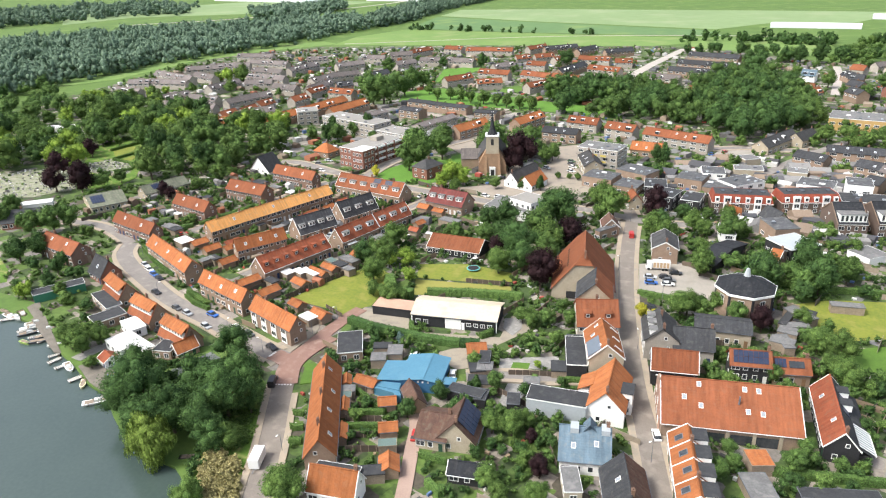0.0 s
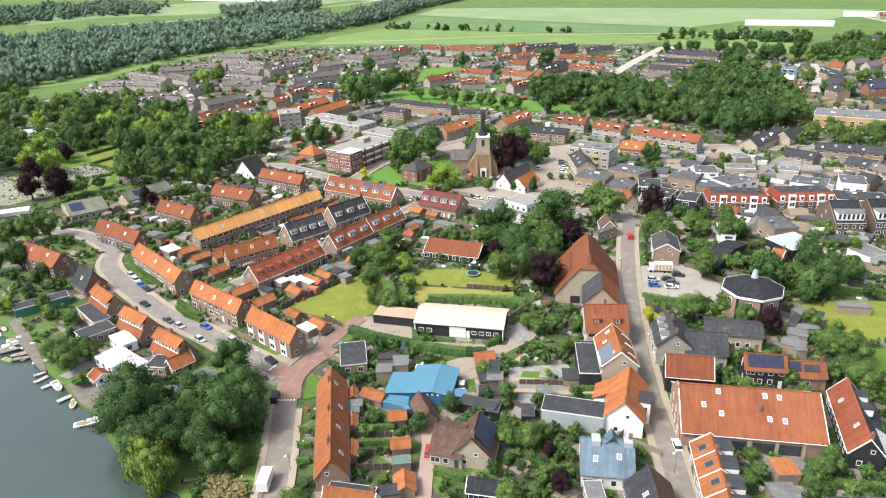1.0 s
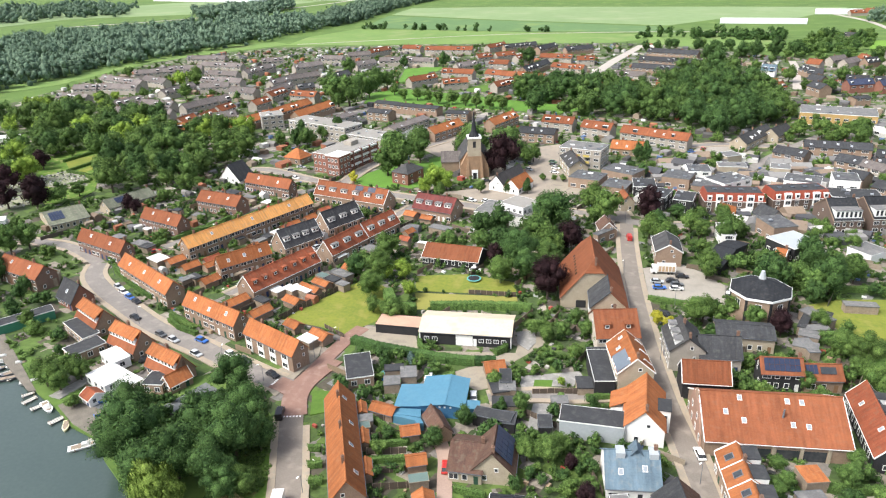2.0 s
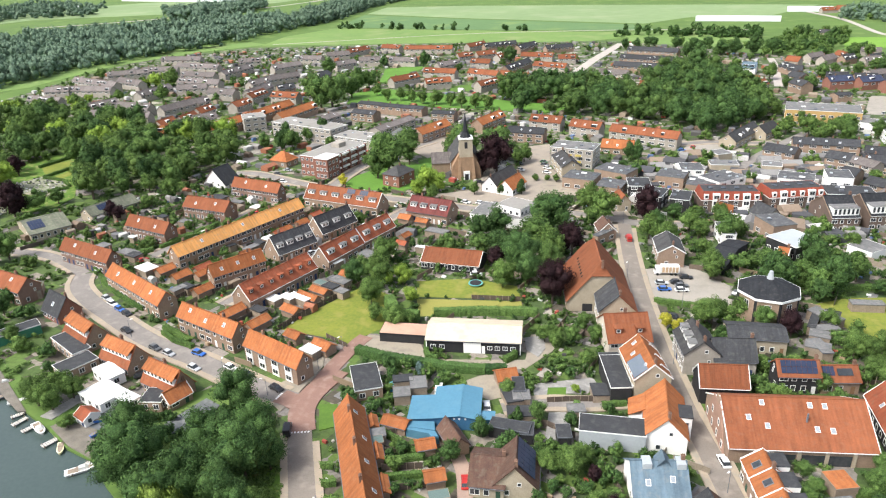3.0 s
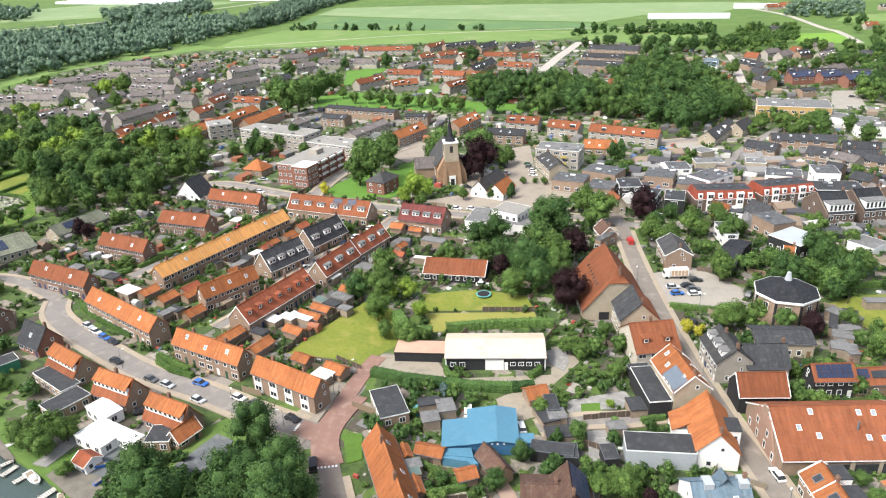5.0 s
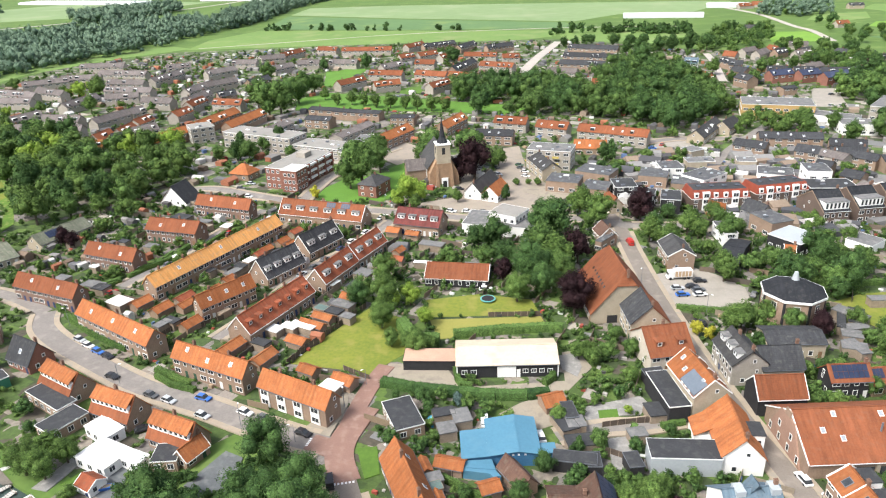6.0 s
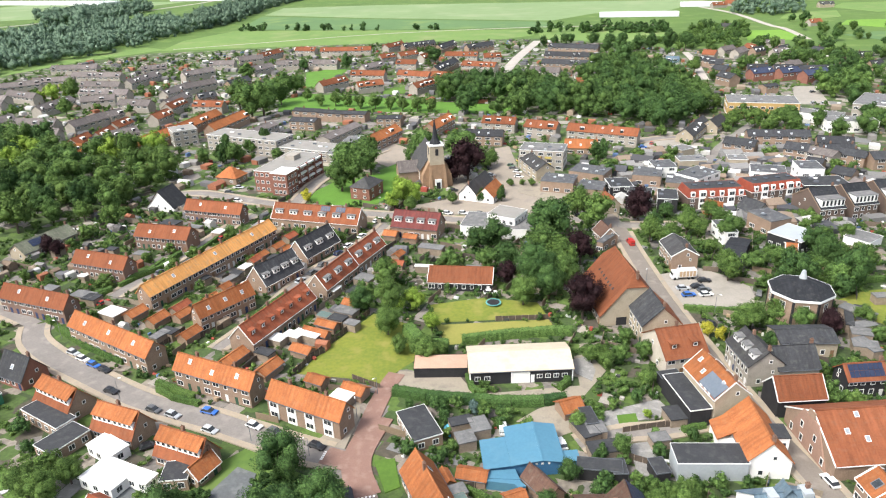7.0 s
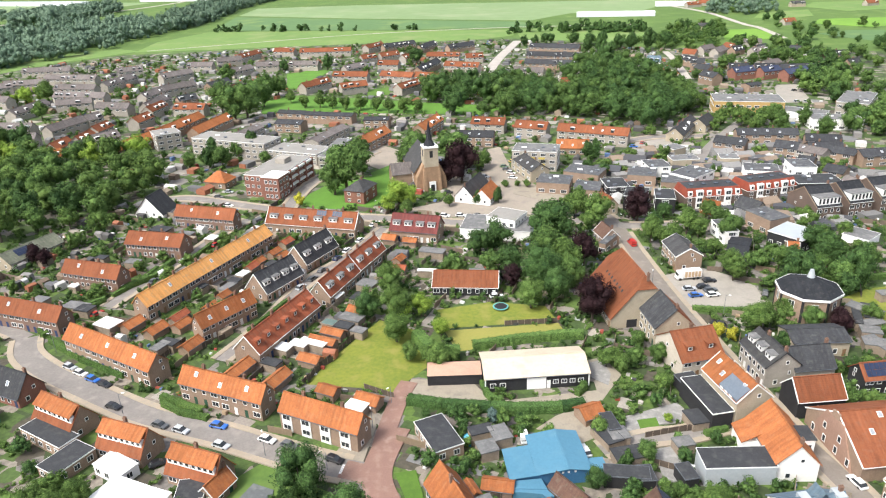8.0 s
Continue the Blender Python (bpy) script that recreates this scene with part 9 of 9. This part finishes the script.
wood('oak+dark+dark+oak', 150, 7, 10, (-71, 532), (-67, 562), (-28, 573), (-2, 557), (25, 540), (41, 572), (77, 633), (97, 617), (103, 534), (104, 496), (98, 463), (62, 418), (47, 422), (39, 450), (7, 467), (-22, 467), (-59, 479))
wood('oak+mid+dark', 30, 4, 7, (207, 858), (286, 879), (220, 694), (199, 734), (160, 669))
wood('oak+mid+dark', 28, 4, 6.5, (230, 721), (302, 718), (226, 535), (239, 616), (211, 656))
wood('oak+mid+dark', 16, 4, 7, (353, 1109), (463, 1074), (356, 838), (312, 902))
wood('mid+oak+mid+shrub+shrub', 49, 1.8, 3.6, (-212, 342), (-108, 287), (-89, 262), (-91, 214), (-102, 199), (-130, 205), (-157, 196), (-201, 218), (-215, 209), (-262, 270), (-219, 285))
wood('mid+oak+shrub', 33, 2, 4, (-460, 575), (-439, 708), (-371, 777), (-264, 762), (-169, 711), (-152, 615), (-246, 597), (-250, 507), (-285, 425), (-365, 459))
wood('mid+oak+shrub', 22, 2, 4, (-169, 711), (1, 831), (30, 803), (-27, 603), (-74, 607), (-147, 588))
wood('mid+oak+shrub', 27, 2, 4, (17, 325), (125, 350), (89, 262), (37, 260), (8, 265))
wood('mid+oak+shrub', 22, 2, 4, (12, 392), (85, 415), (154, 413), (127, 350), (55, 333), (5, 333))
wood('mid+oak+dark', 22, 2, 4.5, (12, 254), (59, 256), (79, 238), (55, 182), (28, 181), (11, 204))
wood('mid+dark+oak', 22, 1.2, 2.4, (-82, 171), (-69, 172), (-42, 163), (-19, 175), (-17, 163), (-19, 142), (-41, 129), (-59, 139), (-74, 138))
wood('mid+dark+oak', 24, 1.2, 2.4, (-76, 151), (-58, 150), (-22, 170), (-13, 149), (-14, 116), (-41, 106), (-58, 113))
wood('mid+dark+oak', 30, 1.5, 3, (20, 173), (67, 184), (53, 128), (19, 120))
wood('mid+shrub+dark', 13, 1.8, 3.6, (-244, 200), (-220, 204), (-185, 180), (-159, 160), (-153, 147), (-168, 151), (-190, 161), (-208, 166))
wood('oak+mid+dark', 48, 3.5, 6.5, (207, 830), (469, 850), (474, 738), (345, 563), (307, 601), (355, 732), (296, 729), (195, 700))
wood('oak+mid+dark', 45, 4, 7, (216, 675), (336, 641), (314, 522), (157, 328), (160, 366), (154, 390), (182, 489), (210, 627))
wood('oak+dark+mid', 30, 6, 9, (219, 569), (253, 573), (209, 484), (184, 493))
wood('oak+dark+mid', 22, 5, 8, (183, 438), (213, 448), (187, 384), (167, 376), (158, 395))
wood('oak+mid', 16, 4, 6, (110, 453), (139, 463), (141, 424), (117, 415))
wood('oak+mid', 30, 3, 6, (90, 818), (207, 830), (195, 700), (134, 617), (112, 623), (88, 660))
wood('oak+dark', 60, 5, 8, (-544, 346), (-601, 544), (-546, 549), (-433, 435), (-390, 368), (-411, 335))
# distant woods: haze is painted into the leaf colour, paler and bluer
LEAFHAZE = leafy("leaf_hazed_wood", (0.07, 0.118, 0.08), (0.118, 0.172, 0.115))
REED = leafy("reed", (0.20, 0.19, 0.07), (0.34, 0.30, 0.14))
# ---- low planting and woodland in the mass ----
def spots_in(seed, count, r0, r1, poly, clear=True, tall=1.0):
    rnd = random.Random(seed)
    x0, x1 = min(p[0] for p in poly), max(p[0] for p in poly)
    y0, y1 = min(p[1] for p in poly), max(p[1] for p in poly)
    out = []
    for _ in range(count * 12):
        if len(out) >= count:
            break
        p = (rnd.uniform(x0, x1), rnd.uniform(y0, y1))
        r = rnd.uniform(r0, r1)
        if inside(p, poly) and (not clear or free(*p, r * 0.8)):
            out.append((*p, r, r * tall * rnd.uniform(0.9, 1.4)))
    return out



def island_mix(name, *cols):
    """A material whose colour changes from piece to piece of a joined mesh."""
    m = bpy.data.materials.new(name)
    m.use_nodes = True
    n, l = m.node_tree.nodes, m.node_tree.links
    geo, ramp = n.new("ShaderNodeNewGeometry"), n.new("ShaderNodeValToRGB")
    ramp.color_ramp.interpolation = "CONSTANT"
    el = ramp.color_ramp.elements
    for i, c in enumerate(cols):
        e = el[0] if i == 0 else el.new(i / len(cols))
        e.color = (*c, 1)
    el[-1].color = (*cols[-1], 1)
    noi, hsv, rng = n.new("ShaderNodeTexNoise"), n.new("ShaderNodeHueSaturation"), n.new("ShaderNodeMapRange")
    noi.inputs["Scale"].default_value = 2.0
    rng.inputs["To Min"].default_value, rng.inputs["To Max"].default_value = 0.7, 1.3
    l.new(geo.outputs["Position"], noi.inputs["Vector"])
    l.new(noi.outputs[0], rng.inputs["Value"])
    l.new(rng.outputs[0], hsv.inputs["Value"])
    l.new(geo.outputs["Random Per Island"], ramp.inputs[0])
    l.new(ramp.outputs[0], hsv.inputs["Color"])
    l.new(hsv.outputs[0], n["Principled BSDF"].inputs["Base Color"])
    n["Principled BSDF"].inputs["Roughness"].default_value = 0.85
    return m


def clutter(name, label, material, spots, shape, yaws):
    """Many small pieces in one mesh: shape(rnd) gives points and faces of one piece."""
    rnd = random.Random(len(spots))
    V, F, k = [], [], 0
    for x, y, r, _ in spots:
        v, f = shape(rnd, r)
        a = radians(rnd.choice(yaws) + rnd.uniform(-6, 6))
        c, s = math.cos(a), math.sin(a)
        V += [(x + p[0] * c - p[1] * s, y + p[0] * s + p[1] * c, p[2]) for p in v]
        F += [tuple(i + k for i in q) for q in f]
        k += len(v)
    me = bpy.data.meshes.new(name)
    me.from_pydata(V, [], F)
    me.materials.append(material)
    return tagged(new(name, me), label, name.replace("_", " "), kind="stuff")


def hut(rnd, r):
    a, b, e = r * rnd.uniform(0.9, 1.5), r * rnd.uniform(0.7, 1.0), rnd.uniform(2.0, 2.5)
    top = e + (b * 0.5 if rnd.random() < 0.6 else 0.15)
    v = [(-a, -b, 0), (a, -b, 0), (a, b, 0), (-a, b, 0), (-a, -b, e), (a, -b, e), (a, b, e), (-a, b, e), (-a, 0, top), (a, 0, top)]
    return v, [(0, 1, 5, 4), (2, 3, 7, 6), (1, 2, 6, 9, 5), (3, 0, 4, 8, 7), (4, 5, 9, 8), (8, 9, 6, 7)]


def slab(rnd, r):
    a, b, z = r * rnd.uniform(0.8, 1.6), r * rnd.uniform(0.6, 1.0), rnd.uniform(0.06, 0.09)
    return [(-a, -b, z), (a, -b, z), (a, b, z), (-a, b, z), (-a, -b, 0), (a, -b, 0), (a, b, 0), (-a, b, 0)], [(0, 1, 2, 3), (4, 5, 1, 0), (5, 6, 2, 1), (6, 7, 3, 2), (7, 4, 0, 3)]


def crate(rnd, r):
    a, b, z = r * rnd.uniform(0.5, 1.2), r * rnd.uniform(0.4, 0.8), r * rnd.uniform(0.5, 1.4)
    return [(-a, -b, z), (a, -b, z), (a, b, z), (-a, b, z), (-a, -b, 0), (a, -b, 0), (a, b, 0), (-a, b, 0)], [(0, 1, 2, 3), (4, 5, 1, 0), (5, 6, 2, 1), (6, 7, 3, 2), (7, 4, 0, 3)]


def screen(rnd, r):
    a, b, z = r * rnd.uniform(2.5, 5), 0.05, 1.8
    return [(-a, -b, z), (a, -b, z), (a, b, z), (-a, b, z), (-a, -b, 0), (a, -b, 0), (a, b, 0), (-a, b, 0)], [(0, 1, 2, 3), (4, 5, 1, 0), (5, 6, 2, 1), (6, 7, 3, 2), (7, 4, 0, 3)]


GRID = (62, -28, 64, -20)
NEARPLOT = [(-240, 240), (-190, 215), (-120, 160), (-95, 155), (-70, 105), (-40, 95), (60, 95), (140, 180), (110, 300), (0, 315), (-210, 330)]
FARPLOT = [(-480, 500), (-440, 780), (-250, 830), (40, 825), (160, 715), (270, 660), (230, 420), (110, 305), (0, 320), (-116, 326), (-205, 340)]
HUTS = island_mix("hut_mix", (0.15, 0.145, 0.14), (0.20, 0.19, 0.18), (0.075, 0.072, 0.07), (0.28, 0.105, 0.055), (0.24, 0.19, 0.14), (0.50, 0.49, 0.47), (0.16, 0.115, 0.08), (0.11, 0.11, 0.115))
clutter("garden_huts", "small huts and garages in back gardens", HUTS, spots_in(11, 640, 1.5, 2.6, FARPLOT), hut, GRID)
LEFTPLOT = [(-240, 240), (-190, 215), (-130, 190), (-95, 190), (-80, 240), (-90, 300), (-210, 330)]
clutter("garden_huts", "small huts in the near back gardens", HUTS, spots_in(12, 80, 1.1, 1.7, LEFTPLOT), hut, GRID)
SLABS = island_mix("slab_mix", (0.29, 0.265, 0.23), (0.23, 0.205, 0.18), (0.33, 0.30, 0.25), (0.20, 0.17, 0.145), (0.165, 0.165, 0.165))
clutter("garden_paving", "paved terraces in back gardens", SLABS, spots_in(13, 250, 1.0, 2.4, NEARPLOT), slab, GRID)
clutter("garden_paving", "paved yards between the far houses", SLABS, spots_in(14, 700, 2.0, 5.0, FARPLOT), slab, GRID)
BITS = island_mix("bits_mix", (0.62, 0.62, 0.60), (0.05, 0.05, 0.05), (0.30, 0.22, 0.14), (0.60, 0.60, 0.58), (0.30, 0.06, 0.04), (0.10, 0.16, 0.30), (0.35, 0.33, 0.30))
clutter("garden_furniture", "tables, benches, bins and pots in gardens", BITS, spots_in(15, 700, 0.4, 0.8, NEARPLOT), crate, GRID)
clutter("garden_furniture", "cars, benches and bins between far houses", BITS, spots_in(16, 900, 0.7, 1.5, FARPLOT), crate, GRID)
clutter("garden_screens", "wooden garden screens between plots", island_mix("screen_mix", (0.13, 0.10, 0.075), (0.20, 0.15, 0.10), (0.09, 0.075, 0.06), (0.24, 0.20, 0.15)), spots_in(17, 240, 0.8, 1.3, NEARPLOT), screen, GRID)

def grave(rnd, r):
    """A low kerbed slab with an upright stone at its head."""
    a, b, z = 0.45, 1.0, rnd.uniform(0.2, 0.35)
    h = rnd.uniform(0.7, 1.2)
    ring = lambda x, y0, y1, z0, z1: [(-x, y0, z0), (x, y0, z0), (x, y1, z0), (-x, y1, z0), (-x, y0, z1), (x, y0, z1), (x, y1, z1), (-x, y1, z1)]
    faces = [(4, 5, 6, 7), (0, 1, 5, 4), (1, 2, 6, 5), (2, 3, 7, 6), (3, 0, 4, 7)]
    return ring(a, -b, b, 0, z) + ring(a, b, b + 0.16, 0, h), faces + [tuple(i + 8 for i in f) for f in faces]


GRAVEMIX = island_mix("grave_mix", (0.42, 0.41, 0.39), (0.10, 0.10, 0.105), (0.30, 0.29, 0.28), (0.55, 0.54, 0.51), (0.20, 0.19, 0.18))
for k, plot in enumerate(([(-341.8, 279.6), (-321.2, 297.0), (-298.2, 300.9), (-271.0, 272.4), (-282.3, 256.9), (-309.8, 250.2)], [(-298.5, 312.1), (-292.0, 325.0), (-273.5, 318.5), (-261.4, 300.7), (-285.2, 298.8)])):
    clutter("graves", "rows of grey gravestones and kerbed graves", GRAVEMIX, spots_in(31 + k, 150 - 70 * k, 0.9, 1.0, plot, False), grave, (33, 33, 213))
    scatter("grave_planting", "clipped low shrubs between the graves", LEAFMID, spots_in(33 + k, 46 - 20 * k, 0.5, 1.1, plot, False, 0.9), 300 + k)

MIDPLOT = [(0, 300), (0, 345), (40, 375), (130, 375), (150, 330), (120, 290), (80, 262), (20, 285)]
clutter("back_buildings", "huddle of low grey back buildings and sheds", island_mix("back_mix", (0.085, 0.085, 0.09), (0.15, 0.147, 0.143), (0.21, 0.205, 0.198), (0.055, 0.055, 0.06), (0.22, 0.165, 0.12), (0.06, 0.062, 0.07), (0.45, 0.44, 0.42)), spots_in(21, 130, 2.0, 4.0, MIDPLOT), hut, (-20, 10, 70, -30))
clutter("back_paving", "paved backyards between low buildings", SLABS, spots_in(22, 120, 2.0, 5.0, MIDPLOT), slab, (-20, 10))
clutter("yard_things", "bins, cars and crates in backyards", BITS, spots_in(23, 260, 0.6, 1.2, MIDPLOT), crate, (-20, 10))
scatter('woodland', 'dense belt of woodland, haze put into its leaf colour', LEAFHAZE, spots_in(110, 2000, 5, 8.5, [(-957, 727), (-774, 951), (-684, 1011), (-602, 1073), (-617, 1140), (-496, 1171), (-403, 1066), (-428, 974), (-431, 886), (-476, 787), (-509, 681), (-521, 614), (-538, 383)], False, 1.7), 110, 18, 0.13, lobes=6, sub=1)
scatter('woodland', 'dense belt of woodland, haze put into its leaf colour', LEAFHAZE, spots_in(120, 700, 5, 9, [(-471, 1183), (-460, 1445), (-469, 1773), (-349, 1719), (-390, 1395), (-383, 1178), (-403, 1066)], False, 1.7), 120, 18, 0.13, lobes=6, sub=1)
scatter('woodland', 'dense belt of woodland, haze put into its leaf colour', LEAFHAZE, spots_in(130, 260, 8, 13, [(-1540, 1437), (-1318, 1674), (-1075, 1594), (-956, 1353), (-1065, 1338), (-1169, 1075)], False, 1.3), 130, 18, 0.13, lobes=6, sub=1)
scatter('woodland', 'dense belt of woodland, haze put into its leaf colour', LEAFHAZE, spots_in(140, 200, 8, 13, [(-791, 1352), (-696, 1444), (-663, 1543), (-613, 1418), (-663, 1233), (-712, 1226)], False, 1.3), 140, 18, 0.13, lobes=6, sub=1)
scatter('woodland', 'dense belt of woodland, haze put into its leaf colour', LEAFHAZE, spots_in(150, 70, 5, 8, [(331, 1021), (387, 1147), (486, 1154), (414, 1002), (371, 980)], False, 1.3), 150, 18, 0.13, lobes=6, sub=1)
scatter('tree_line', 'row of dark trees along a field', LEAFDARK, spots_in(160, 60, 4, 6, [(31, 905), (198, 893), (193, 850), (30, 883)], False, 1.5), 160)
scatter('tree_line', 'row of dark trees along a field', LEAFDARK, spots_in(170, 26, 3, 5, [(-343, 1038), (-65, 962), (-65, 956), (-341, 1030)], False, 1.5), 170)
scatter('shrubs', 'garden shrubs and low green planting', LEAFMID, spots_in(180, 1300, 0.6, 1.4, [(-263, 252), (-251, 277), (-207, 333), (-116, 324), (3, 317), (107, 304), (65, 168), (24, 128), (-21, 111), (-73, 113), (-84, 137), (-87, 168), (-109, 173), (-136, 171), (-185, 194), (-228, 208)], True, 1.0), 180, 26, 0.17)
scatter('shrubs', 'garden shrubs and low green planting', LEAF, spots_in(190, 1300, 0.6, 1.5, [(-263, 252), (-251, 277), (-207, 333), (-116, 324), (3, 317), (107, 304), (65, 168), (24, 128), (-21, 111), (-73, 113), (-84, 137), (-87, 168), (-109, 173), (-136, 171), (-185, 194), (-228, 208)], True, 1.1), 190, 26, 0.17)
scatter('shrubs', 'garden shrubs and low green planting', LEAFMID, spots_in(200, 1800, 1.0, 2.2, [(-470, 509), (-486, 646), (-442, 787), (-257, 832), (38, 830), (154, 721), (266, 671), (107, 304), (3, 317), (-116, 324), (-207, 333), (-251, 277), (-263, 252)], True, 1.1), 200, 12, 0.26)
scatter('shrubs', 'garden shrubs and low green planting', LEAF, spots_in(210, 1300, 1.0, 2.4, [(-470, 509), (-486, 646), (-442, 787), (-257, 832), (38, 830), (154, 721), (266, 671), (107, 304), (3, 317), (-116, 324), (-207, 333), (-251, 277), (-263, 252)], True, 1.2), 210, 12, 0.26)
scatter('shrubs', 'garden shrubs and low green planting', LEAFDARK, spots_in(220, 240, 0.9, 2.2, [(-87, 95), (-90, 103), (-92, 115), (-108, 127), (-124, 119), (-134, 127), (-134, 138), (-118, 142), (-101, 146), (-90, 137), (-88, 127)], True, 0.9), 220, 26, 0.17)
scatter('shrubs', 'garden shrubs and low green planting', LEAFMID, spots_in(230, 110, 0.6, 1.4, [(-208, 166), (-190, 161), (-166, 148), (-138, 132), (-123, 141), (-148, 162), (-185, 180), (-220, 193), (-239, 195)], True, 0.9), 230, 26, 0.17)
scatter('shrubs', 'dense dark shrubs and evergreens in the gardens', LEAFDARK, spots_in(260, 900, 0.7, 1.7, NEARPLOT, True, 1.2), 260, 24, 0.17)
scatter('reeds', 'dry beige reeds and tall grass by the bank', REED, spots_in(240, 420, 0.5, 0.9, [(-83, 95), (-89, 105), (-89, 111), (-79, 106), (-74, 95), (-80, 92)], False, 1.5), 240)
scatter('shrubs', 'garden shrubs and low green planting', LEAFMID, spots_in(250, 150, 0.6, 1.1, [(-93, 120), (-88, 130), (-82, 117), (-83, 111), (-89, 112)], False, 0.8), 250, 26, 0.17)
